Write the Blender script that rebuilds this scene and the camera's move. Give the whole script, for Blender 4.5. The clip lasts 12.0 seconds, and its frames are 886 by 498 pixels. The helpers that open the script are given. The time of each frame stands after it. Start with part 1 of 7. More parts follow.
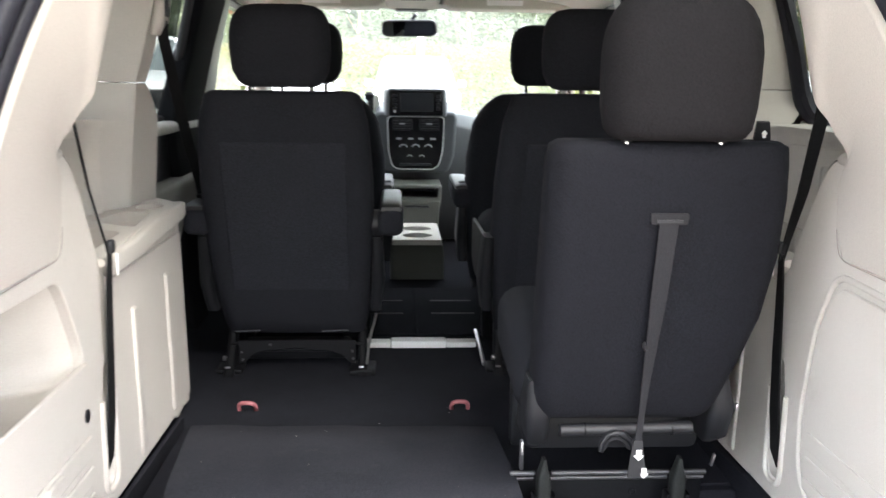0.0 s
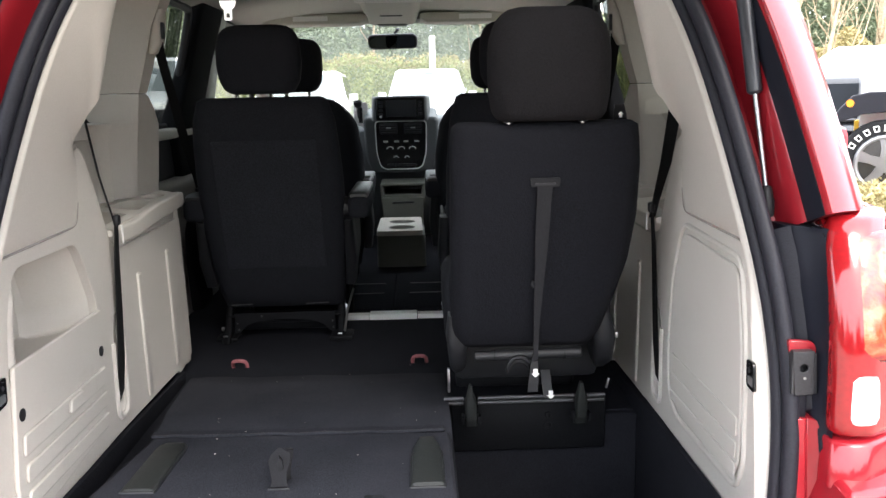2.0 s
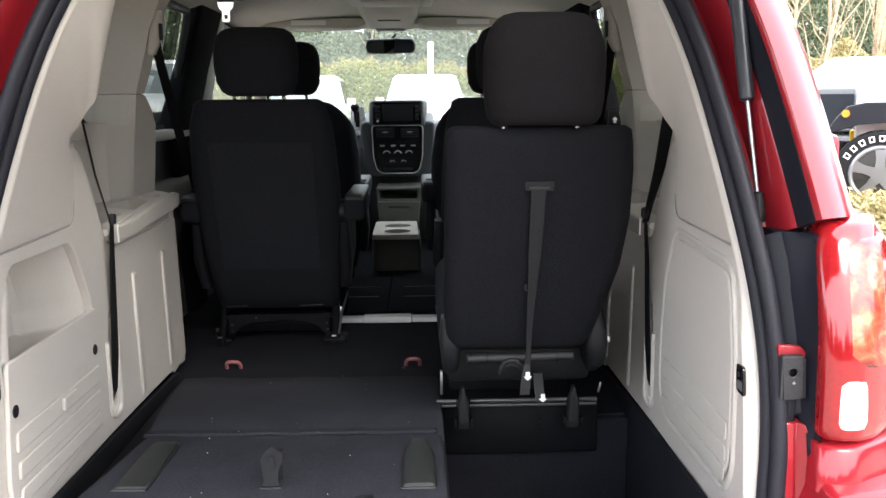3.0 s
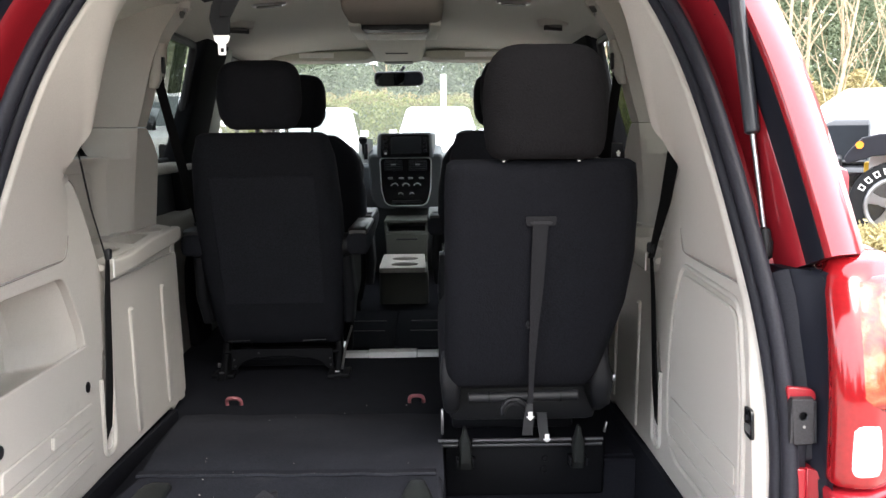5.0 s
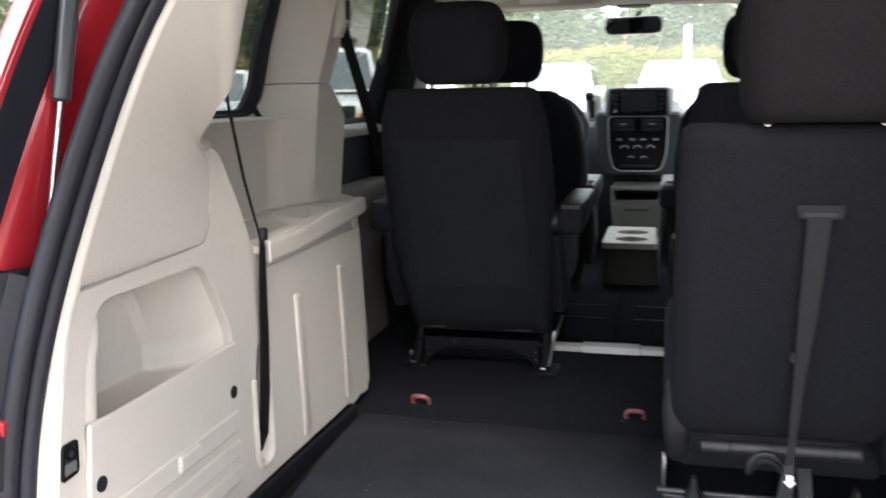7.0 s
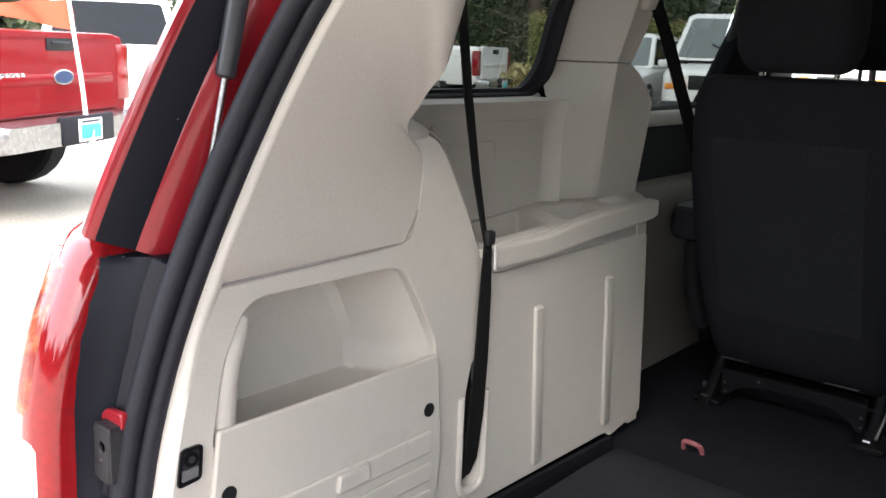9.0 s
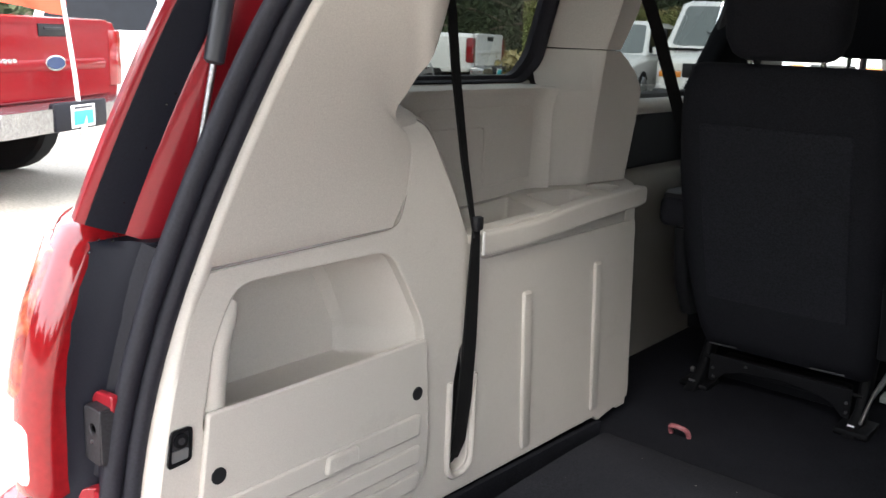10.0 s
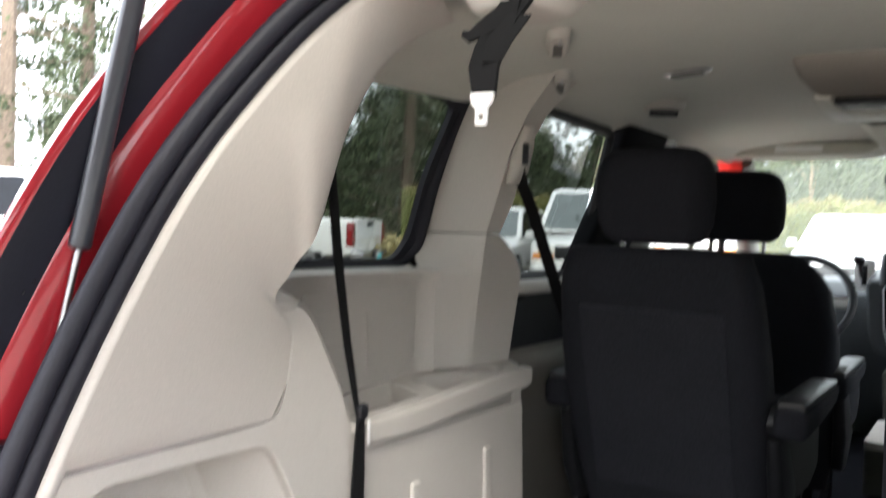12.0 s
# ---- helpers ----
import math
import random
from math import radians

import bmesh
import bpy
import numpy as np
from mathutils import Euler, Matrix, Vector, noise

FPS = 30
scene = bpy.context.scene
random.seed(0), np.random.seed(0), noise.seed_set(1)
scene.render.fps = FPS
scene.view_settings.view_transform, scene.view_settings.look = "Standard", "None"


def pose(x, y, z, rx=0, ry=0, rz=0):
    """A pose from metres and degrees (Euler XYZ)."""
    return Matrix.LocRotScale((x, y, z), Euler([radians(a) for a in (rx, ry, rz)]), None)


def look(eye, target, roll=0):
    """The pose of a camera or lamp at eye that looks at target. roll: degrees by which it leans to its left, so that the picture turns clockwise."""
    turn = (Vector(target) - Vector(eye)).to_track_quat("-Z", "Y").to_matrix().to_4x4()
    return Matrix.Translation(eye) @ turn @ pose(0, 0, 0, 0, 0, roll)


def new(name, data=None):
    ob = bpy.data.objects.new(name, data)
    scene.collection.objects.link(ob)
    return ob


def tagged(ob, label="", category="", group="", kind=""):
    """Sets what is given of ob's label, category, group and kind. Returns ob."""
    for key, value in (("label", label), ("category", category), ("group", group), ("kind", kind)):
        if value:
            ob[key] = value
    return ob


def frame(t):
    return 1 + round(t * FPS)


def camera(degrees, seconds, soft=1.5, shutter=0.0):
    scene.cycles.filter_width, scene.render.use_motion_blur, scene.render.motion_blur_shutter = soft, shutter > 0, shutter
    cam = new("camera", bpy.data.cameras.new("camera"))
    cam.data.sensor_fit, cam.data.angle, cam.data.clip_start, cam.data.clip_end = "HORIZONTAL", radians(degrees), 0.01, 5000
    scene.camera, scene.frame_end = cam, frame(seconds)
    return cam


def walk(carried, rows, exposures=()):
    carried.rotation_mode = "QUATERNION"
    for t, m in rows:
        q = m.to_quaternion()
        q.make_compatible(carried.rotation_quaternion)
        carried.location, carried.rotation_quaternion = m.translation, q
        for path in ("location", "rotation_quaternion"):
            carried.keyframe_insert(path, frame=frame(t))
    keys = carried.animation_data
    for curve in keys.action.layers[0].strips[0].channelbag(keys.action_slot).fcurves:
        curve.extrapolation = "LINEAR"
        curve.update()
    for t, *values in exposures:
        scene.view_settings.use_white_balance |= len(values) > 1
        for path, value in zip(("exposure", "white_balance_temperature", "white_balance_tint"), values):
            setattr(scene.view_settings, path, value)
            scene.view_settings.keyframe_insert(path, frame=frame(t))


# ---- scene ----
cam = camera(53.5, 12.0, shutter=0.5)
PATH = [
    (0, (-0.097, -0.961, 1.357), (0.008, 1.001, 0.982), 0.7),
    (0.5, (-0.047, -1.088, 1.368), (-0.064, 0.88, 1.013), 1.0),
    (1, (0.045, -1.242, 1.349), (-0.014, 0.717, 0.954), 0.9),
    (1.5, (0.068, -1.349, 1.338), (0.046, 0.618, 0.979), -0.2),
    (2, (0.076, -1.373, 1.329), (0.125, 0.596, 0.981), -1.2),
    (2.5, (0.079, -1.381, 1.327), (0.131, 0.589, 0.982), -1.1),
    (3, (0.08, -1.384, 1.324), (0.138, 0.587, 0.989), -0.5),
    (5, (0.11, -1.343, 1.327), (0.137, 0.639, 1.062), -0.6),
    (5.5, (0.12, -1.323, 1.328), (0.125, 0.659, 1.061), -0.9),
    (6, (0.128, -1.263, 1.328), (0.094, 0.71, 1.006), -1.3),
    (6.5, (0.12, -1.093, 1.318), (-0.127, 0.861, 0.971), -0.9),
    (7, (0.126, -0.901, 1.322), (-0.368, 1.004, 0.969), -1.1),
    (7.5, (0.153, -0.74, 1.326), (-0.615, 1.073, 0.977), 0.2),
    (7.7, (0.166, -0.671, 1.339), (-0.737, 1.075, 0.97), 1.9),
    (9.3, (0.244, -0.538, 1.358), (-1.031, 0.937, 0.91), 1.9),
    (9.5, (0.247, -0.538, 1.358), (-1.029, 0.934, 0.904), 2.1),
    (10, (0.252, -0.543, 1.358), (-0.994, 0.95, 0.891), 2.2),
    (10.5, (0.253, -0.544, 1.359), (-0.95, 0.986, 0.898), 2.4),
    (11, (0.25, -0.548, 1.36), (-0.91, 1.025, 0.937), 2.5),
    (11.5, (0.25, -0.54, 1.359), (-0.896, 1.063, 1.023), 2.2),
    (12, (0.226, -0.515, 1.357), (-0.85, 1.171, 1.307), 2.0),
]
walk(cam, [(t, look(eye, target, roll)) for t, eye, target, roll in PATH], exposures=[(0.0, 3.13), (0.5, 3.03), (1.0, 2.77), (1.5, 2.36), (2.0, 2.11), (2.5, 2.03), (5.5, 2.06), (6.0, 2.09), (6.5, 2.28), (7.0, 2.4), (7.5, 2.38), (9.5, 2.0), (10.5, 1.99), (11.0, 2.17), (11.5, 2.35), (12.0, 2.42)])

# ---- daylight: bright overcast ----
world = bpy.data.worlds.new("overcast_sky")
scene.world = world
world.use_nodes = True
wn, wl = world.node_tree.nodes, world.node_tree.links
sky = wn.new("ShaderNodeTexSky")
sky.sky_type = 'NISHITA'
sky.sun_disc = False
sky.sun_elevation = radians(48)
sky.sun_rotation = radians(150)
sky.dust_density = 6.0
sky.air_density = 1.2
sky.ozone_density = 0.6
cloud = wn.new("ShaderNodeMix")
cloud.data_type = 'RGBA'
cloud.inputs[0].default_value = 0.72
cloud.inputs[7].default_value = (11.3, 11.8, 12.9, 1)
wl.new(sky.outputs[0], cloud.inputs[6])
wl.new(cloud.outputs[2], wn["Background"].inputs[0])
wn["Background"].inputs[1].default_value = 0.15
sun_data = bpy.data.lights.new("sun", 'SUN')
sun_data.energy, sun_data.angle, sun_data.color = 0.8, radians(25), (1.0, 0.96, 0.9)
sun = new("sun", sun_data)
sun.matrix_world = look((3, -8, 10), (0, 0, 0))

# ---- materials ----
def material(name, base, rough=0.5, metal=0.0, grain=0.0, bump=0.0, var=0.08, patch=6.0, coat=0.0, spec=0.5, sheen=0.0, emit=0.0, per_object=0.0):
    m = bpy.data.materials.new(name)
    m.use_nodes = True
    n, l = m.node_tree.nodes, m.node_tree.links
    b = n["Principled BSDF"]
    b.inputs["Roughness"].default_value = rough
    b.inputs["Metallic"].default_value = metal
    b.inputs["Coat Weight"].default_value = coat
    b.inputs["Coat Roughness"].default_value = 0.06
    b.inputs["Specular IOR Level"].default_value = spec
    b.inputs["Sheen Weight"].default_value = sheen
    if emit:
        b.inputs["Emission Color"].default_value = (*base, 1)
        b.inputs["Emission Strength"].default_value = emit
    tc = n.new("ShaderNodeTexCoord")
    big = n.new("ShaderNodeTexNoise")
    big.inputs["Scale"].default_value = patch
    big.inputs["Detail"].default_value = 5
    l.new(tc.outputs["Object"], big.inputs["Vector"])
    mix = n.new("ShaderNodeMix")
    mix.data_type = 'RGBA'
    mix.inputs[6].default_value = (*[c * (1 - var) for c in base], 1)
    mix.inputs[7].default_value = (*[min(1, c * (1 + var)) for c in base], 1)
    l.new(big.outputs["Fac"], mix.inputs[0])
    out = mix.outputs[2]
    if grain:
        fine = n.new("ShaderNodeTexNoise")
        fine.inputs["Scale"].default_value = grain
        fine.inputs["Detail"].default_value = 3
        l.new(tc.outputs["Object"], fine.inputs["Vector"])
        g = n.new("ShaderNodeMix")
        g.data_type, g.blend_type = 'RGBA', 'OVERLAY'
        g.inputs[0].default_value = min(1.0, 4 * var)
        l.new(out, g.inputs[6])
        l.new(fine.outputs["Fac"], g.inputs[7])
        out = g.outputs[2]
        bp = n.new("ShaderNodeBump")
        bp.inputs["Strength"].default_value = bump
        bp.inputs["Distance"].default_value = 0.6 / grain
        l.new(fine.outputs["Fac"], bp.inputs["Height"])
        l.new(bp.outputs[0], b.inputs["Normal"])
        rr = n.new("ShaderNodeMapRange")
        rr.inputs[3].default_value, rr.inputs[4].default_value = max(0, rough - 0.08), min(1, rough + 0.08)
        l.new(big.outputs["Fac"], rr.inputs[0])
        l.new(rr.outputs[0], b.inputs["Roughness"])
    if per_object:
        oi = n.new("ShaderNodeObjectInfo")
        hs = n.new("ShaderNodeHueSaturation")
        mr = n.new("ShaderNodeMapRange")
        mr.inputs[3].default_value, mr.inputs[4].default_value = 1 - per_object, 1 + per_object
        l.new(oi.outputs["Random"], mr.inputs[0])
        l.new(mr.outputs[0], hs.inputs["Value"])
        l.new(out, hs.inputs["Color"])
        out = hs.outputs[0]
    l.new(out, b.inputs["Base Color"])
    return m


def fabric(name, base, weave=1400.0, rough=0.95, bump=0.5):
    m = material(name, base, rough, grain=weave * 0.25, bump=bump, var=0.16, patch=9, spec=0.12)
    rumple(m, 16.0, 0.35, 0.006)
    return m


def rumple(m, scale, strength, depth):
    """Soft folds and dents below the fine grain."""
    n, l = m.node_tree.nodes, m.node_tree.links
    fine = next(k for k in n if k.type == 'BUMP')
    folds = n.new("ShaderNodeTexNoise")
    folds.inputs["Scale"].default_value = scale
    folds.inputs["Detail"].default_value = 2
    folds.inputs["Distortion"].default_value = 0.6
    l.new(n["Texture Coordinate"].outputs["Object"], folds.inputs["Vector"])
    soft = n.new("ShaderNodeBump")
    soft.inputs["Strength"].default_value = strength
    soft.inputs["Distance"].default_value = depth
    l.new(folds.outputs["Fac"], soft.inputs["Height"])
    l.new(soft.outputs[0], fine.inputs["Normal"])


def scuffed(m, scale, amount, colour):
    """Thin smudges and scuffs of a darker colour."""
    n, l = m.node_tree.nodes, m.node_tree.links
    b = n["Principled BSDF"]
    src = b.inputs["Base Color"].links[0].from_socket
    smudge = n.new("ShaderNodeTexNoise")
    smudge.inputs["Scale"].default_value = scale
    smudge.inputs["Detail"].default_value = 8
    smudge.inputs["Roughness"].default_value = 0.68
    l.new(n["Texture Coordinate"].outputs["Object"], smudge.inputs["Vector"])
    edge = n.new("ShaderNodeMapRange")
    edge.inputs[1].default_value, edge.inputs[2].default_value = 0.60, 0.78
    edge.inputs[3].default_value, edge.inputs[4].default_value = 0.0, amount
    l.new(smudge.outputs["Fac"], edge.inputs[0])
    mx = n.new("ShaderNodeMix")
    mx.data_type = 'RGBA'
    mx.inputs[7].default_value = (*colour, 1)
    l.new(edge.outputs[0], mx.inputs[0])
    l.new(src, mx.inputs[6])
    l.new(mx.outputs[2], b.inputs["Base Color"])


def window_glass(name, tint, gloss=0.06, dust=0.0, film_colour=(0.86, 0.88, 0.84)):
    m = bpy.data.materials.new(name)
    m.use_nodes = True
    n, l = m.node_tree.nodes, m.node_tree.links
    n.remove(n["Principled BSDF"])
    tr = n.new("ShaderNodeBsdfTransparent")
    tr.inputs[0].default_value = (*tint, 1)
    gl = n.new("ShaderNodeBsdfGlossy")
    gl.inputs["Roughness"].default_value = 0.02
    lw = n.new("ShaderNodeLayerWeight")
    lw.inputs[0].default_value = 0.5
    pw = n.new("ShaderNodeMath")
    pw.operation = 'POWER'
    pw.inputs[1].default_value = 5.0
    ma = n.new("ShaderNodeMath")
    ma.operation = 'MULTIPLY_ADD'
    ma.inputs[1].default_value, ma.inputs[2].default_value = 0.8, gloss
    l.new(lw.outputs["Facing"], pw.inputs[0])
    l.new(pw.outputs[0], ma.inputs[0])
    mx = n.new("ShaderNodeMixShader")
    l.new(ma.outputs[0], mx.inputs[0])
    l.new(tr.outputs[0], mx.inputs[1])
    l.new(gl.outputs[0], mx.inputs[2])
    last = mx
    if dust:
        film = n.new("ShaderNodeBsdfTranslucent")
        film.inputs[0].default_value = (*film_colour, 1)
        tc = n.new("ShaderNodeTexCoord")
        smear = n.new("ShaderNodeTexNoise")
        smear.inputs["Scale"].default_value, smear.inputs["Detail"].default_value = 3.0, 6
        l.new(tc.outputs["Object"], smear.inputs["Vector"])
        amount = n.new("ShaderNodeMapRange")
        amount.inputs[1].default_value, amount.inputs[2].default_value = 0.3, 0.7
        amount.inputs[3].default_value, amount.inputs[4].default_value = dust * 0.7, dust * 1.3
        l.new(smear.outputs["Fac"], amount.inputs[0])
        last = n.new("ShaderNodeMixShader")
        l.new(amount.outputs[0], last.inputs[0])
        l.new(mx.outputs[0], last.inputs[1])
        l.new(film.outputs[0], last.inputs[2])
    l.new(last.outputs[0], n["Material Output"].inputs["Surface"])
    return m


BEIGE = material("beige_plastic", (0.478, 0.452, 0.412), 0.5, grain=700, bump=0.07, var=0.05, patch=5, spec=0.35)
scuffed(BEIGE, 7.0, 0.32, (0.27, 0.25, 0.22))
BEIGE_SOFT = material("beige_pillar_plastic", (0.455, 0.428, 0.388), 0.6, grain=500, bump=0.07, var=0.05, patch=4, spec=0.3)
GREY_TRIM = material("grey_door_plastic", (0.105, 0.103, 0.095), 0.6, grain=600, bump=0.15, var=0.06)
SEAM = material("beige_joint_shadow", (0.27, 0.25, 0.225), 0.8, var=0.05, spec=0.1)
DOOR_BEIGE = material("beige_door_plastic", (0.19, 0.182, 0.162), 0.6, grain=500, bump=0.07, var=0.05, patch=4, spec=0.3)
HEADLINER = material("headliner_cloth", (0.50, 0.493, 0.432), 0.95, grain=350, bump=0.25, var=0.06, patch=7, spec=0.1, sheen=0.2)
CONSOLE_PAD = material("brown_grey_roof_console_cloth", (0.36, 0.325, 0.285), 0.9, grain=350, bump=0.25, var=0.06, patch=7, spec=0.1)
PALE_TRIM = material("pale_beige_trim", (0.66, 0.645, 0.58), 0.5, grain=500, bump=0.1, var=0.05, spec=0.3)
CARPET = material("black_carpet", (0.0130, 0.0136, 0.0172), 0.98, grain=420, bump=0.9, var=0.3, patch=14, spec=0.05)
SLAB_CARPET = material("grey_load_carpet", (0.0258, 0.0268, 0.0325), 0.97, grain=380, bump=0.7, var=0.32, patch=10, spec=0.05)
scuffed(SLAB_CARPET, 11.0, 0.30, (0.075, 0.073, 0.072))
rumple(SLAB_CARPET, 14.0, 0.3, 0.006)
SEAT_BLACK = fabric("black_seat_cloth", (0.0172, 0.0180, 0.0222))
SEAT_PANEL = fabric("charcoal_seat_panel", (0.0222, 0.0233, 0.0285), weave=1000)
SEAT_GREY = fabric("dark_grey_seatback_carpet", (0.0066, 0.0069, 0.0092), weave=1100)
HEADREST_CLOTH = fabric("dark_grey_headrest_cloth", (0.0088, 0.0083, 0.0094), weave=1100)
BLACK_PLASTIC = material("black_plastic", (0.0100, 0.0105, 0.0125), 0.5, grain=500, bump=0.15, var=0.1, spec=0.35)
PILLAR_BLACK = material("matt_black_pillar_cloth", (0.0105, 0.0108, 0.0125), 0.95, grain=500, bump=0.2, var=0.1, spec=0.04)
HINGE_BLACK = material("matt_black_plastic", (0.0165, 0.0182, 0.0175), 0.5, grain=350, bump=0.3, var=0.35, patch=25, spec=0.3)
DASH_DARK = material("dark_dash_plastic", (0.017, 0.018, 0.021), 0.38, grain=600, bump=0.18, var=0.08)
DASH_GREY = material("grey_dash_plastic", (0.092, 0.096, 0.084), 0.5, grain=600, bump=0.15, var=0.06)
PIANO = material("gloss_black_plastic", (0.006, 0.006, 0.007), 0.25, var=0.1, spec=0.35)
SCREEN = material("display_glass", (0.014, 0.016, 0.019), 0.35, var=0.05, spec=0.25)
RUBBER = material("black_rubber_seal", (0.0125, 0.0127, 0.0185), 0.55, grain=260, bump=0.2, var=0.15, patch=12, spec=0.28)
GASKET = material("dull_black_body_plastic", (0.009, 0.0092, 0.014), 0.5, grain=320, bump=0.2, var=0.15, patch=8, spec=0.25)
RED_PAINT = material("red_metallic_paint", (0.27, 0.0105, 0.018), 0.30, metal=0.1, grain=2500, bump=0.02, var=0.06, patch=3, coat=0.8, spec=0.2)
RED_JAMB = material("red_jamb_paint", (0.262, 0.0125, 0.020), 0.32, grain=1500, bump=0.03, var=0.1, patch=6, coat=0.6, spec=0.2)
CHROME = material("chrome", (0.75, 0.75, 0.76), 0.12, metal=1.0, var=0.05)
STEEL = material("bare_steel", (0.42, 0.42, 0.43), 0.3, metal=1.0, grain=300, bump=0.1, var=0.15)
ROD_GREY = material("zinc_grey_rod", (0.055, 0.056, 0.060), 0.4, metal=0.2, grain=300, bump=0.1, var=0.2)
LEG_BLACK = material("dark_coated_steel", (0.0048, 0.0051, 0.0062), 0.55, grain=300, bump=0.1, var=0.2, spec=0.12)
DARK_COATED = material("charcoal_coated_steel", (0.0055, 0.0057, 0.007), 0.6, grain=300, bump=0.15, var=0.3, patch=20, spec=0.12)
STRUT_BLACK = material("satin_black_strut", (0.026, 0.028, 0.034), 0.3, var=0.1, spec=0.5)
DROPLET = material("water_droplet", (0.006, 0.0065, 0.008), 0.15, var=0.05, spec=0.4)
DARK_STEEL = material("dark_grey_steel", (0.028, 0.028, 0.032), 0.55, metal=0.3, grain=300, bump=0.15, var=0.2)
SILVER_SATIN = material("satin_silver_plastic", (0.78, 0.78, 0.77), 0.35, metal=0.25, var=0.06)
# The dust input here is a strong pinkish film that brightens the red plate.
PATCH_RED = window_glass("red_translucent_patch", (0.85, 0.15, 0.15), dust=0.5, film_colour=(0.95, 0.25, 0.22))
BAND_BLACK = material("smooth_black_plastic", (0.0092, 0.0102, 0.0160), 0.5, grain=400, bump=0.04, var=0.08, patch=6, spec=0.18)
ARM_VINYL = material("dark_grey_arm_vinyl", (0.0105, 0.011, 0.012), 0.42, grain=500, bump=0.2, var=0.1, spec=0.45)
SIDE_GREY = material("grey_seat_side_plastic", (0.040, 0.041, 0.036), 0.6, grain=500, bump=0.15, var=0.08, spec=0.2)
# Chrome colour darkened to hold its reflections below white.
BUMPER_CHROME = material("darkened_bumper_chrome", (0.42, 0.42, 0.43), 0.22, metal=1.0, grain=40, bump=0.05, var=0.15, patch=3)
DASH_MID = material("mid_grey_dash_plastic", (0.070, 0.076, 0.082), 0.5, grain=600, bump=0.18, var=0.08)
CONSOLE_GREY = material("dark_olive_grey_console_plastic", (0.052, 0.055, 0.045), 0.5, grain=600, bump=0.18, var=0.08)
SILVER_TRIM = material("silver_trim", (0.55, 0.55, 0.55), 0.3, metal=0.85, var=0.08)
WEBBING = material("black_seat_belt_webbing", (0.009, 0.009, 0.0095), 0.85, grain=900, bump=0.4, var=0.2, spec=0.1)
STRAP_GREY = material("grey_strap_webbing", (0.017, 0.017, 0.019), 0.85, grain=900, bump=0.5, var=0.2, spec=0.1)
PINK_HANDLE = material("faded_red_plastic", (0.26, 0.085, 0.095), 0.5, grain=300, bump=0.1, var=0.2, patch=40)
WHITE_TAG = material("white_tag", (0.8, 0.8, 0.78), 0.6, var=0.05)
LAMP_RED = material("red_lamp_lens", (0.23, 0.007, 0.010), 0.14, grain=120, bump=0.05, var=0.06, patch=18, coat=0.9, spec=0.25)
LAMP_ORANGE = material("amber_red_lamp_core", (0.30, 0.035, 0.016), 0.25, grain=60, bump=0.2, var=0.2, patch=16, coat=0.8)


def mottled(m, scale, first, second, third):
    """Cloudy patches of three colours, as of the facets behind a lens."""
    n, l = m.node_tree.nodes, m.node_tree.links
    cloud = n.new("ShaderNodeTexNoise")
    cloud.inputs["Scale"].default_value, cloud.inputs["Detail"].default_value = scale, 5
    cloud.inputs["Distortion"].default_value = 1.2
    l.new(n["Texture Coordinate"].outputs["Object"], cloud.inputs["Vector"])
    ramp = n.new("ShaderNodeValToRGB")
    ramp.color_ramp.elements[0].position, ramp.color_ramp.elements[0].color = 0.36, (*first, 1)
    ramp.color_ramp.elements[1].position, ramp.color_ramp.elements[1].color = 0.66, (*third, 1)
    ramp.color_ramp.elements.new(0.50).color = (*second, 1)
    l.new(cloud.outputs["Fac"], ramp.inputs[0])
    l.new(ramp.outputs[0], n["Principled BSDF"].inputs["Base Color"])


mottled(LAMP_ORANGE, 26.0, (0.21, 0.010, 0.008), (0.32, 0.050, 0.016), (0.42, 0.17, 0.085))
LAMP_WHITE = material("clear_lamp_lens", (0.85, 0.83, 0.8), 0.15, grain=90, bump=0.2, var=0.06, coat=1.0)
MIRROR_GLASS = material("mirror_glass", (0.55, 0.57, 0.58), 0.03, metal=1.0, var=0.02)
GLASS_CLEAR = window_glass("clear_glass", (0.78, 0.82, 0.79))
GLASS_DUSTY = window_glass("dusty_clear_glass", (0.84, 0.88, 0.84), dust=0.048)
GLASS_TINT = window_glass("privacy_glass", (0.135, 0.148, 0.140))
ASPHALT = material("pale_worn_asphalt", (0.285, 0.262, 0.222), 0.9, grain=45, bump=0.3, var=0.12, patch=0.6)
TYRE = material("tyre_rubber", (0.010, 0.010, 0.011), 0.8, grain=150, bump=0.3, var=0.2, spec=0.2)
LINT = material("pale_lint", (0.38, 0.36, 0.33), 0.9, var=0.1)
ALLOY = material("wheel_alloy", (0.30, 0.30, 0.31), 0.3, metal=0.9, var=0.1)
CAR_WHITE = material("white_car_paint", (0.8, 0.8, 0.8), 0.3, grain=900, bump=0.02, var=0.04, coat=0.8)
CAR_RED = material("bright_red_truck_paint", (0.20, 0.0030, 0.007), 0.22, grain=900, bump=0.02, var=0.06, coat=0.18, spec=0.10)
CAR_BLACK = material("black_car_paint", (0.015, 0.015, 0.017), 0.2, var=0.1, coat=1.0)
CAR_GLASS = material("dark_car_glass", (0.006, 0.008, 0.011), 0.1, var=0.5, patch=5, spec=0.14)
# Paler copy of the car glass; the reflected sky is put into its colour.
CAR_GLASS_SKY = material("car_glass_painted_sky_pale", (0.10, 0.12, 0.12), 0.05, var=0.2, patch=3, coat=1.0)
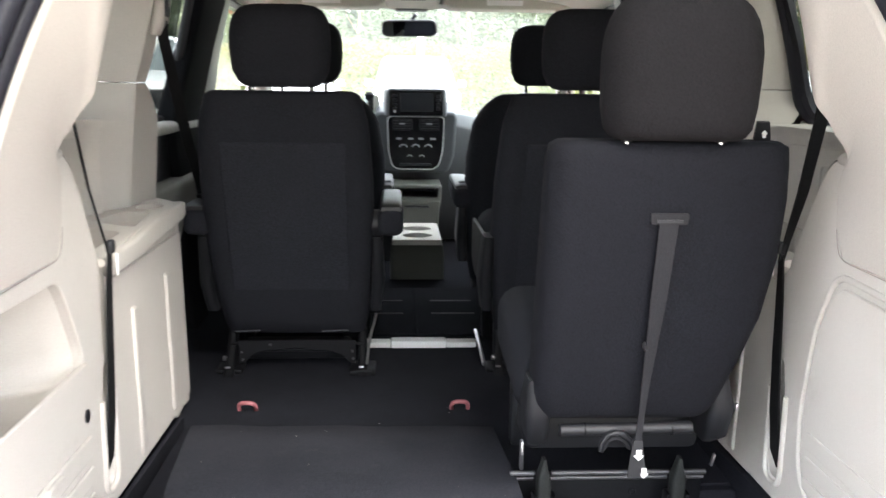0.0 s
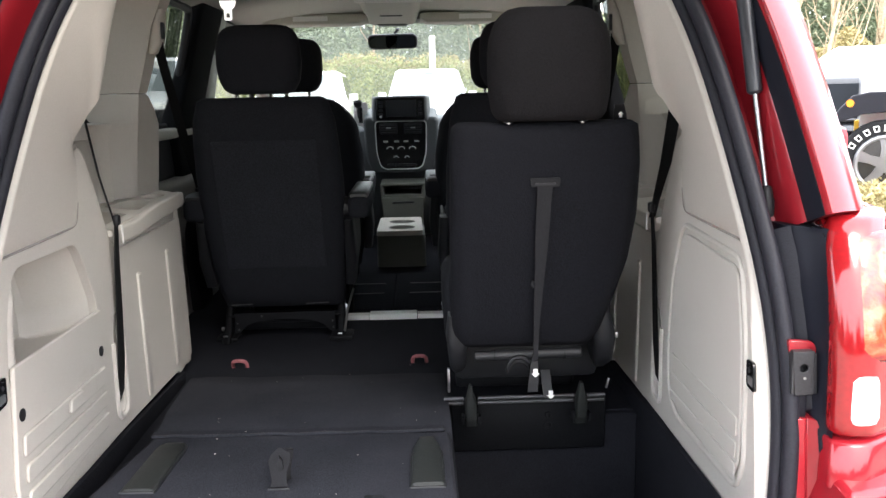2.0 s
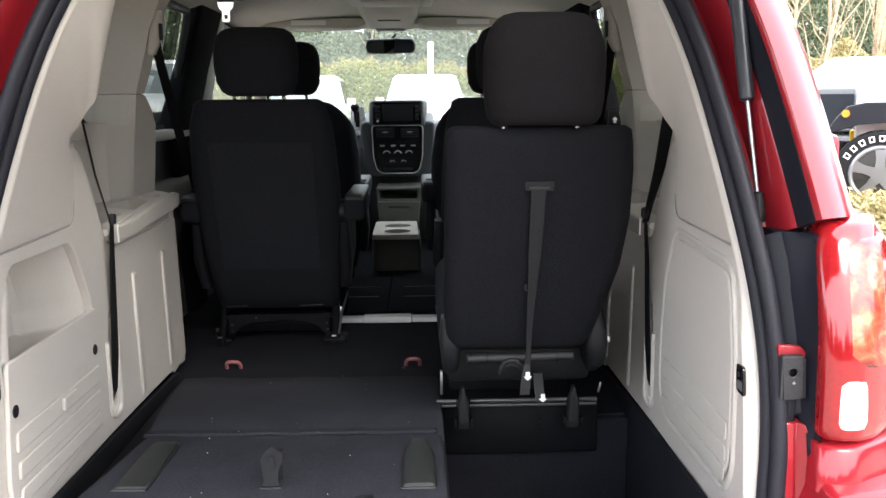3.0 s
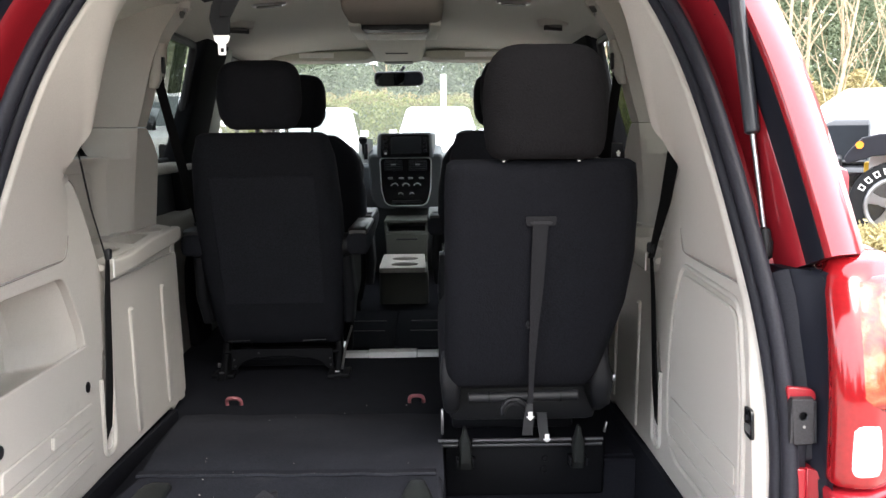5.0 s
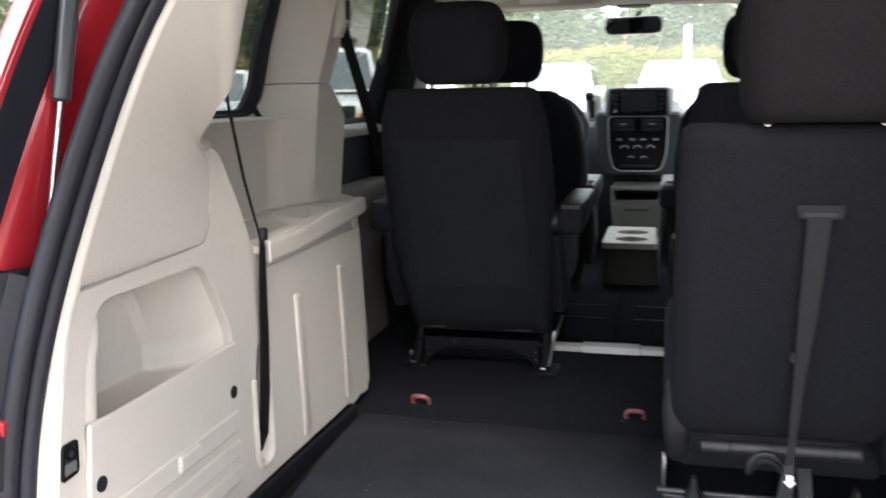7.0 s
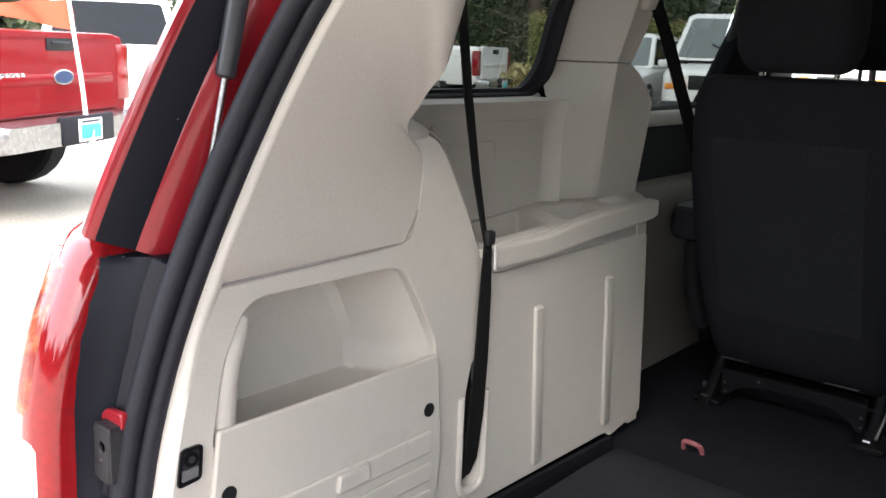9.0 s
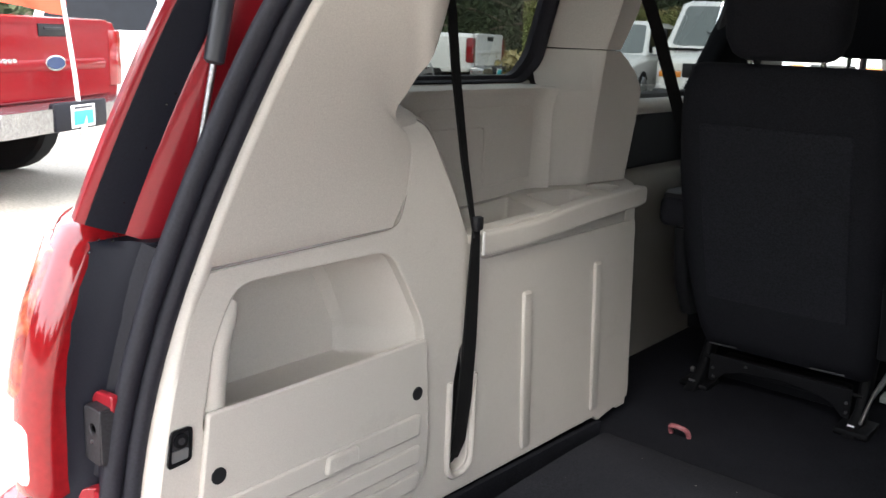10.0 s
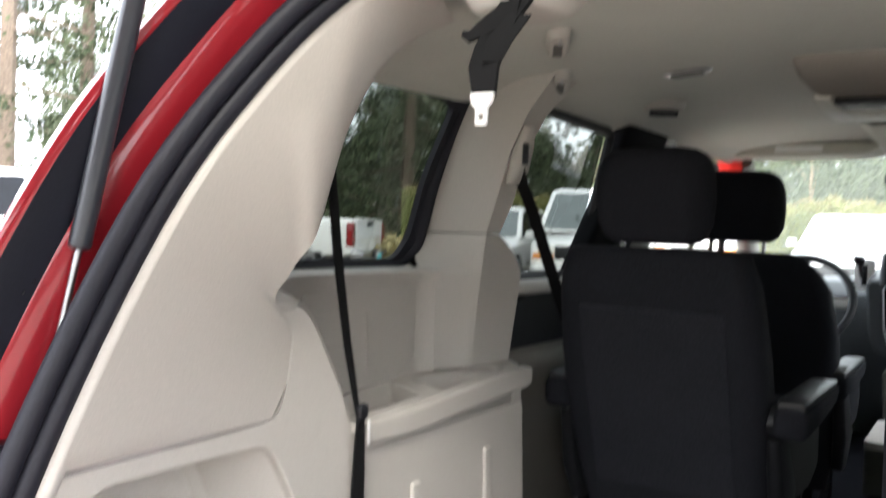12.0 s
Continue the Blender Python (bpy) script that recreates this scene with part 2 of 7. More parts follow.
AMBER = material("amber_lens", (0.75, 0.25, 0.03), 0.2, var=0.1, coat=0.8)
FLAG_RED = material("orange_red_flag_cloth", (0.75, 0.09, 0.04), 0.8, grain=300, bump=0.2, var=0.1)
POLE_WHITE = material("white_painted_post", (0.8, 0.8, 0.78), 0.5, grain=60, bump=0.2, var=0.08)
BARK = material("grey_brown_bark", (0.16, 0.125, 0.095), 0.95, grain=30, bump=0.8, var=0.3, patch=3)
TWIG = material("pale_bare_twigs", (0.42, 0.33, 0.22), 0.9, grain=40, bump=0.4, var=0.25)


def leaf_material(name, a, b):
    m = material(name, a, 0.75, var=0.0, spec=0.2)
    n, l = m.node_tree.nodes, m.node_tree.links
    geo = n.new("ShaderNodeNewGeometry")
    mix = n.new("ShaderNodeMix")
    mix.data_type = 'RGBA'
    mix.inputs[6].default_value, mix.inputs[7].default_value = (*a, 1), (*b, 1)
    l.new(geo.outputs["Random Per Island"], mix.inputs[0])
    l.new(mix.outputs[2], n["Principled BSDF"].inputs["Base Color"])
    return m


LEAF_WOOD = leaf_material("woodland_leaves", (0.115, 0.150, 0.090), (0.21, 0.240, 0.155))
LEAF_CONIFER = leaf_material("conifer_needles", (0.025, 0.04, 0.02), (0.09, 0.11, 0.06))
LEAF_HEDGE = leaf_material("yellow_green_hedge_leaves", (0.175, 0.21, 0.068), (0.30, 0.32, 0.13))
LEAF_TIP = leaf_material("brownish_shoot_tips", (0.20, 0.19, 0.085), (0.36, 0.30, 0.15))
LEAF_DRY = leaf_material("dry_tan_hedge_leaves", (0.27, 0.225, 0.10), (0.44, 0.38, 0.20))

# ---- building tools ----
def root_place(ob):
    p = Vector()
    while ob is not None:
        p += ob.location
        ob = ob.parent
    return p


def thing(name, at, label, category, group="", kind=""):
    ob = new(name)
    ob.empty_display_size = 0.1
    ob.location = at
    return tagged(ob, label, category, group, kind)


def part(name, bm, mat, parent=None, label="", bevel=0.0, seg=2, smooth=40.0, shadow=True):
    """One mesh object; its coordinates are given in the world."""
    if parent is not None:
        bmesh.ops.translate(bm, verts=bm.verts, vec=-root_place(parent))
    bmesh.ops.recalc_face_normals(bm, faces=bm.faces)
    me = bpy.data.meshes.new(name)
    bm.to_mesh(me)
    bm.free()
    me.materials.append(mat)
    me.polygons.foreach_set("use_smooth", [True] * len(me.polygons))
    me.set_sharp_from_angle(angle=radians(smooth))
    ob = new(name, me)
    if parent is not None:
        ob.parent = parent
    if bevel:
        md = ob.modifiers.new("edge", 'BEVEL')
        md.width, md.segments, md.limit_method, md.angle_limit = bevel, seg, 'ANGLE', radians(35)
    if not shadow:
        ob.visible_shadow = False
    if label:
        ob["label"] = label
    return ob


def solo(name, bm, mat, label, category, at=None, group="", kind="", bevel=0.0, smooth=40.0, shadow=True):
    """A thing that is one mesh."""
    if at is None:
        c = [v.co for v in bm.verts]
        at = Vector(((min(v.x for v in c) + max(v.x for v in c)) / 2, (min(v.y for v in c) + max(v.y for v in c)) / 2, min(v.z for v in c)))
    bmesh.ops.translate(bm, verts=bm.verts, vec=-Vector(at))
    ob = part(name, bm, mat, None, "", bevel, 2, smooth, shadow)
    ob.location = at
    return tagged(ob, label, category, group, kind)


def merge(*bms):
    out = bms[0]
    for b in bms[1:]:
        me = bpy.data.meshes.new("tmp")
        b.to_mesh(me)
        b.free()
        out.from_mesh(me)
        bpy.data.meshes.remove(me)
    return out


def box(x0, x1, y0, y1, z0, z1, r=0.0, seg=2):
    bm = bmesh.new()
    bmesh.ops.create_cube(bm, size=1)
    bmesh.ops.scale(bm, verts=bm.verts, vec=(x1 - x0, y1 - y0, z1 - z0))
    bmesh.ops.translate(bm, verts=bm.verts, vec=((x0 + x1) / 2, (y0 + y1) / 2, (z0 + z1) / 2))
    if r:
        bmesh.ops.bevel(bm, geom=bm.edges[:], offset=r, segments=seg, profile=0.5, affect='EDGES')
    return bm


def turned(bm, m):
    bmesh.ops.transform(bm, matrix=m, verts=bm.verts)
    return bm


def loft(rings, caps=True, closed=True):
    bm = bmesh.new()
    vs = [[bm.verts.new(p) for p in ring] for ring in rings]
    k = len(rings[0])
    for a, b in zip(vs, vs[1:]):
        for i in range(k if closed else k - 1):
            j = (i + 1) % k
            bm.faces.new((a[i], a[j], b[j], b[i]))
    if caps and closed:
        bm.faces.new(vs[0][::-1])
        bm.faces.new(vs[-1])
    return bm


def rounded(w, d, r, n=4):
    """A rounded rectangle about the origin, as (u, v) pairs."""
    r = min(r, w / 2 - 1e-4, d / 2 - 1e-4)
    out = []
    for k, (sx, sy) in enumerate(((1, 1), (-1, 1), (-1, -1), (1, -1))):
        for i in range(n + 1):
            a = radians(90 * k + 90 * i / n)
            out.append((sx * (w / 2 - r) + r * math.cos(a), sy * (d / 2 - r) + r * math.sin(a)))
    return out


def column(sections, n=4):
    """A body lofted upwards; each section is (z, x, y, width, depth, radius)."""
    return loft([[(x + u, y + v, z) for u, v in rounded(w, d, r, n)] for z, x, y, w, d, r in sections])


def beam(sections, n=4):
    """A body lofted along y; each section is (y, x, z, width, height, radius)."""
    return loft([[(x + u, y, z + v) for u, v in rounded(w, h, r, n)] for y, x, z, w, h, r in sections])


def frames_along(pts):
    pts = [Vector(p) for p in pts]
    out, up = [], None
    for i, p in enumerate(pts):
        t = (pts[min(i + 1, len(pts) - 1)] - pts[max(i - 1, 0)]).normalized()
        if up is None:
            up = Vector((0, 0, 1)) if abs(t.z) < 0.9 else Vector((0, 1, 0))
        side = t.cross(up).normalized()
        up = side.cross(t).normalized()
        out.append((p, side, up))
    return out


def tube(pts, r, n=10, caps=True):
    rad = r if isinstance(r, (list, tuple)) else [r] * len(pts)
    return loft([[p + s * (rr * math.cos(2 * math.pi * k / n)) + u * (rr * math.sin(2 * math.pi * k / n)) for k in range(n)]
                 for (p, s, u), rr in zip(frames_along(pts), rad)], caps)


def strip(pts, width, thick, side=(1, 0, 0)):
    """A flat band along points, its width along side."""
    s = Vector(side).normalized()
    rings = []
    for p, _, _ in frames_along(pts):
        i = len(rings)
        a, b = Vector(pts[max(i - 1, 0)]), Vector(pts[min(i + 1, len(pts) - 1)])
        nrm = (b - a).cross(s).normalized()
        w = width[i] if isinstance(width, (list, tuple)) else width
        rings.append([p + s * w / 2 + nrm * thick / 2, p - s * w / 2 + nrm * thick / 2, p - s * w / 2 - nrm * thick / 2, p + s * w / 2 - nrm * thick / 2])
    return loft(rings)


def prism(outer, lo, hi, axis="x", holes=()):
    """A plate from an outline with holes; outline pairs are the two other axes in order."""
    bm = bmesh.new()
    put = {"x": lambda a, b, c: (c, a, b), "y": lambda a, b, c: (a, c, b), "z": lambda a, b, c: (a, b, c)}[axis]
    edges = []
    for ring in (outer, *holes):
        vs = [bm.verts.new(put(a, b, lo)) for a, b in ring]
        edges += [bm.edges.new((vs[i], vs[(i + 1) % len(vs)])) for i in range(len(vs))]
    bmesh.ops.triangle_fill(bm, use_beauty=True, use_dissolve=False, edges=edges)
    faces = bm.faces[:]
    ext = bmesh.ops.extrude_face_region(bm, geom=faces)
    vec = {"x": (hi - lo, 0, 0), "y": (0, hi - lo, 0), "z": (0, 0, hi - lo)}[axis]
    bmesh.ops.translate(bm, verts=[g for g in ext["geom"] if isinstance(g, bmesh.types.BMVert)], vec=vec)
    bmesh.ops.dissolve_limit(bm, angle_limit=0.001, verts=bm.verts[:], edges=bm.edges[:])
    return bm


def smooth_path(knots, n=6):
    """Points on a curve through the knots."""
    k = [Vector(p) for p in knots]
    k = [2 * k[0] - k[1]] + k + [2 * k[-1] - k[-2]]
    out = []
    for i in range(1, len(k) - 2):
        for j in range(n):
            t = j / n
            out.append(0.5 * (2 * k[i] + (k[i + 1] - k[i - 1]) * t + (2 * k[i - 1] - 5 * k[i] + 4 * k[i + 1] - k[i + 2]) * t * t
                              + (3 * k[i] - k[i - 1] - 3 * k[i + 1] + k[i + 2]) * t ** 3))
    return out + [k[-2]]


def corner(pts, r, n=4):
    """Round the corners of an outline of pairs."""
    out, m = [], len(pts)
    for i in range(m):
        a, p, b = Vector(pts[i - 1]), Vector(pts[i]), Vector(pts[(i + 1) % m])
        rr = min(r, (a - p).length * 0.45, (b - p).length * 0.45)
        s, e = p + (a - p).normalized() * rr, p + (b - p).normalized() * rr
        for j in range(n + 1):
            t = j / n
            out.append(tuple(s * (1 - t) ** 2 + p * 2 * t * (1 - t) + e * t * t))
    return out


def disc(c, r, depth, axis="x", n=20, r2=None):
    r2 = r if r2 is None else r2
    d = {"x": Vector((1, 0, 0)), "y": Vector((0, 1, 0)), "z": Vector((0, 0, 1))}[axis]
    return tube([Vector(c) - d * depth / 2, Vector(c) + d * depth / 2], [r, r2], n)


# ---- the minivan: opening, floor, walls, roof ----
APERTURE = [(0.595, -0.085, 0.40), (0.620, -0.062, 0.55), (0.638, -0.035, 0.79), (0.630, 0.005, 0.98), (0.598, 0.070, 1.18), (0.558, 0.160, 1.385),
            (0.518, 0.255, 1.53), (0.470, 0.322, 1.622), (0.395, 0.362, 1.675), (0.24, 0.378, 1.695), (0.0, 0.382, 1.70)]


def aperture(s, n=5):
    """The edge of the tailgate opening on one side, from the sill up to the middle of the roof."""
    return [Vector((s * p.x, p.y, p.z)) for p in smooth_path(APERTURE, n)]


def along_opening(s, profile, n=5, first=0, last=None, closed=True):
    """Sweeps pairs (outwards from the opening, rearwards) along the opening's edge."""
    pts = aperture(s, n)
    pts = pts[first:last]
    rings = []
    for i, p in enumerate(pts):
        t = (pts[min(i + 1, len(pts) - 1)] - pts[max(i - 1, 0)]).normalized()
        out = Vector((s * abs(t.z), 0, 0)) + Vector((0, 0, abs(t.x)))
        out = out.normalized()
        back = Vector((0, -1, 0))
        back = (back - back.dot(t) * t).normalized()
        f = i / (len(pts) - 1)
        pr = profile(f, p) if callable(profile) else profile
        rings.append([p + out * a + back * b for a, b in pr])
    return loft(rings, closed=closed, caps=closed)


# floor
floor = thing("floor", (0, 1.6, 0.53), "black carpeted minivan floor behind the seats", "floor", kind="structure")
part("floor_carpet", prism(corner([(-0.70, 0.36), (0.13, 0.36), (0.13, 0.70), (0.66, 0.70), (0.66, 1.25), (0.80, 1.45), (0.80, 3.6), (-0.80, 3.6), (-0.80, 1.45), (-0.70, 1.25)], 0.03), 0.40, 0.545, "z"), CARPET, floor, bevel=0.008)
part("well_wall", merge(box(0.10, 0.135, -0.06, 0.70, 0.22, 0.585), box(0.135, 0.597, 0.672, 0.70, 0.22, 0.545), box(0.60, 0.645, -0.06, 0.665, 0.22, 0.59),
                        box(0.135, 0.60, -0.08, -0.045, 0.22, 0.56)), CARPET, floor, bevel=0.006)
part("well_bottom", box(0.10, 0.645, -0.08, 0.70, 0.20, 0.23), CARPET, floor)
part("side_carpet", prism([(-0.06, 0.30), (-0.06, 0.60), (0.2, 0.60), (0.6, 0.59), (1.02, 0.575), (1.02, 0.30)], 0.596, 0.606, "x"), CARPET, floor)
part("side_carpet", prism([(-0.06, 0.30), (-0.06, 0.60), (0.2, 0.60), (0.6, 0.59), (1.02, 0.575), (1.02, 0.30)], -0.606, -0.596, "x"), CARPET, floor)
part("storage_bin_lid", box(-0.27, -0.035, 1.78, 2.42, 0.545, 0.556, 0.004), CARPET, floor)
part("storage_bin_lid", box(-0.029, 0.22, 1.78, 2.42, 0.545, 0.556, 0.004), CARPET, floor)
for yy in (2.02, 2.20):
    for xx in (-0.15, 0.10):
        part("mat_ridge", box(xx - 0.075, xx + 0.075, yy - 0.004, yy + 0.004, 0.556, 0.559), DASH_DARK, floor)

# load sill of the tailgate
sill = thing("sill", (0, -0.12, 0.50), "black plastic load sill across the tailgate opening", "sill", kind="structure")
part("sill_plate", beam([(-0.19, 0, 0.535, 1.22, 0.05, 0.02), (-0.11, 0, 0.555, 1.24, 0.06, 0.02), (-0.045, 0, 0.55, 1.24, 0.06, 0.02)]), BLACK_PLASTIC, sill)

CUBBY = [(0.040, 0.866), (0.048, 0.91), (0.062, 0.985), (0.098, 1.052), (0.372, 1.050), (0.408, 0.995), (0.453, 0.915), (0.455, 0.866)]
SLOT = [(0.532, 0.632), (0.577, 0.632), (0.577, 0.80), (0.566, 0.86), (0.548, 0.86), (0.532, 0.79)]


def side_wall(s, name):
    wall = thing(name, (s * 0.64, 0.6, 0.56), "beige moulded plastic side trim of the cargo bay", "side trim", kind="structure")
    X = lambda a, b: (min(s * a, s * b), max(s * a, s * b))
    outline = corner([(-0.046, 0.588), (-0.040, 0.66), (-0.026, 0.79), (0.002, 0.93), (0.026, 1.01), (0.046, 1.074), (0.320, 1.0800), (0.376, 1.0835), (0.394, 1.097), (0.404, 1.130), (0.411, 1.172),
                      (0.414, 1.196), (0.385, 1.222), (0.335, 1.240), (0.425, 1.240), (0.449, 1.225), (0.464, 1.206), (0.518, 1.118), (0.568, 1.020), (0.60, 1.000), (1.128, 1.000), (1.146, 0.80), (1.164, 0.586),
                      (1.033, 0.566), (1.020, 0.580), (0.72, 0.586), (0.52, 0.590)], 0.012, 2)
    holes = [corner(SLOT, 0.02, 3)]
    if s < 0:
        holes.append(corner(CUBBY, 0.030, 4))
    panel = part("lower_panel", prism(outline, *X(0.612, 0.634), "x", holes), BEIGE, wall, bevel=0.005)
    # belt slot lining
    part("belt_slot", box(*X(0.634, 0.70), 0.52, 0.59, 0.62, 0.88), BLACK_PLASTIC, wall, "black belt slot")
    slot_rim = [(s * 0.611, y, z) for y, z in corner([(0.522, 0.83), (0.522, 0.622), (0.588, 0.622), (0.588, 0.83)], 0.03, 4)[4:-4]]
    part("panel_seam", tube([(s * 0.6108, q.x, q.y) for q in smooth_path([(0.036, 1.0762, 0), (0.15, 1.0780, 0), (0.320, 1.0818, 0), (0.372, 1.0850, 0), (0.391, 1.098, 0), (0.402, 1.130, 0)], 4)], 0.0007, 6), SEAM, wall, "joint line between the trim panels")
    part("slot_rim", tube(slot_rim, 0.006, 8), BEIGE, wall)
    # upper pillar panel, from the opening's edge to the quarter window
    ap = [p for p in aperture(1, 6) if p.z > 1.07]
    front = [(0.6112, 0.374, 1.0855), (0.6112, 0.401, 1.130), (0.6112, 0.408, 1.172), (0.610, 0.409, 1.198), (0.606, 0.394, 1.222), (0.597, 0.363, 1.242), (0.585, 0.350, 1.262), (0.570, 0.354, 1.284), (0.558, 0.360, 1.306), (0.541, 0.368, 1.330), (0.534, 0.378, 1.366), (0.527, 0.390, 1.42), (0.518, 0.410, 1.49), (0.502, 0.445, 1.56), (0.484, 0.50, 1.615), (0.46, 0.57, 1.655)]
    rows = []
    fp = smooth_path(front, 4)
    for i in range(len(fp)):
        f = i / (len(fp) - 1)
        top = next((p for p in ap if p.x <= 0.40), ap[-1])
        k = f * ap.index(top)
        a = ap[int(k)].lerp(ap[min(int(k) + 1, len(ap) - 1)], k - int(k))
        if i == 0:
            a = Vector((0.6235, 0.038, 1.0800))
        b = fp[i]
        inner = a + Vector((-0.0125, 0.012, 0.0))
        row = [inner]
        for q in (0.06, 0.35, 0.7, 0.93, 1.0):
            p = inner.lerp(b, q)
            p.x -= 0.012 * math.sin(q * math.pi) * math.sin(math.pi * f)
            row.append(p)
        row.append(b + Vector((0.03, 0.012, 0.0)))
        row.append(b + Vector((0.12, 0.03, 0.01)))
        row.append(Vector((max(b.x + 0.13, 0.810 - 0.18 * max(0, b.z - 1.28)), b.y + 0.055, b.z + 0.012)))
        rows.append([(s * p.x, p.y, p.z) for p in row])
    part("pillar_panel", loft(rows, closed=False), BEIGE_SOFT, wall, smooth=50)
    # sloping edge of the panel turning out into the recess, and the lip under the pillar
    slope = [(0.345, 1.2405), (0.404, 1.2405), (0.428, 1.2395), (0.449, 1.2265), (0.464, 1.2065), (0.518, 1.1185), (0.568, 1.0205), (0.583, 1.0)]
    part("panel_return", loft([[(s * x, y + dy, z + dz) for x, dy, dz in ((0.613, 0, 0), (0.618, 0.006, 0.003), (0.64, 0.012, 0.006), (0.715, 0.018, 0.008))] for y, z in slope], closed=False), BEIGE, wall, smooth=60)
    def edge(f, p):
        i = -max(0.012, abs(p.x) - 0.6115) if p.z < 1.09 else -0.012
        return [(0.004, -0.014), (0.001, -0.001), (-0.003, 0.0), (i * 0.85, -0.007), (i, -0.012), (i * 0.6, -0.022)]
    part("trim_edge", along_opening(s, edge, first=3), BEIGE, wall, smooth=60)
    # shelf over the wheel arch with trays
    hole1 = corner([(s * 0.652, 0.605), (s * 0.756, 0.63), (s * 0.756, 0.855), (s * 0.650, 0.806)], 0.012)
    hole2 = corner([(s * 0.634, 0.846), (s * 0.738, 0.890), (s * 0.700, 1.005), (s * 0.640, 0.990)], 0.012)
    cup = [(s * 0.664 + 0.032 * math.cos(a * math.pi / 9), 1.068 + 0.038 * math.sin(a * math.pi / 9)) for a in range(18)]
    shelf_out = [(s * 0.616, 0.565), (s * 0.78, 0.44), (s * 0.80, 0.74), (s * 0.80, 0.92), (s * 0.80, 1.30), (s * 0.70, 1.22), (s * 0.640, 1.155), (s * 0.616, 1.12), (s * 0.616, 0.92), (s * 0.616, 0.74)]
    tops = ((0.0, 1.047), (0.74, 1.047), (0.82, 1.055), (0.92, 1.064), (1.03, 1.067), (1.142, 1.071), (2.0, 1.071))
    def top_at(y):
        for (y0, z0), (y1, z1) in zip(tops, tops[1:]):
            if y <= y1:
                return z0 + (z1 - z0) * (y - y0) / (y1 - y0)
    bm = prism(shelf_out, 0.975, 1.0, "z", [hole1, hole2, cup])
    for v in bm.verts:
        if v.co.z > 0.99:
            v.co.z = top_at(v.co.y) - 0.001
    part("shelf", bm, BEIGE, wall, bevel=0.004)
    part("tray", box(*X(0.62, 0.765), 0.60, 1.02, 0.962, 0.977), BEIGE_SOFT, wall)
    part("cup_bottom", box(*X(0.622, 0.72), 1.024, 1.115, 1.030, 1.046), BEIGE_SOFT, wall)
    lip = [(y, s * 0.6125, (a + b) / 2, 0.024, a - b, 0.007) for y, a, b in ((0.556, 1.048, 1.034), (0.575, 1.0475, 1.016), (0.60, 1.047, 1.008), (0.74, 1.047, 1.007), (0.82, 1.055, 1.012), (0.92, 1.064, 1.018), (1.03, 1.067, 1.023), (1.13, 1.071, 1.028), (1.146, 1.068, 1.032))]
    part("shelf_lip", beam(lip), BEIGE, wall)
    # ribs
    for y0, y1, zt in ((0.734, 0.755, 0.918), (0.980, 1.008, 0.931)):
        rib = [(zt, s * 0.6125, y0 - 0.001, 0.003, 0.018, 0.001), (zt - 0.005, s * 0.6118, y0, 0.012, 0.027, 0.004), (0.607, s * 0.6118, y1, 0.012, 0.027, 0.004), (0.600, s * 0.6125, y1 + 0.001, 0.003, 0.018, 0.001)]
        part("rib", column(rib), BEIGE, wall)
    # recess behind the shelf, quarter window sill
    rows = []
    for y, sh in ((0.340, 0.152), (0.385, 0.152), (0.418, 0.150), (0.428, 0.128), (0.445, 0.098), (0.468, 0.066), (0.495, 0.036), (0.525, 0.014), (0.555, 0.003), (0.58, 0.0), (0.92, 0.0), (0.94, 0.002), (0.955, 0.008), (0.965, 0.017), (0.974, 0.029)):
        dip = 0.10 * sh if y < 0.6 else 0.0
        low = 1.03 if y > 0.5 else 1.20 if y < 0.43 else 1.12
        rows.append([(s * (x - sh * k), y - (0.05 * g if y < 0.6 else 0.0), max(z, low) - dip * (1 - g)) for x, z, k, g in ((0.766, 1.03, 1, 0), (0.768, 1.19, 1, 0), (0.767, 1.225, 1, 0), (0.762, 1.246, 0.99, 0), (0.755, 1.258, 0.98, 0), (0.749, 1.2645, 0.90, 0.1), (0.748, 1.2690, 0.82, 0.2), (0.757, 1.2715, 0.6, 0.5), (0.790, 1.2725, 0.3, 1.0), (0.85, 1.2735, 0, 1.4))])
    part("recess_back", loft(rows, closed=False), BEIGE_SOFT, wall, smooth=70)
    part("recess_emboss", prism(corner([(0.786, 1.080), (0.950, 1.088), (0.950, 1.232), (0.60, 1.236), (0.60, 1.197), (0.786, 1.195)], 0.012, 3), *X(0.7645, 0.7685), "x"), BEIGE_SOFT, wall, bevel=0.003)
    # C pillar: ridge between the quarter window and the sliding door
    def base(z, rear, crease, front, outer):
        (rx, ry), (cx, cy), (fx, fy) = rear, crease, front
        pts = [rear, (cx + (rx - cx) * 0.12, cy + (ry - cy) * 0.12), (cx - 0.002, cy + 0.003), (cx + (fx - cx) * 0.12, cy + (fy - cy) * 0.12), (fx + 0.003, fy - 0.012), front, (fx + 0.012, fy + 0.010), (max(0.775, rx + 0.012), outer), (rx + 0.012, ry + 0.03)]
        return [(s * x, y, z) for x, y in pts]
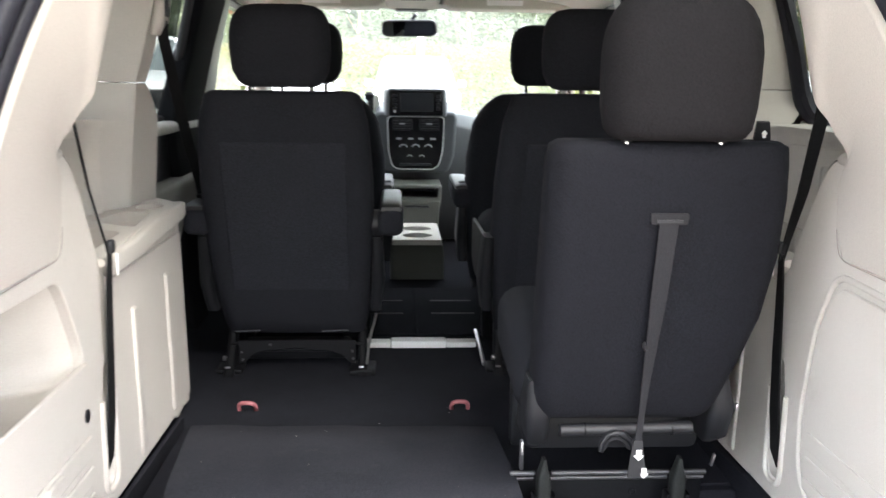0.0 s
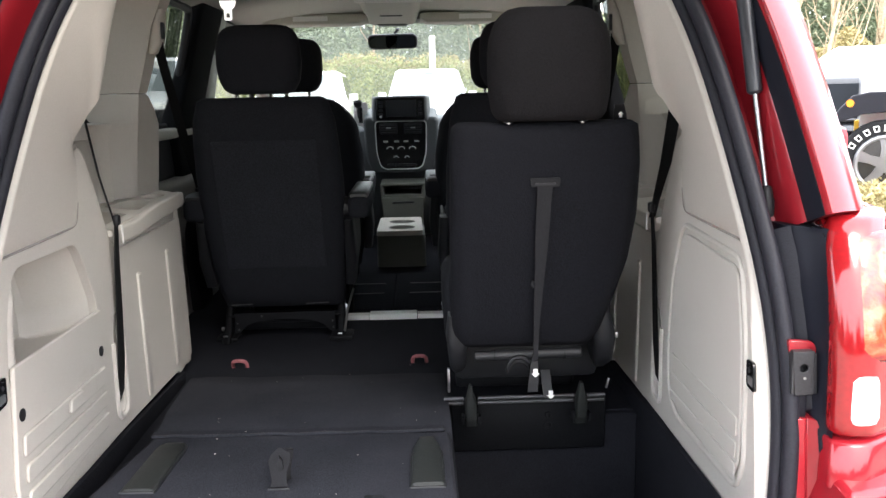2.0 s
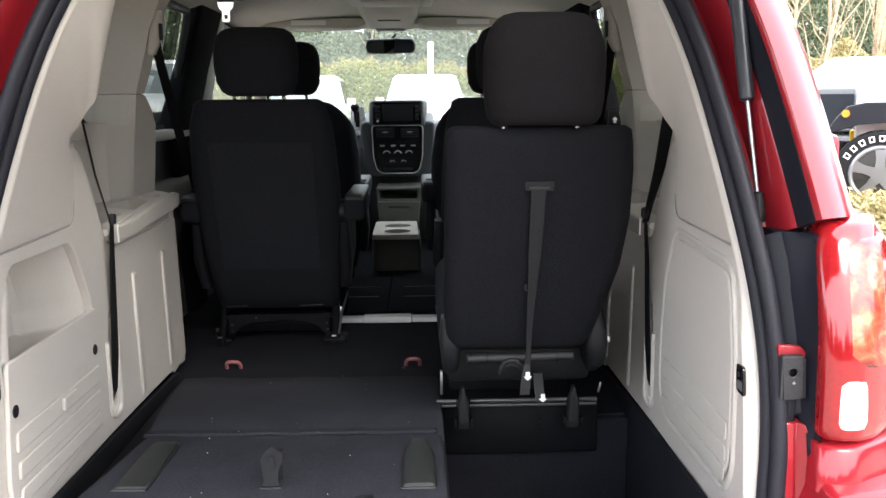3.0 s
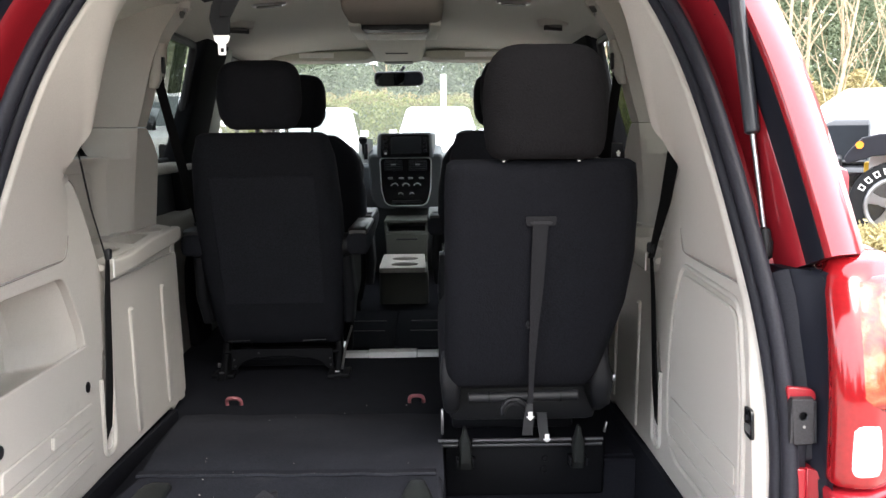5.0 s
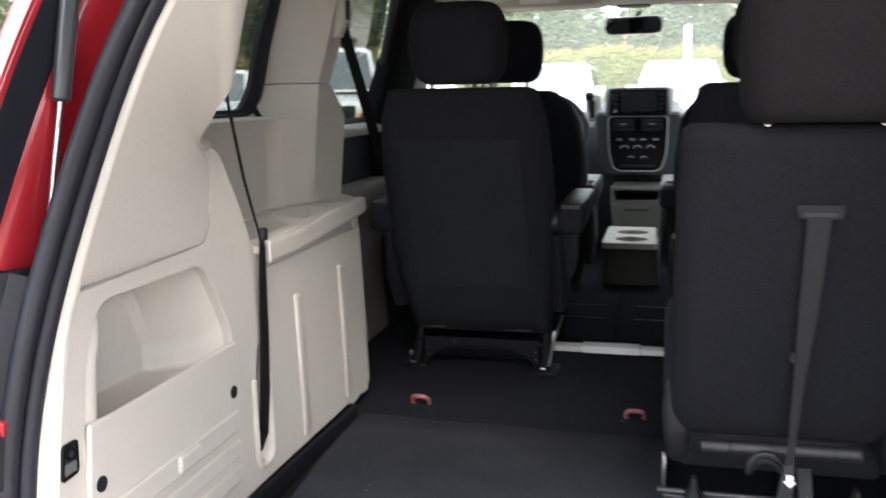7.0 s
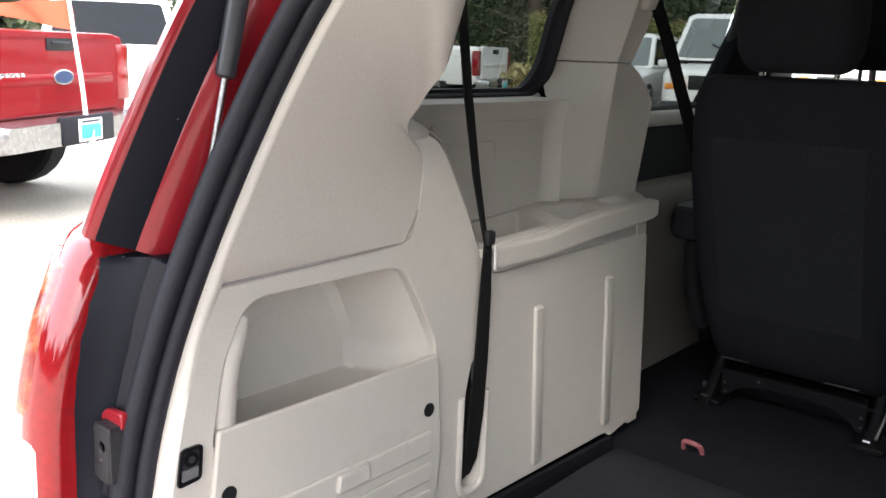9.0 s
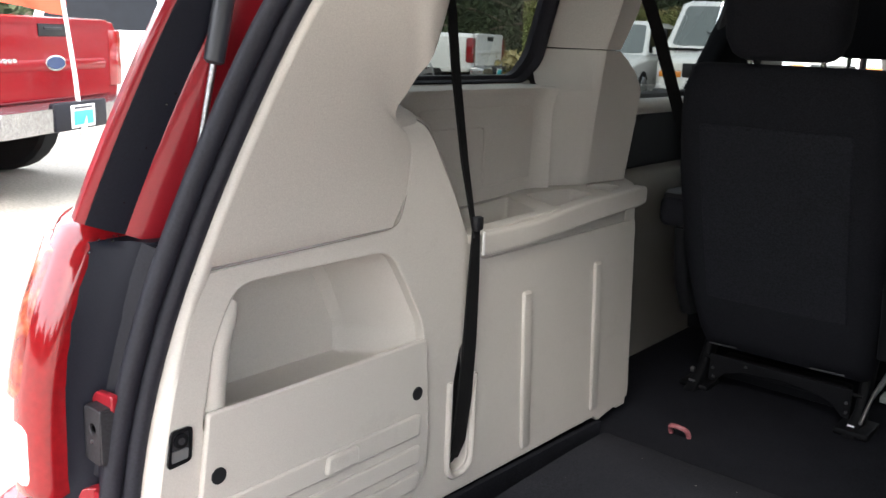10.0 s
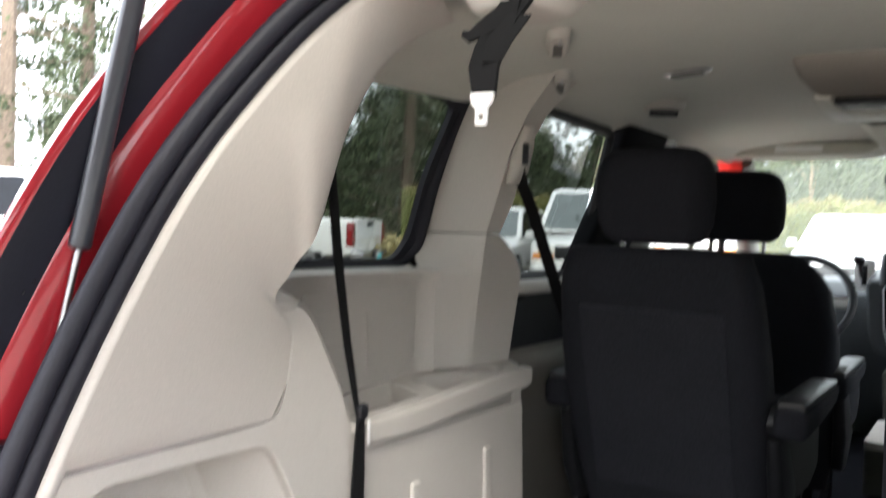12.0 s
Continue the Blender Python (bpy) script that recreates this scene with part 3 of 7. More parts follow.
    part("pillar_lower", loft([base(1.05, (0.762, 0.985), (0.710, 1.062), (0.680, 1.182), 1.36), base(1.20, (0.757, 0.975), (0.696, 1.064), (0.678, 1.215), 1.37), base(1.262, (0.762, 0.968), (0.690, 1.066), (0.677, 1.226), 1.33), base(1.276, (0.785, 0.972), (0.688, 1.066), (0.677, 1.215), 1.32), base(1.30, (0.812, 1.000), (0.686, 1.066), (0.675, 1.19), 1.30), base(1.325, (0.817, 1.028), (0.683, 1.066), (0.672, 1.150), 1.28), base(1.345, (0.813, 1.036), (0.681, 1.066), (0.668, 1.105), 1.27)]), BEIGE, wall, bevel=0.003, smooth=50)
    part("pillar_upper", loft([base(1.347, (0.813, 1.036), (0.681, 1.066), (0.668, 1.105), 1.27), base(1.42, (0.800, 1.040), (0.662, 1.072), (0.652, 1.135), 1.22), base(1.52, (0.782, 1.064), (0.640, 1.084), (0.632, 1.145), 1.19), base(1.60, (0.765, 1.092), (0.613, 1.104), (0.606, 1.18), 1.22), base(1.68, (0.71, 1.12), (0.570, 1.134), (0.562, 1.24), 1.36)]), BEIGE_SOFT, wall, bevel=0.003, smooth=50)
    # end of the wheel arch box towards the sliding door
    ends = [[(s * x, y0 + dy, z) for x, dy in ((0.6135, 0.0), (0.64, 0.004), (0.80, 0.22), (0.80, 0.12), (0.66, -0.04), (0.6135, -0.04))] for z, y0 in ((0.568, 1.157), (0.80, 1.141), (1.03, 1.124))]
    part("box_end", loft(ends), BEIGE, wall, bevel=0.003)
    return wall


def access_door_left(wall):
    s = -1
    door = part("access_door", prism(corner([(0.046, 0.897), (0.453, 0.896), (0.466, 0.74), (0.462, 0.67), (0.44, 0.64), (0.10, 0.612), (0.028, 0.62), (0.020, 0.70)], 0.007, 3), -0.6125, -0.604, "x"), BEIGE, wall, bevel=0.003)
    for z0, z1 in ((0.738, 0.776), (0.690, 0.722), (0.645, 0.675)):
        part("raised_band", prism(corner([(0.045, z0), (0.437, z0), (0.440, z1), (0.050, z1)], 0.008), -0.6045, -0.5985, "x"), BEIGE, door, bevel=0.004)
    part("pull_tab", prism(corner([(0.232, 0.745), (0.296, 0.745), (0.296, 0.772), (0.236, 0.772)], 0.006), -0.602, -0.592, "x"), BEIGE, door, bevel=0.003)
    for y in (0.058, 0.433):
        part("finger_hole", disc((-0.6045, y, 0.810), 0.0112, 0.004), BLACK_PLASTIC, door, "black finger hole")
    # hollow pocket behind the opening
    inner = [(0.088, 0.852), (0.092, 0.91), (0.104, 0.985), (0.128, 1.028), (0.338, 1.024), (0.360, 0.992), (0.398, 0.905), (0.398, 0.852)]
    deep = [(0.100, 0.858), (0.104, 0.91), (0.114, 0.975), (0.134, 1.014), (0.326, 1.010), (0.346, 0.985), (0.384, 0.902), (0.384, 0.858)]
    ro, rm, ri = corner(CUBBY, 0.030, 4), corner(inner, 0.010, 4), corner(deep, 0.004, 4)
    bm = loft([[(-0.630, a, b) for a, b in ro], [(-0.66, *Vector(o).lerp(Vector(m), 0.6)) for o, m in zip(ro, rm)], [(-0.735, a, b) for a, b in rm], [(-0.748, a, b) for a, b in ri]], caps=False)
    bm.faces.new([v for v in bm.verts if abs(v.co.x + 0.748) < 1e-5])
    part("cubby_pocket", bm, BEIGE, wall, "moulded open pocket", smooth=32)
    part("cubby_rim", tube(smooth_path([(-0.632, 0.064, 0.868), (-0.632, 0.068, 0.93), (-0.632, 0.078, 0.985), (-0.632, 0.100, 1.028)], 4), [0.021] * 10 + [0.019, 0.016, 0.012], 12), BEIGE, wall, "rounded pocket edge")


def access_panel_right(wall):
    door = part("access_panel", prism(corner([(0.368, 1.045), (0.062, 1.032), (0.030, 0.90), (0.022, 0.71), (0.05, 0.66), (0.40, 0.655), (0.445, 0.70), (0.450, 0.80), (0.425, 0.95)], 0.03, 3), 0.606, 0.6125, "x"), BEIGE, wall, bevel=0.004)
    edge = corner([(0.384, 1.060), (0.054, 1.046), (0.020, 0.905), (0.012, 0.70), (0.042, 0.645), (0.41, 0.640), (0.460, 0.69), (0.466, 0.80), (0.440, 0.955)], 0.035, 4)
    part("panel_ridge", tube([(0.612, y, z) for y, z in edge + edge[:2]], 0.006, 8), BEIGE, wall, "raised rim round the panel", smooth=70)
    for z0, z1 in ((0.745, 0.776), (0.705, 0.732), (0.672, 0.694)):
        part("raised_band", prism(corner([(0.035, z0 - 0.004), (0.425, z0), (0.425, z1), (0.035, z1)], 0.008), 0.6028, 0.6065, "x"), BEIGE, door, bevel=0.0035)


wall_left = side_wall(-1, "wall_left")
wall_right = side_wall(1, "wall_right")
access_door_left(wall_left)
access_panel_right(wall_right)
for s in (-1, 1):
    w = wall_left if s < 0 else wall_right
    o, up = (-0.014 if s > 0 else 0.0), 0.008
    y0, z0 = o + 0.008, up + 0.857
    ring_out = corner([(y0 - 0.019, z0 - 0.025), (y0 + 0.015, z0 - 0.022), (y0 + 0.018, z0 + 0.023), (y0 - 0.012, z0 + 0.023)], 0.007)
    ring_in = [(y0 + (y - y0) * 0.76, z0 + (z - z0) * 0.80) for y, z in ring_out]
    frame_ob = part("release_switch", prism(ring_out, *sorted((s * 0.6085, s * 0.613)), "x", [ring_in]), PIANO, w, "black release switch")
    part("switch_well", prism(ring_in, *sorted((s * 0.6105, s * 0.613)), "x"), DARK_STEEL, frame_ob)
    part("switch_button", prism(corner([(y0 - 0.012, z0 - 0.018), (y0 + 0.010, z0 - 0.017), (y0 + 0.011, z0 - 0.004), (y0 - 0.011, z0 - 0.004)], 0.002), *sorted((s * 0.6085, s * 0.611)), "x"), SILVER_TRIM, frame_ob, "silver push plate")
    part("switch_lamp", disc((s * 0.6095, y0 + 0.001, z0 + 0.008), 0.0095, 0.004), PIANO, frame_ob)
    part("switch_lens", disc((s * 0.6075, y0 + 0.001, z0 + 0.008), 0.0045, 0.002), DARK_STEEL, frame_ob)


def quarter_window(s, name):
    w = thing(name, (s * 0.745, 0.7, 1.28), "privacy-tinted rear quarter window with a black rubber edge", "window", kind="structure")
    at = lambda y, z, o: (s * (0.825 - 0.18 * max(0, z - 1.28) + o), y, z)
    outer = corner([(0.40, 1.274), (0.975, 1.272), (1.030, 1.306), (1.040, 1.38), (1.046, 1.43), (1.062, 1.50), (1.083, 1.57), (1.108, 1.63), (1.08, 1.645), (0.68, 1.645), (0.61, 1.58)], 0.022, 4)
    inner = corner([(0.40, 1.290), (0.945, 1.290), (0.982, 1.335), (0.989, 1.38), (0.996, 1.44), (1.012, 1.49), (1.032, 1.54), (1.060, 1.605), (1.04, 1.622), (0.68, 1.622), (0.625, 1.57)], 0.022, 4)
    bm = bmesh.new()
    bm.faces.new([bm.verts.new(at(y, z, 0.012)) for y, z in outer])
    part("pane", bm, GLASS_TINT, w)
    between = lambda f, o: [at(y + (v - y) * f, z + (u - z) * f, o) for (y, z), (v, u) in zip(outer, inner)]
    part("window_seal", loft([between(0.0, 0.006), between(0.05, -0.008), between(0.22, -0.016), between(0.45, -0.013), between(0.52, -0.005), between(0.95, -0.002), between(1.0, 0.010)], caps=False), RUBBER, w, smooth=60)
    low = [at(y, z - 0.004, -0.014) for y, z in outer if z < 1.31 and y < 0.985]
    part("window_lip", tube(low, 0.006, 8), BEIGE_SOFT, w, "beige lip under the glass")
    arch = [at(0.72 + (y - 0.72) * 1.06, z + 0.022, -0.035) for y, z in outer if z > 1.47 and y < 1.05]
    part("window_arch", tube(arch, 0.024, 10), BEIGE_SOFT, w, "beige rim over the glass")
    # body skin around the glass: roof rail above, rear edge
    part("window_surround", loft([[at(y, z, 0.004) for y, z in outer], [at(0.7 + (y - 0.7) * 1.25, 1.45 + (z - 1.45) * 1.45, 0.0) for y, z in outer]], caps=False), BLACK_PLASTIC, w)
    return w


quarter_window(-1, "window_1")
quarter_window(1, "window_2")

# headliner
ceiling = thing("ceiling", (0, 1.8, 1.66), "beige cloth headliner of the minivan", "headliner", kind="structure")
rows = []
for i in range(22):
    y = 0.40 + i * (3.12 - 0.40) / 21
    f = min(1, i / 5)
    edge = 0.50 + 0.13 * min(1, i / 3)
    zc = 1.70 + 0.028 * math.sin(math.pi * min(1, (y - 0.4) / 2.9))
    zs = 1.655 + 0.012 * f
    row = []
    for j in range(-8, 9):
        u = j / 8
        row.append((u * edge * 1.05, y, zc - (zc - zs) * abs(u) ** 3.0))
    rows.append(row)
bm = loft(rows, closed=False)
ext = bmesh.ops.extrude_face_region(bm, geom=bm.faces[:])
bmesh.ops.translate(bm, verts=[g for g in ext["geom"] if isinstance(g, bmesh.types.BMVert)], vec=(0, 0, 0.02))
part("headliner", bm, HEADLINER, ceiling, smooth=60)
for s in (-1, 1):
    rows = []
    for y, xo, zo, xi, zi in ((0.44, 0.60, 1.60, 0.40, 1.672), (0.52, 0.66, 1.60, 0.44, 1.676), (0.62, 0.725, 1.605, 0.47, 1.68), (0.80, 0.750, 1.615, 0.52, 1.685), (1.05, 0.752, 1.622, 0.55, 1.69), (1.30, 0.725, 1.640, 0.56, 1.69), (2.2, 0.72, 1.645, 0.56, 1.69), (2.9, 0.69, 1.640, 0.55, 1.688), (3.1, 0.66, 1.650, 0.54, 1.688)):
        rows.append([(s * (xo + 0.03), y, zo + 0.02), (s * xo, y, zo), (s * (xo * 0.75 + xi * 0.25), y, zo + (zi - zo) * 0.40 - 0.006), (s * (xo * 0.45 + xi * 0.55), y, zo + (zi - zo) * 0.78 - 0.003), (s * xi, y, zi)])
    part("roof_side_trim", loft(rows, closed=False), HEADLINER, ceiling, smooth=70)
# rear header over the opening
part("rear_header", loft([[(x, y, z) for x, y, z in row] for row in [[(-0.43, 0.345, 1.665), (-0.22, 0.372, 1.692), (0, 0.376, 1.697), (0.22, 0.372, 1.692), (0.43, 0.345, 1.665)],
     [(-0.42, 0.362, 1.655), (-0.22, 0.392, 1.682), (0, 0.398, 1.687), (0.22, 0.392, 1.682), (0.42, 0.362, 1.655)],
     [(-0.47, 0.48, 1.672), (-0.25, 0.50, 1.695), (0, 0.50, 1.70), (0.25, 0.50, 1.695), (0.47, 0.48, 1.672)]]], closed=False), BEIGE_SOFT, ceiling, smooth=60)
part("front_header", beam([(2.98, 0, 1.700, 1.24, 0.03, 0.012), (3.12, 0, 1.690, 1.22, 0.03, 0.012)]), HEADLINER, ceiling)


# inner edge of the tail lamps: height, distance from the middle, depth
LAMP_EDGE = [(0.70, 0.694, -0.114), (0.80, 0.697, -0.113), (0.86, 0.697, -0.112), (0.93, 0.697, -0.107), (0.99, 0.697, -0.095), (1.03, 0.698, -0.083), (1.072, 0.701, -0.064), (1.11, 0.708, -0.044), (1.14, 0.716, -0.030)]


LAMP_CURVE = smooth_path([(x, y, z) for z, x, y in LAMP_EDGE], 12)


def lamp_edge(z):
    for p, q in zip(LAMP_CURVE, LAMP_CURVE[1:]):
        if z <= q.z:
            f = (z - p.z) / (q.z - p.z)
            return p.x + (q.x - p.x) * f, p.y + (q.y - p.y) * f
    return LAMP_CURVE[-1].x, LAMP_CURVE[-1].y


def bead_places(s, rnd):
    """Scattered spots on the face of the black trim band."""
    spots = [p for p in aperture(s, 20) if 1.09 < p.z < 1.56]
    out = []
    for k in range(16):
        p = spots[int(rnd.random() ** 2.2 * (len(spots) - 1))]
        u = rnd.random()
        out.append(Vector((p.x + s * (0.081 + 0.009 * u), p.y - (0.062 + 0.026 * u), p.z + rnd.uniform(-0.01, 0.01))))
    return out


# body skin round the tailgate opening
def opening_skin(s, name):
    body = thing(name, (s * 0.7, 0.0, 0.4), "red painted tailgate jamb with black rubber seal", "body panel", kind="structure")
    ringed = lambda o, b, r, k=10: [(o + r * math.cos(2 * math.pi * a / k), b + r * math.sin(2 * math.pi * a / k)) for a in range(k)]
    part("seal_inner", along_opening(s, ringed(0.007, 0.006, 0.0125)), RUBBER, body, "black rubber seal")
    part("seal_outer", along_opening(s, ringed(0.018, 0.027, 0.0135)), RUBBER, body, "black rubber seal")
    part("seal_base", along_opening(s, [(0.004, -0.02), (0.004, 0.008), (0.020, 0.026), (0.030, 0.020), (0.030, -0.02)]), RUBBER, body)
    pts = aperture(s, 20)
    i0 = next(i for i, p in enumerate(pts) if p.z > 1.080)
    i1 = next(i for i, p in enumerate(pts) if p.z > 1.086)
    upper = lambda f, p: [(0.024, -0.04), (0.026, -0.020), (0.056, -0.022), (0.066, 0.010), (0.074, 0.038), (0.082, 0.046), (0.088, 0.040), (0.088, -0.04)]
    part("jamb_channel", along_opening(s, upper, 20, first=i0), RED_JAMB, body, "red painted jamb")
    low = lambda f, p: [(0.026, -0.01), (0.028, 0.018), (0.040, 0.028), (0.056, 0.036), (0.060, -0.01)] if p.z > 0.812 else [(0.026, -0.01), (0.028, 0.012), (0.032, 0.015), (0.035, 0.016), (0.036, -0.01)]
    part("jamb_lower", along_opening(s, low, 20, first=0, last=i0 + 1), GASKET, body, "dull black jamb cover")
    band = lambda f, p: [(0.078, 0.0), (0.080, 0.044), (0.082, 0.065), (0.090, 0.092), (0.100, 0.092), (0.100, 0.0)]
    part("black_band", along_opening(s, band, 20, first=next(i for i, p in enumerate(pts) if p.z > 1.080)), BAND_BLACK, body, "dull black trim band")
    rows = []
    cover = [p for p in pts if 0.74 < p.z < 1.112]
    for p in cover[:-1:4] + cover[-1:]:
        ex, ey = lamp_edge(p.z)
        a, e = Vector((abs(p.x) + 0.050, p.y - 0.034, p.z)), Vector((ex + 0.003, ey + 0.003, p.z))
        if p.z < 0.815:
            a = a.lerp(e, (0.815 - p.z) / 0.075)
        m1, m2 = a.lerp(e, 0.35) + Vector((0.004, 0.006, 0)), a.lerp(e, 0.75) + Vector((0.002, 0.004, 0))
        rows.append([(s * q.x, q.y, q.z) for q in (a + Vector((-0.004, 0.05, 0)), a, m1, m2, e, e + Vector((0.012, 0.06, 0)))])
    part("jamb_cover", loft(rows), BAND_BLACK, body, "smooth black corner cover", smooth=70)
    skin = lambda f, p: [(0.092, 0.06), (0.091, 0.094), (0.098, 0.101), (0.118, 0.094), (0.150, 0.070), (0.176, 0.038), (0.192, -0.01), (0.200, -0.09), (0.190, -0.10)]
    part("outer_pillar", along_opening(s, skin, 20, first=i1), RED_PAINT, body, "glossy red pillar skin", smooth=60)
    X = lambda a, b: sorted((s * a, s * b))
    hole = [(s * 0.669 + 0.0068 * math.cos(a * math.pi / 8), 0.895 + 0.0068 * math.sin(a * math.pi / 8)) for a in range(16)]
    plate = corner([(s * 0.650, 0.922), (s * 0.684, 0.920), (s * 0.687, 0.852), (s * 0.656, 0.850)], 0.003, 2)
    bracket = part("striker_bracket", prism(plate, -0.0705, -0.066, "y", [hole]), DARK_STEEL, body, "grey steel bracket", bevel=0.001)
    part("bracket_flange", loft([[(s * x, y, z) for x, y in ((0.684 + q, -0.0705), (0.688 + q, -0.0695), (0.690 + q, -0.036), (0.686 + q, -0.036))] for z, q in ((0.918, 0.0), (0.853, 0.003))]), DARK_STEEL, bracket)
    part("bracket_flange", box(*X(0.652, 0.684), -0.0695, -0.040, 0.9185, 0.922), DARK_STEEL, bracket)
    part("bracket_flange", box(*X(0.6505, 0.654), -0.0695, -0.036, 0.853, 0.9185), DARK_STEEL, bracket)
    part("bracket_back", box(*X(0.655, 0.684), -0.058, -0.054, 0.855, 0.918), BLACK_PLASTIC, bracket)
    part("rivet", disc((s * 0.670, -0.071, 0.879), 0.0022, 0.003, "y", 10), STEEL, bracket)
    part("jamb_patch", prism(corner([(s * 0.648, 0.937), (s * 0.686, 0.934), (s * 0.699, 0.917), (s * 0.698, 0.87), (s * 0.656, 0.87)], 0.006), -0.056, -0.046, "y"), RED_JAMB, body, "red painted metal behind the bracket", bevel=0.002)
    part("jamb_stub", box(*X(0.657, 0.679), -0.062, -0.045, 0.808, 0.851, 0.002), GASKET, body)
    part("lower_jamb", loft([[(s * x, y, z) for x, y in ((0.652, y0 + 0.01), (0.657, y0), (0.676, y0), (0.680, y0 + 0.006), (xe, ye), (xe, ye + 0.06), (0.652, y0 + 0.06))] for z, y0, xe, ye in ((0.40, -0.13, 0.735, -0.15), (0.62, -0.092, 0.726, -0.115), (0.72, -0.078, 0.712, -0.100), (0.765, -0.073, 0.706, -0.092), (0.812, -0.070, 0.690, -0.078))]), RED_JAMB, body, "red painted lower jamb", bevel=0.002)
    rnd = random.Random(21 if s < 0 else 22)
    beads = merge(*[disc(q, 0.0006, 0.0018, "y", 8, 0.001 + 0.0012 * rnd.random()) for q in bead_places(s, rnd)])
    part("water_droplets", beads, DROPLET, body, "small water beads on the trim")
    return body


opening_skin(-1, "tailgate_jamb_left")
opening_skin(1, "tailgate_jamb_right")


def tail_lamp(s):
    t = thing("tail_lamp", (s * 0.82, -0.12, 0.62), "red tail lamp with clear reversing section on the minivan corner", "tail lamp", group="tail lamps")
    def ring(z, x1, dx=0.0, dy=0.0):
        x0, y0 = lamp_edge(z)
        x0, y0 = x0 + dx, y0 + dy
        pts = [(x0 + 0.004, y0 + 0.06), (x0, y0 + 0.002), (x0 + 0.010, y0 - 0.009), (x0 + 0.030, y0 - 0.016), (x0 + 0.055, y0 - 0.016), (x0 + 0.09, y0 + 0.004), (x1 - 0.03, y0 + 0.05), (x1 - 0.008, y0 + 0.11), (x1, y0 + 0.17), (x1 - 0.01, y0 + 0.24), (x0 + 0.06, y0 + 0.24)]
        return [(s * x, y, z) for x, y in corner(pts, 0.008, 3)]
    outer = lambda z: 0.885 - 0.024 * max(0.0, (z - 0.98) / 0.14) ** 2 - 0.010 * max(0.0, (0.84 - z) / 0.04) ** 2
    body = [ring(1.134, 0.840, 0.016, 0.032), ring(1.128, 0.852, 0.008, 0.014)] + [ring(1.122 - 0.02 * k, outer(1.122 - 0.02 * k), 0.003 if k == 0 else 0.0, 0.005 if k == 0 else 0.0) for k in range(16)] + [ring(0.808, 0.88), ring(0.796, 0.87, 0.006, 0.012)]
    part("lens", loft(body), LAMP_RED, t, smooth=70)
    core = [ring(1.106, 0.825, 0.022, 0.004)] + [ring(1.098 - 0.02 * k, 0.845, 0.013, -0.0018) for k in range(9)] + [ring(0.926, 0.842, 0.018, 0.0), ring(0.918, 0.832, 0.026, 0.006)]
    part("amber_core", loft(core), LAMP_ORANGE, t, "amber and red lens core", smooth=70)
    def pane(z, l, r, out):
        y0 = lamp_edge(z)[1]
        pts = [(l, y0 + 0.03), (l, y0 - 0.006), (l + 0.006, y0 - 0.0125 - out), (l + 0.014, y0 - 0.0165 - out), (r - 0.016, y0 - 0.0165 - out), (r - 0.005, y0 - 0.012 - out), (r, y0 - 0.004), (r, y0 + 0.03)]
        return [(s * x, y, z) for x, y in pts]
    part("reverse_lens", loft([pane(0.900, 0.724, 0.756, -0.004), pane(0.896, 0.718, 0.762, 0.001), pane(0.888, 0.715, 0.765, 0.002), pane(0.855, 0.714, 0.767, 0.002), pane(0.832, 0.714, 0.767, 0.002), pane(0.822, 0.716, 0.764, 0.001), pane(0.818, 0.722, 0.756, -0.004)]), LAMP_WHITE, t, "clear reversing lens", smooth=60)
    part("corner_panel", loft([ring(0.794, 0.882, 0.002, 0.004), ring(0.788, 0.886, -0.003, -0.004), ring(0.720, 0.888, -0.005, -0.008)]), RED_PAINT, t, "red body corner under the lamp", smooth=70)
    return t


tail_lamp(-1)
tail_lamp(1)


def gas_strut(s):
    g = thing("gas_strut", (s * 0.618, -0.03, 1.12), "black gas strut with bare steel rod holding the tailgate", "gas strut", group="tailgate struts")
    a, d = Vector((s * 0.651, 0.057, 1.135)), Vector((s * -0.046, 0.070, 0.46)).normalized()
    part("ball_socket", tube([a - d * 0.012, a, a + d * 0.03, a + d * 0.034], [0.008, 0.011, 0.010, 0.006], 10), BLACK_PLASTIC, g)
    part("rod", tube([a + d * 0.03, a + d * 0.20], 0.0045, 10), STEEL, g, "bare steel rod")
    part("cylinder", tube([a + d * 0.186, a + d * 0.190, a + d * 0.28, a + d * 0.80], [0.008, 0.0125, 0.0125, 0.0125], 16), STRUT_BLACK, g)
    part("mount", box(*sorted((s * 0.640, s * 0.665)), 0.058, 0.09, 1.115, 1.15, 0.006), BLACK_PLASTIC, g)
    return g


gas_strut(-1)
gas_strut(1)

# ---- seats ----
def posts(parent, xs, y, z0, z1, lean=0.0, r=0.006):
    for x in xs:
        part("headrest_post", tube([(x, y + lean, z0), (x, y, z1)], r, 10), CHROME, parent, "chrome headrest post")


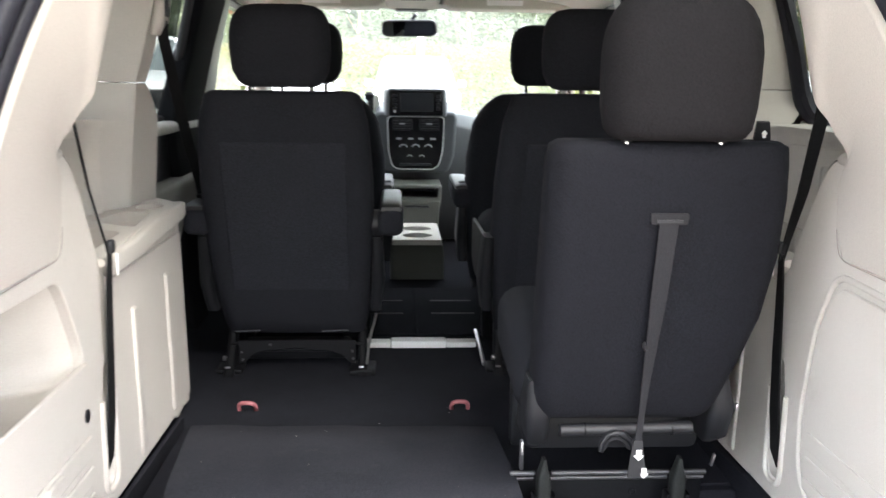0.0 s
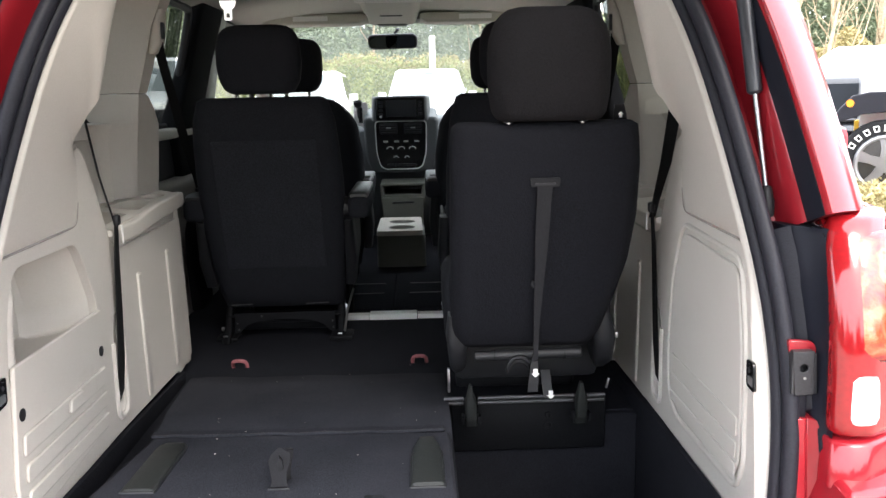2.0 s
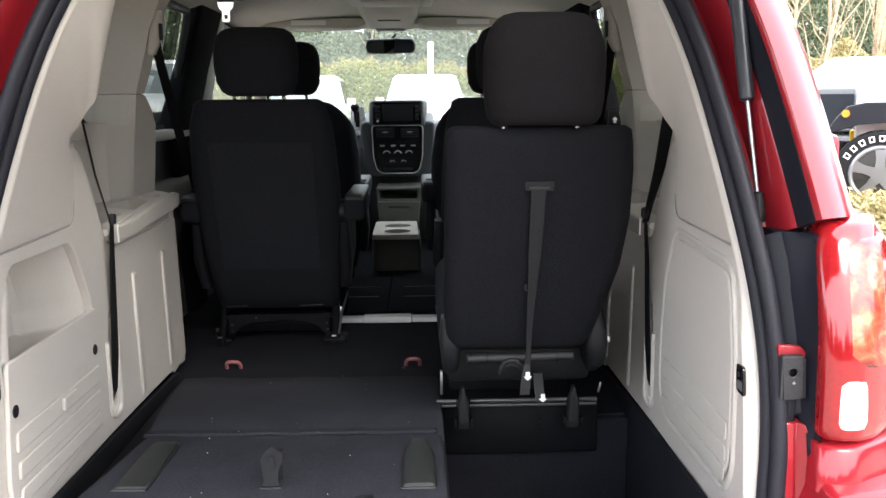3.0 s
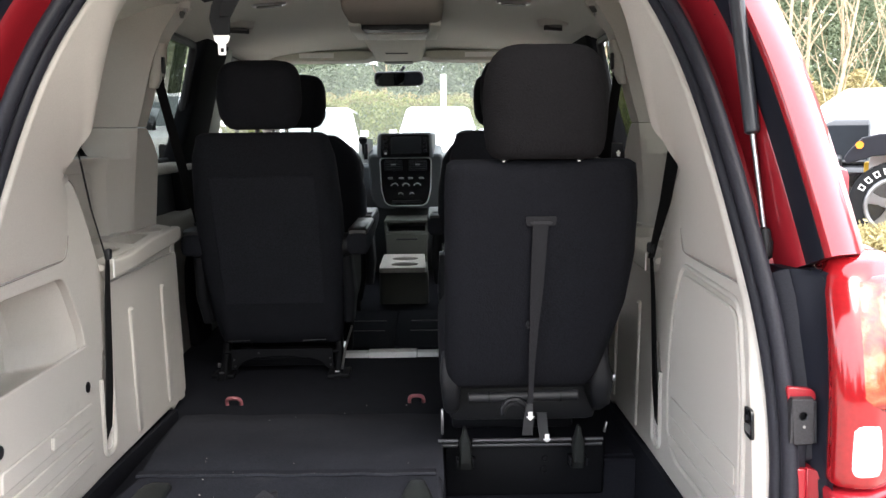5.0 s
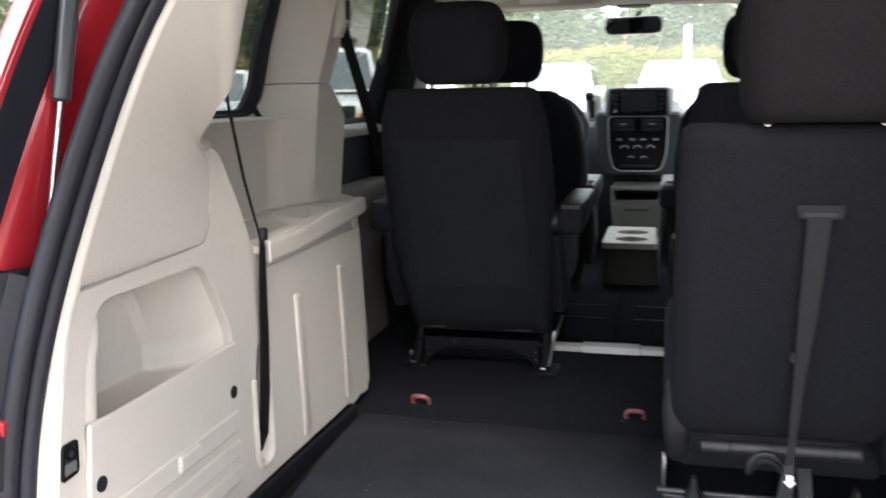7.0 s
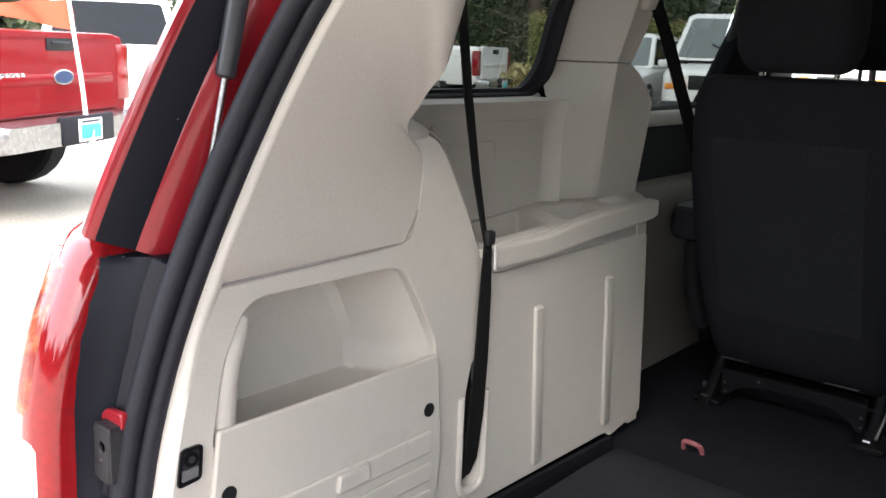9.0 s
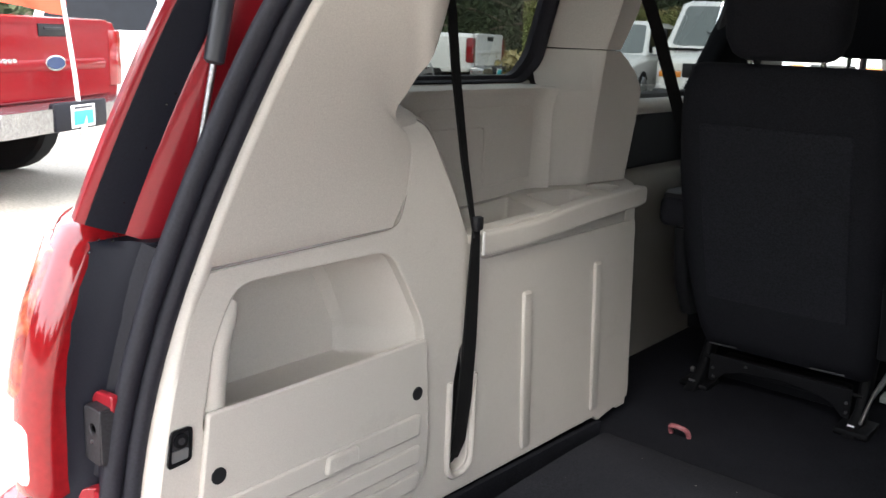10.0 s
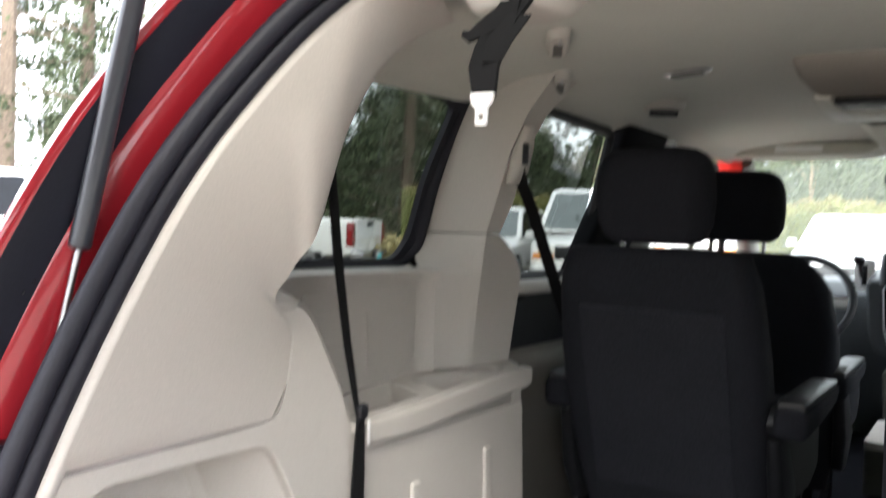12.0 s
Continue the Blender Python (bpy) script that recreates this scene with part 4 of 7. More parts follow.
def captain_chair(name, cx, y, label, group, arm_side=0, arm_gap=0.050, back_top=1.318, inset=True, w=0.43, lean=0.36, shoulders=(0.985, 0.945, 0.89, 0.78)):
    """A bucket seat; y is the middle of its backrest at the top, which leans back from the cushion."""
    m = SEAT_BLACK
    c = thing(name, (cx, y + 0.3, 0.545), label, "seat", group)
    at = lambda z: y + (1.31 - z) * lean
    part("backrest", column([(z, cx, at(z) + dy, w * k, d, r) for z, k, d, dy, r in ((0.648, 0.87, 0.06, 0.02, 0.025), (0.656, 0.90, 0.08, 0.012, 0.035), (0.70, 0.935, 0.11, 0.004, 0.045), (0.78, 0.975, 0.135, 0.0, 0.05), (0.92, 1.03, 0.145, 0.0, 0.05), (1.10, 1.02, 0.145, 0.0, 0.05),
                             (1.22, shoulders[0], 0.13, 0.0, 0.05), (1.262, shoulders[1] + 0.02, 0.12, 0.001, 0.05), (1.288, (shoulders[1] + shoulders[2]) / 2 + 0.01, 0.105, 0.003, 0.048), (back_top - 0.012, shoulders[2], 0.088, 0.004, 0.042), (back_top - 0.004, (shoulders[2] + shoulders[3]) / 2, 0.07, 0.004, 0.034), (back_top, shoulders[3], 0.05, 0.004, 0.025))], 5), m, c, smooth=60)
    if inset:
        part("back_panel", loft([[(cx - 0.155 * k, at(z) + yo, z), (cx + 0.155 * k, at(z) + yo, z), (cx + 0.155 * k, at(z) + yo + 0.02, z), (cx - 0.155 * k, at(z) + yo + 0.02, z)]
                                 for z, yo, k in ((0.80, -0.0700, 1.0), (0.92, -0.0755, 1.0), (1.10, -0.0755, 1.0), (1.20, -0.071, 0.99), (1.206, -0.066, 0.97))]), SEAT_PANEL, c, "charcoal back panel", bevel=0.003)
    yc = at(0.86)
    part("seat_cushion", beam([(yc + 0.02, cx, 0.87, w * 0.96, 0.10, 0.04), (yc + 0.07, cx, 0.855, w * 1.03, 0.17, 0.05), (yc + 0.32, cx, 0.865, w * 1.05, 0.17, 0.05), (yc + 0.47, cx, 0.878, w, 0.15, 0.06), (yc + 0.52, cx, 0.87, w * 0.92, 0.09, 0.04)]), m, c, smooth=60)
    for sx in (-1, 1) if inset else ():
        part("cushion_side", prism(corner([(yc + 0.00, 0.775), (yc + 0.05, 0.93), (yc + 0.46, 0.925), (yc + 0.47, 0.79), (yc + 0.36, 0.758)], 0.03, 4), *sorted((cx + sx * (w / 2 + 0.004), cx + sx * (w / 2 + 0.014))), "x"), SIDE_GREY, c, "dark grey cushion side cover", bevel=0.004)
    hz, big = (1.338, 1.0) if inset else (1.345, 1.06)
    part("headrest", column([(hz + a, cx, y + b, wd * big, d, r) for a, b, wd, d, r in ((0.0, -0.005, 0.15, 0.06, 0.025), (0.004, -0.006, 0.178, 0.08, 0.035), (0.014, -0.008, 0.205, 0.098, 0.042), (0.04, -0.012, 0.232, 0.112, 0.05), (0.085, -0.018, 0.242, 0.118, 0.052),
                             (0.13, -0.020, 0.240, 0.116, 0.052), (0.154, -0.019, 0.232, 0.110, 0.05), (0.171, -0.018, 0.218, 0.100, 0.046), (0.183, -0.017, 0.198, 0.086, 0.04), (0.191, -0.016, 0.168, 0.066, 0.032), (0.195, -0.015, 0.12, 0.04, 0.02))], 6), m, c, smooth=70)
    posts(c, (cx - 0.072, cx + 0.072), y, back_top - 0.03, hz + 0.02)
    y0 = at(0.70)
    part("lower_shroud", box(cx - 0.18, cx + 0.18, y0 - 0.03, y0 + 0.40, 0.70, 0.79, 0.02), BLACK_PLASTIC, c)
    for sx in (-1, 1):
        part("recliner_cover", column([(0.73, cx + sx * (w / 2 + 0.008), at(0.73), 0.03, 0.10, 0.012), (0.82, cx + sx * (w / 2 + 0.016), at(0.82) + 0.01, 0.035, 0.14, 0.015), (0.95, cx + sx * (w / 2 + 0.012), at(0.95), 0.03, 0.09, 0.012)]), BLACK_PLASTIC, c)
        if arm_side in (0, sx):
            xa, ya = cx + sx * (w / 2 + arm_gap if sx * cx < 0 else w / 2 + 0.022), at(1.0)
            low = 0.0 if inset else 0.026
            arm = part("armrest", beam([(ya - 0.052, xa, 0.992 - low, 0.050, 0.048, 0.016), (ya - 0.044, xa, 0.992 - low, 0.066, 0.068, 0.020), (ya + 0.10, xa, 0.995 - low, 0.068, 0.066, 0.020), (ya + 0.30, xa, 1.003 - low, 0.064, 0.052, 0.018), (ya + 0.355, xa, 1.008 - low, 0.056, 0.036, 0.014)]), SEAT_BLACK, c, "thick black armrest", smooth=60)
            part("arm_pad", beam([(ya - 0.046, xa, 1.026 - low, 0.050, 0.014, 0.006), (ya - 0.030, xa, 1.029 - low, 0.060, 0.022, 0.010), (ya + 0.30, xa, 1.028 - low, 0.058, 0.020, 0.009), (ya + 0.36, xa, 1.024 - low, 0.046, 0.014, 0.006)]), ARM_VINYL, arm, "dark grey vinyl arm pad", smooth=60)
            part("arm_hinge", disc((cx + sx * (w / 2 + 0.010), ya, 0.985), 0.036, 0.036, "x", 16), BLACK_PLASTIC, c)
        for yy in (y0 - 0.02, y0 + 0.34):
            part("leg", column([(0.548, cx + sx * 0.185, yy - 0.02, 0.03, 0.09, 0.01), (0.59, cx + sx * 0.185, yy + 0.02, 0.024, 0.05, 0.01), (0.72, cx + sx * 0.18, yy + 0.08, 0.024, 0.05, 0.01)]), LEG_BLACK, c, "black steel leg")
        part("foot_bolt", tube([(cx + sx * 0.185 - 0.010, y0 - 0.060, 0.568), (cx + sx * 0.185 + 0.004, y0 - 0.060, 0.568)], 0.003, 8), STEEL, c)
    arch = [(cx - 0.165, 0.566), (cx - 0.165, 0.634), (cx + 0.165, 0.634), (cx + 0.165, 0.566), (cx + 0.150, 0.566), (cx + 0.125, 0.590), (cx + 0.080, 0.606), (cx, 0.612), (cx - 0.080, 0.606), (cx - 0.125, 0.590), (cx - 0.150, 0.566)]
    bridge = part("base_bridge", prism(arch, y0 - 0.020, y0 - 0.012, "y"), DARK_COATED, c, "dark arched steel base plate", bevel=0.002)
    for dx, dz in ((-0.155, 0.600), (-0.152, 0.578), (0.156, 0.602), (0.158, 0.580), (-0.075, 0.622)):
        part("plate_bolt", disc((cx + dx, y0 - 0.022, dz), 0.0032, 0.005, "y", 10), ROD_GREY, bridge)
    for xa, xb in ((-0.168, -0.100), (0.072, 0.146)):
        part("spring_rail", tube([(cx + xa, y0 - 0.030, 0.664), (cx + xb, y0 - 0.030, 0.666)], 0.0018, 8), ROD_GREY, c, "thin steel rail")
    part("cross_bar", tube([(cx - 0.185, y0 - 0.01, 0.622), (cx - 0.12, y0 - 0.01, 0.622), (cx - 0.10, y0, 0.60), (cx + 0.10, y0, 0.60), (cx + 0.12, y0 - 0.01, 0.622), (cx + 0.185, y0 - 0.01, 0.622)], 0.005, 8), LEG_BLACK, c)
    if inset:
        part("side_bracket", prism([(yc + 0.04, 0.760), (yc + 0.18, 0.790), (yc + 0.07, 0.790)], cx + w / 2 + 0.002, cx + w / 2 + 0.012, "x"), SILVER_SATIN, c, "bare metal bracket")
        part("linkage_strip", tube([(cx + 0.198, y0 - 0.055, 0.575), (cx + 0.204, y0 + 0.0, 0.63), (cx + 0.222, y0 + 0.06, 0.69)], 0.004, 8), STEEL, c, "bare steel linkage")
        part("foot_pin", disc((cx - 0.201, y0 - 0.03, 0.585), 0.007, 0.008), STEEL, c)
        part("foot_bracket", box(cx - 0.222, cx - 0.150, y0 - 0.055, y0 + 0.02, 0.5465, 0.560, 0.004), LEG_BLACK, c)
        part("foot_bracket", box(cx + 0.150, cx + 0.222, y0 - 0.075, y0 + 0.02, 0.5465, 0.562, 0.004), LEG_BLACK, c)
    part("floor_latch", box(cx - 0.15, cx + 0.15, y0 + 0.02, y0 + 0.06, 0.565, 0.625, 0.01), LEG_BLACK, c)
    return c


captain_chair("captain_chair", -0.378, 1.245, "black cloth middle-row bucket seat with headrest and armrests", "middle row seats", arm_side=0, back_top=1.330)
captain_chair("captain_chair", 0.378, 1.245, "black cloth middle-row bucket seat behind the front passenger", "middle row seats", arm_side=1, back_top=1.330)
captain_chair("front_seat", -0.402, 1.99, "black cloth driver's seat with high headrest", "front seats", arm_side=1, arm_gap=0.004, back_top=1.318, inset=False, w=0.515, lean=0.25, shoulders=(0.95, 0.84, 0.68, 0.56))
captain_chair("front_seat", 0.402, 1.99, "black cloth front passenger seat with high headrest", "front seats", arm_side=-1, arm_gap=0.014, back_top=1.318, inset=False, w=0.515, lean=0.25, shoulders=(0.95, 0.84, 0.68, 0.56))


def third_row_seat():
    cx = 0.328
    c = thing("third_row_seat", (cx, 0.6, 0.23), "upright dark grey third-row seat with hanging pull strap", "seat")
    # backrest leaning rearwards; right side bulges and tapers
    sec = [(0.792, 0.292, 0.502, 0.29, 0.10, 0.03), (0.800, 0.294, 0.50, 0.306, 0.11, 0.035), (0.822, 0.297, 0.493, 0.322, 0.117, 0.038), (0.90, 0.310, 0.475, 0.350, 0.12, 0.04), (0.98, 0.322, 0.46, 0.372, 0.125, 0.04), (1.08, 0.330, 0.445, 0.385, 0.125, 0.04),
           (1.18, 0.331, 0.428, 0.386, 0.12, 0.04), (1.235, 0.330, 0.42, 0.382, 0.112, 0.04), (1.262, 0.330, 0.415, 0.374, 0.10, 0.035), (1.270, 0.330, 0.415, 0.35, 0.078, 0.03)]
    part("backrest", column(sec, 5), SEAT_GREY, c, "dark grey carpeted backrest", smooth=60)
    part("headrest", column([(1.272 + a, 0.336, y, wd, d, r) for a, y, wd, d, r in ((0.0, 0.392, 0.190, 0.07, 0.03), (0.005, 0.392, 0.210, 0.09, 0.038), (0.018, 0.392, 0.228, 0.106, 0.046), (0.05, 0.392, 0.239, 0.118, 0.052), (0.09, 0.390, 0.243, 0.124, 0.056), (0.13, 0.388, 0.243, 0.125, 0.056),
                             (0.158, 0.388, 0.237, 0.12, 0.055), (0.180, 0.388, 0.224, 0.112, 0.052), (0.197, 0.389, 0.205, 0.100, 0.046), (0.208, 0.390, 0.184, 0.086, 0.04), (0.215, 0.391, 0.160, 0.068, 0.032), (0.219, 0.392, 0.125, 0.045, 0.02))], 6), HEADREST_CLOTH, c, "dark grey cloth headrest", smooth=70)
    posts(c, (0.254, 0.401), 0.376, 1.235, 1.30, 0.0, 0.0050)
    for x in (0.254, 0.401):
        part("post_sleeve", disc((x, 0.376, 1.2715), 0.0085, 0.004, "z", 14), BLACK_PLASTIC, c)
    slot = part("strap_slot", prism(corner([(0.298, 1.142), (0.355, 1.142), (0.357, 1.160), (0.296, 1.160)], 0.004), 0.366, 0.380, "y"), STRAP_GREY, c, "plastic strap bezel")
    part("slot_mouth", box(0.306, 0.347, 0.3645, 0.3665, 1.145, 1.150), BLACK_PLASTIC, slot)
    part("pull_strap", strip([(0.326, 0.368, 1.149), (0.324, 0.368, 1.12), (0.320, 0.380, 1.02), (0.317, 0.390, 0.95), (0.314, 0.404, 0.87), (0.313, 0.414, 0.81), (0.311, 0.420, 0.757)], [0.031, 0.029, 0.026, 0.019, 0.013, 0.010, 0.012], 0.003), STRAP_GREY, c, "grey pull strap")
    part("strap_tail", strip([(0.310, 0.418, 0.765), (0.308, 0.415, 0.735), (0.305, 0.414, 0.70)], [0.014, 0.020, 0.022], 0.004), BLACK_PLASTIC, c)
    part("strap_button", tube([(0.303, 0.388, 0.945), (0.300, 0.378, 0.940), (0.303, 0.375, 0.935)], 0.003, 6), STRAP_GREY, c)
    # lower mechanism
    part("side_cover", column([(0.715, 0.150, 0.54, 0.02, 0.05, 0.008), (0.735, 0.150, 0.53, 0.035, 0.10, 0.012), (0.80, 0.148, 0.50, 0.045, 0.10, 0.015), (0.855, 0.145, 0.49, 0.03, 0.06, 0.012)]), BLACK_PLASTIC, c, "glossy black hinge cover")
    part("side_cover", column([(0.715, 0.472, 0.55, 0.02, 0.05, 0.008), (0.74, 0.474, 0.54, 0.04, 0.11, 0.015), (0.80, 0.470, 0.51, 0.05, 0.11, 0.018), (0.872, 0.465, 0.50, 0.03, 0.06, 0.012)]), BLACK_PLASTIC, c, "glossy black hinge cover")
    bar = part("torsion_bar", tube([(0.184, 0.462, 0.766), (0.186, 0.462, 0.766), (0.416, 0.462, 0.770), (0.418, 0.462, 0.770)], [0.009, 0.0115, 0.0115, 0.009], 14), BLACK_PLASTIC, c, "satin black tube")
    for x in (0.228, 0.380):
        part("bar_groove", disc((x, 0.462, 0.768), 0.0122, 0.003), LEG_BLACK, bar)
    dome = [(0.251, 0.732), (0.252, 0.750), (0.262, 0.766), (0.278, 0.772), (0.294, 0.770), (0.308, 0.756), (0.312, 0.736), (0.300, 0.738), (0.292, 0.750), (0.280, 0.755), (0.268, 0.750), (0.262, 0.736)]
    part("latch_pull", prism(dome, 0.440, 0.452, "y"), BLACK_PLASTIC, c, "black moulded latch pull", bevel=0.003)
    part("latch_rim", tube([(0.256, 0.439, 0.734), (0.259, 0.438, 0.750), (0.270, 0.438, 0.763), (0.284, 0.438, 0.764), (0.300, 0.438, 0.754), (0.307, 0.439, 0.738)], 0.0018, 6), DARK_COATED, c)
    for y, z, r in ((0.60, 0.622, 0.0048), (0.612, 0.6065, 0.0042)):
        for xa, xb in ((0.120, 0.166), (0.200, 0.428), (0.458, 0.500)):
            part("pivot_rod", tube([(xa, y, z), (xb, y, z)], r, 10), ROD_GREY, c, "grey steel rod")
    for x in (0.183, 0.442):
        leg = part("leg", column([(0.548, x + 0.002, 0.625, 0.030, 0.03, 0.006), (0.571, x + 0.002, 0.618, 0.034, 0.03, 0.006), (0.576, x, 0.592, 0.026, 0.034, 0.006), (0.622, x - 0.001, 0.585, 0.026, 0.034, 0.007), (0.640, x - 0.002, 0.582, 0.015, 0.030, 0.006), (0.662, x - 0.002, 0.578, 0.006, 0.02, 0.0025)]), HINGE_BLACK, c, "black hinge leg")
        for dx in (-0.019, 0.019):
            part("leg_ear", box(x + dx - 0.003, x + dx + 0.003, 0.575, 0.60, 0.566, 0.586, 0.001), DARK_COATED, leg)
    part("seat_pan", box(0.145, 0.485, 0.60, 0.72, 0.665, 0.76, 0.02), BLACK_PLASTIC, c)
    part("seat_cushion", beam([(0.56, 0.32, 0.83, 0.36, 0.12, 0.04), (0.62, 0.32, 0.82, 0.39, 0.17, 0.05), (0.90, 0.32, 0.84, 0.39, 0.16, 0.05), (1.02, 0.32, 0.83, 0.36, 0.10, 0.045)]), SEAT_BLACK, c, smooth=60)
    part("front_leg", box(0.16, 0.48, 0.90, 0.94, 0.545, 0.77, 0.01), BLACK_PLASTIC, c)
    part("storage_face", box(0.137, 0.515, 0.655, 0.668, 0.465, 0.60, 0.008), LEG_BLACK, c, "black moulded pan face")
    for x, z, r in ((0.374, 0.556, 0.006), (0.372, 0.530, 0.008)):
        part("pan_boss", tube([(x + r * math.cos(a * math.pi / 6), 0.653, z + r * math.sin(a * math.pi / 6)) for a in range(14)], 0.002, 6), DARK_COATED, c)
    part("side_bolt", box(0.490, 0.497, 0.455, 0.466, 0.800, 0.814, 0.003), STEEL, c, "bright bolt end")
    part("side_latch", turned(box(-0.0022, 0.0022, -0.004, 0.004, -0.012, 0.012, 0.001), pose(0.497, 0.56, 0.664, 0, 14, 0)), STEEL, c, "bright latch tongue")
    part("release_lever", box(0.127, 0.133, 0.52, 0.535, 0.665, 0.72, 0.002), STEEL, c)
    # hanging release loops with white arrows
    def arrow(x, y, z, h, up=False):
        pts = [(0, -1), (0.9, -0.1), (0.45, -0.1), (0.45, 0.9), (-0.45, 0.9), (-0.45, -0.1), (-0.9, -0.1)]
        return prism([(x + a * h * 0.5, z + (-b if up else b) * h * 0.5) for a, b in pts], y - 0.0006, y, "y")
    part("arrow_mark", arrow(0.311, 0.410, 0.742, 0.020), WHITE_TAG, c, "white arrow mark")
    loop = part("release_loop", strip([(0.355, 0.575, 0.695), (0.358, 0.570, 0.66), (0.361, 0.562, 0.632)], 0.022, 0.005), BLACK_PLASTIC, c)
    part("arrow_mark", arrow(0.365, 0.553, 0.642, 0.022), WHITE_TAG, loop, "white arrow mark")
    tab = part("top_release", strip([(0.490, 0.44, 1.25), (0.488, 0.43, 1.28), (0.484, 0.42, 1.30)], [0.03, 0.026, 0.02], 0.005), BLACK_PLASTIC, c)
    part("arrow_mark", arrow(0.487, 0.420, 1.280, 0.013, True), WHITE_TAG, tab, "white arrow mark")
    return c


third_row_seat()


def folded_seat():
    c = thing("folded_seat", (-0.21, 0.2, 0.55), "folded third-row seat with charcoal carpet back and flap", "folded seat")
    part("seat_slab", prism(corner([(-0.545, -0.03), (0.128, -0.03), (0.126, 0.358), (-0.488, 0.372)], 0.012), 0.56, 0.64, "z"), SLAB_CARPET, c, bevel=0.010)
    rows = []
    for y, z, xl in ((0.366, 0.622, -0.492), (0.380, 0.632, -0.492), (0.60, 0.618, -0.525), (0.85, 0.585, -0.555), (1.00, 0.562, -0.575), (1.03, 0.548, -0.58)):
        rows.append([(xl + (0.130 - xl) * k / 8, y - 0.018 * k / 8, z + 0.003 * math.sin(k * 2.1 + y * 7) + 0.002 * math.sin(k * 4.3 + y * 17)) for k in range(9)])
    bm = loft(rows, closed=False)
    ext = bmesh.ops.extrude_face_region(bm, geom=bm.faces[:])
    bmesh.ops.translate(bm, verts=[g for g in ext["geom"] if isinstance(g, bmesh.types.BMVert)], vec=(0, 0, -0.02))
    part("carpet_flap", bm, SLAB_CARPET, c, "charcoal carpet flap")
    # hinge covers: long rounded wedges
    def pad(x0, y0, x1, y1, w, h, taper):
        a, b = Vector((x0, y0, 0.636)), Vector((x1, y1, 0.636))
        d = (b - a).normalized()
        sd = Vector((d.y, -d.x, 0))
        rings = []
        for f, k, hh in taper:
            p = a.lerp(b, f)
            ring = []
            for u, v in ((-1, -0.1), (-0.98, 0.5), (-0.90, 0.82), (-0.72, 0.97), (0, 1.02), (0.72, 0.97), (0.90, 0.82), (0.98, 0.5), (1, -0.1)):
                ring.append(p + sd * (u * w / 2 * k) + Vector((0, 0, v * h * hh)))
            rings.append(ring)
        gap = [r[0] + Vector((0, 0, 0.005)) for r in rings] + [r[-1] + Vector((0, 0, 0.005)) for r in rings[::-1]]
        return loft(rings), tube(gap + gap[:2], 0.0028, 6)
    blunt = ((0, 1.02, 0.2), (0.03, 1.02, 0.75), (0.3, 1.0, 1.0), (0.58, 0.98, 1.0), (0.70, 0.92, 0.95), (0.86, 0.68, 0.85), (0.97, 0.48, 0.7), (1.0, 0.44, 0.1))
    round_end = ((0, 1.02, 0.2), (0.03, 1.02, 0.75), (0.3, 1.0, 1.0), (0.80, 0.98, 1.0), (0.90, 0.92, 0.92), (0.96, 0.78, 0.75), (0.99, 0.60, 0.5), (1.0, 0.54, 0.1))
    for x0, y0, x1, y1, h, taper in ((0.077, 0.092, 0.077, 0.322, 0.016, blunt), (-0.441, 0.106, -0.432, 0.330, 0.014, round_end)):
        cover, gap = pad(x0, y0, x1, y1, 0.060, h, taper)
        lid = part("hinge_cover", cover, HINGE_BLACK, c, "black plastic hinge cover", bevel=0.003)
        part("cover_gap", gap, BLACK_PLASTIC, lid)
    hem = [(-0.497 + 0.612 * k / 12, 0.388 - 0.010 * k / 12 + 0.0015 * math.sin(k * 1.7), 0.637 + 0.0012 * math.sin(k * 2.9)) for k in range(13)]
    part("flap_hem", strip(hem, 0.032, 0.007, (0, 1, -0.05)), SLAB_CARPET, c, "folded hem of the flap", bevel=0.004)
    part("hem_stitch", tube([(x, y - 0.0130, z + 0.0042) for x, y, z in hem], 0.0007, 5), BLACK_PLASTIC, c)
    part("pull_loop", strip([(-0.189, 0.108, 0.643), (-0.189, 0.113, 0.652), (-0.190, 0.118, 0.668), (-0.189, 0.126, 0.683), (-0.187, 0.133, 0.695), (-0.189, 0.137, 0.705)], [0.031, 0.026, 0.030, 0.040, 0.034, 0.004], 0.004), STRAP_GREY, c, "black webbing pull loop")
    part("loop_mouth", prism([(-0.190, 0.668), (-0.181, 0.672), (-0.183, 0.690), (-0.188, 0.698), (-0.193, 0.684)], 0.116, 0.122, "y"), BLACK_PLASTIC, c)
    part("loop_fold", strip([(-0.186, 0.138, 0.643), (-0.184, 0.137, 0.664), (-0.180, 0.139, 0.682), (-0.175, 0.143, 0.698), (-0.172, 0.141, 0.702)], [0.028, 0.025, 0.024, 0.019, 0.008], 0.004, (1, 0.35, 0)), STRAP_GREY, c, "folded side of the loop")
    part("loop_plate", box(-0.208, -0.170, 0.099, 0.103, 0.640, 0.644, 0.001), DARK_STEEL, c)
    part("edge_notch", box(-0.035, -0.003, 0.035, 0.066, 0.637, 0.642, 0.001), BLACK_PLASTIC, c)
    return c


folded_seat()

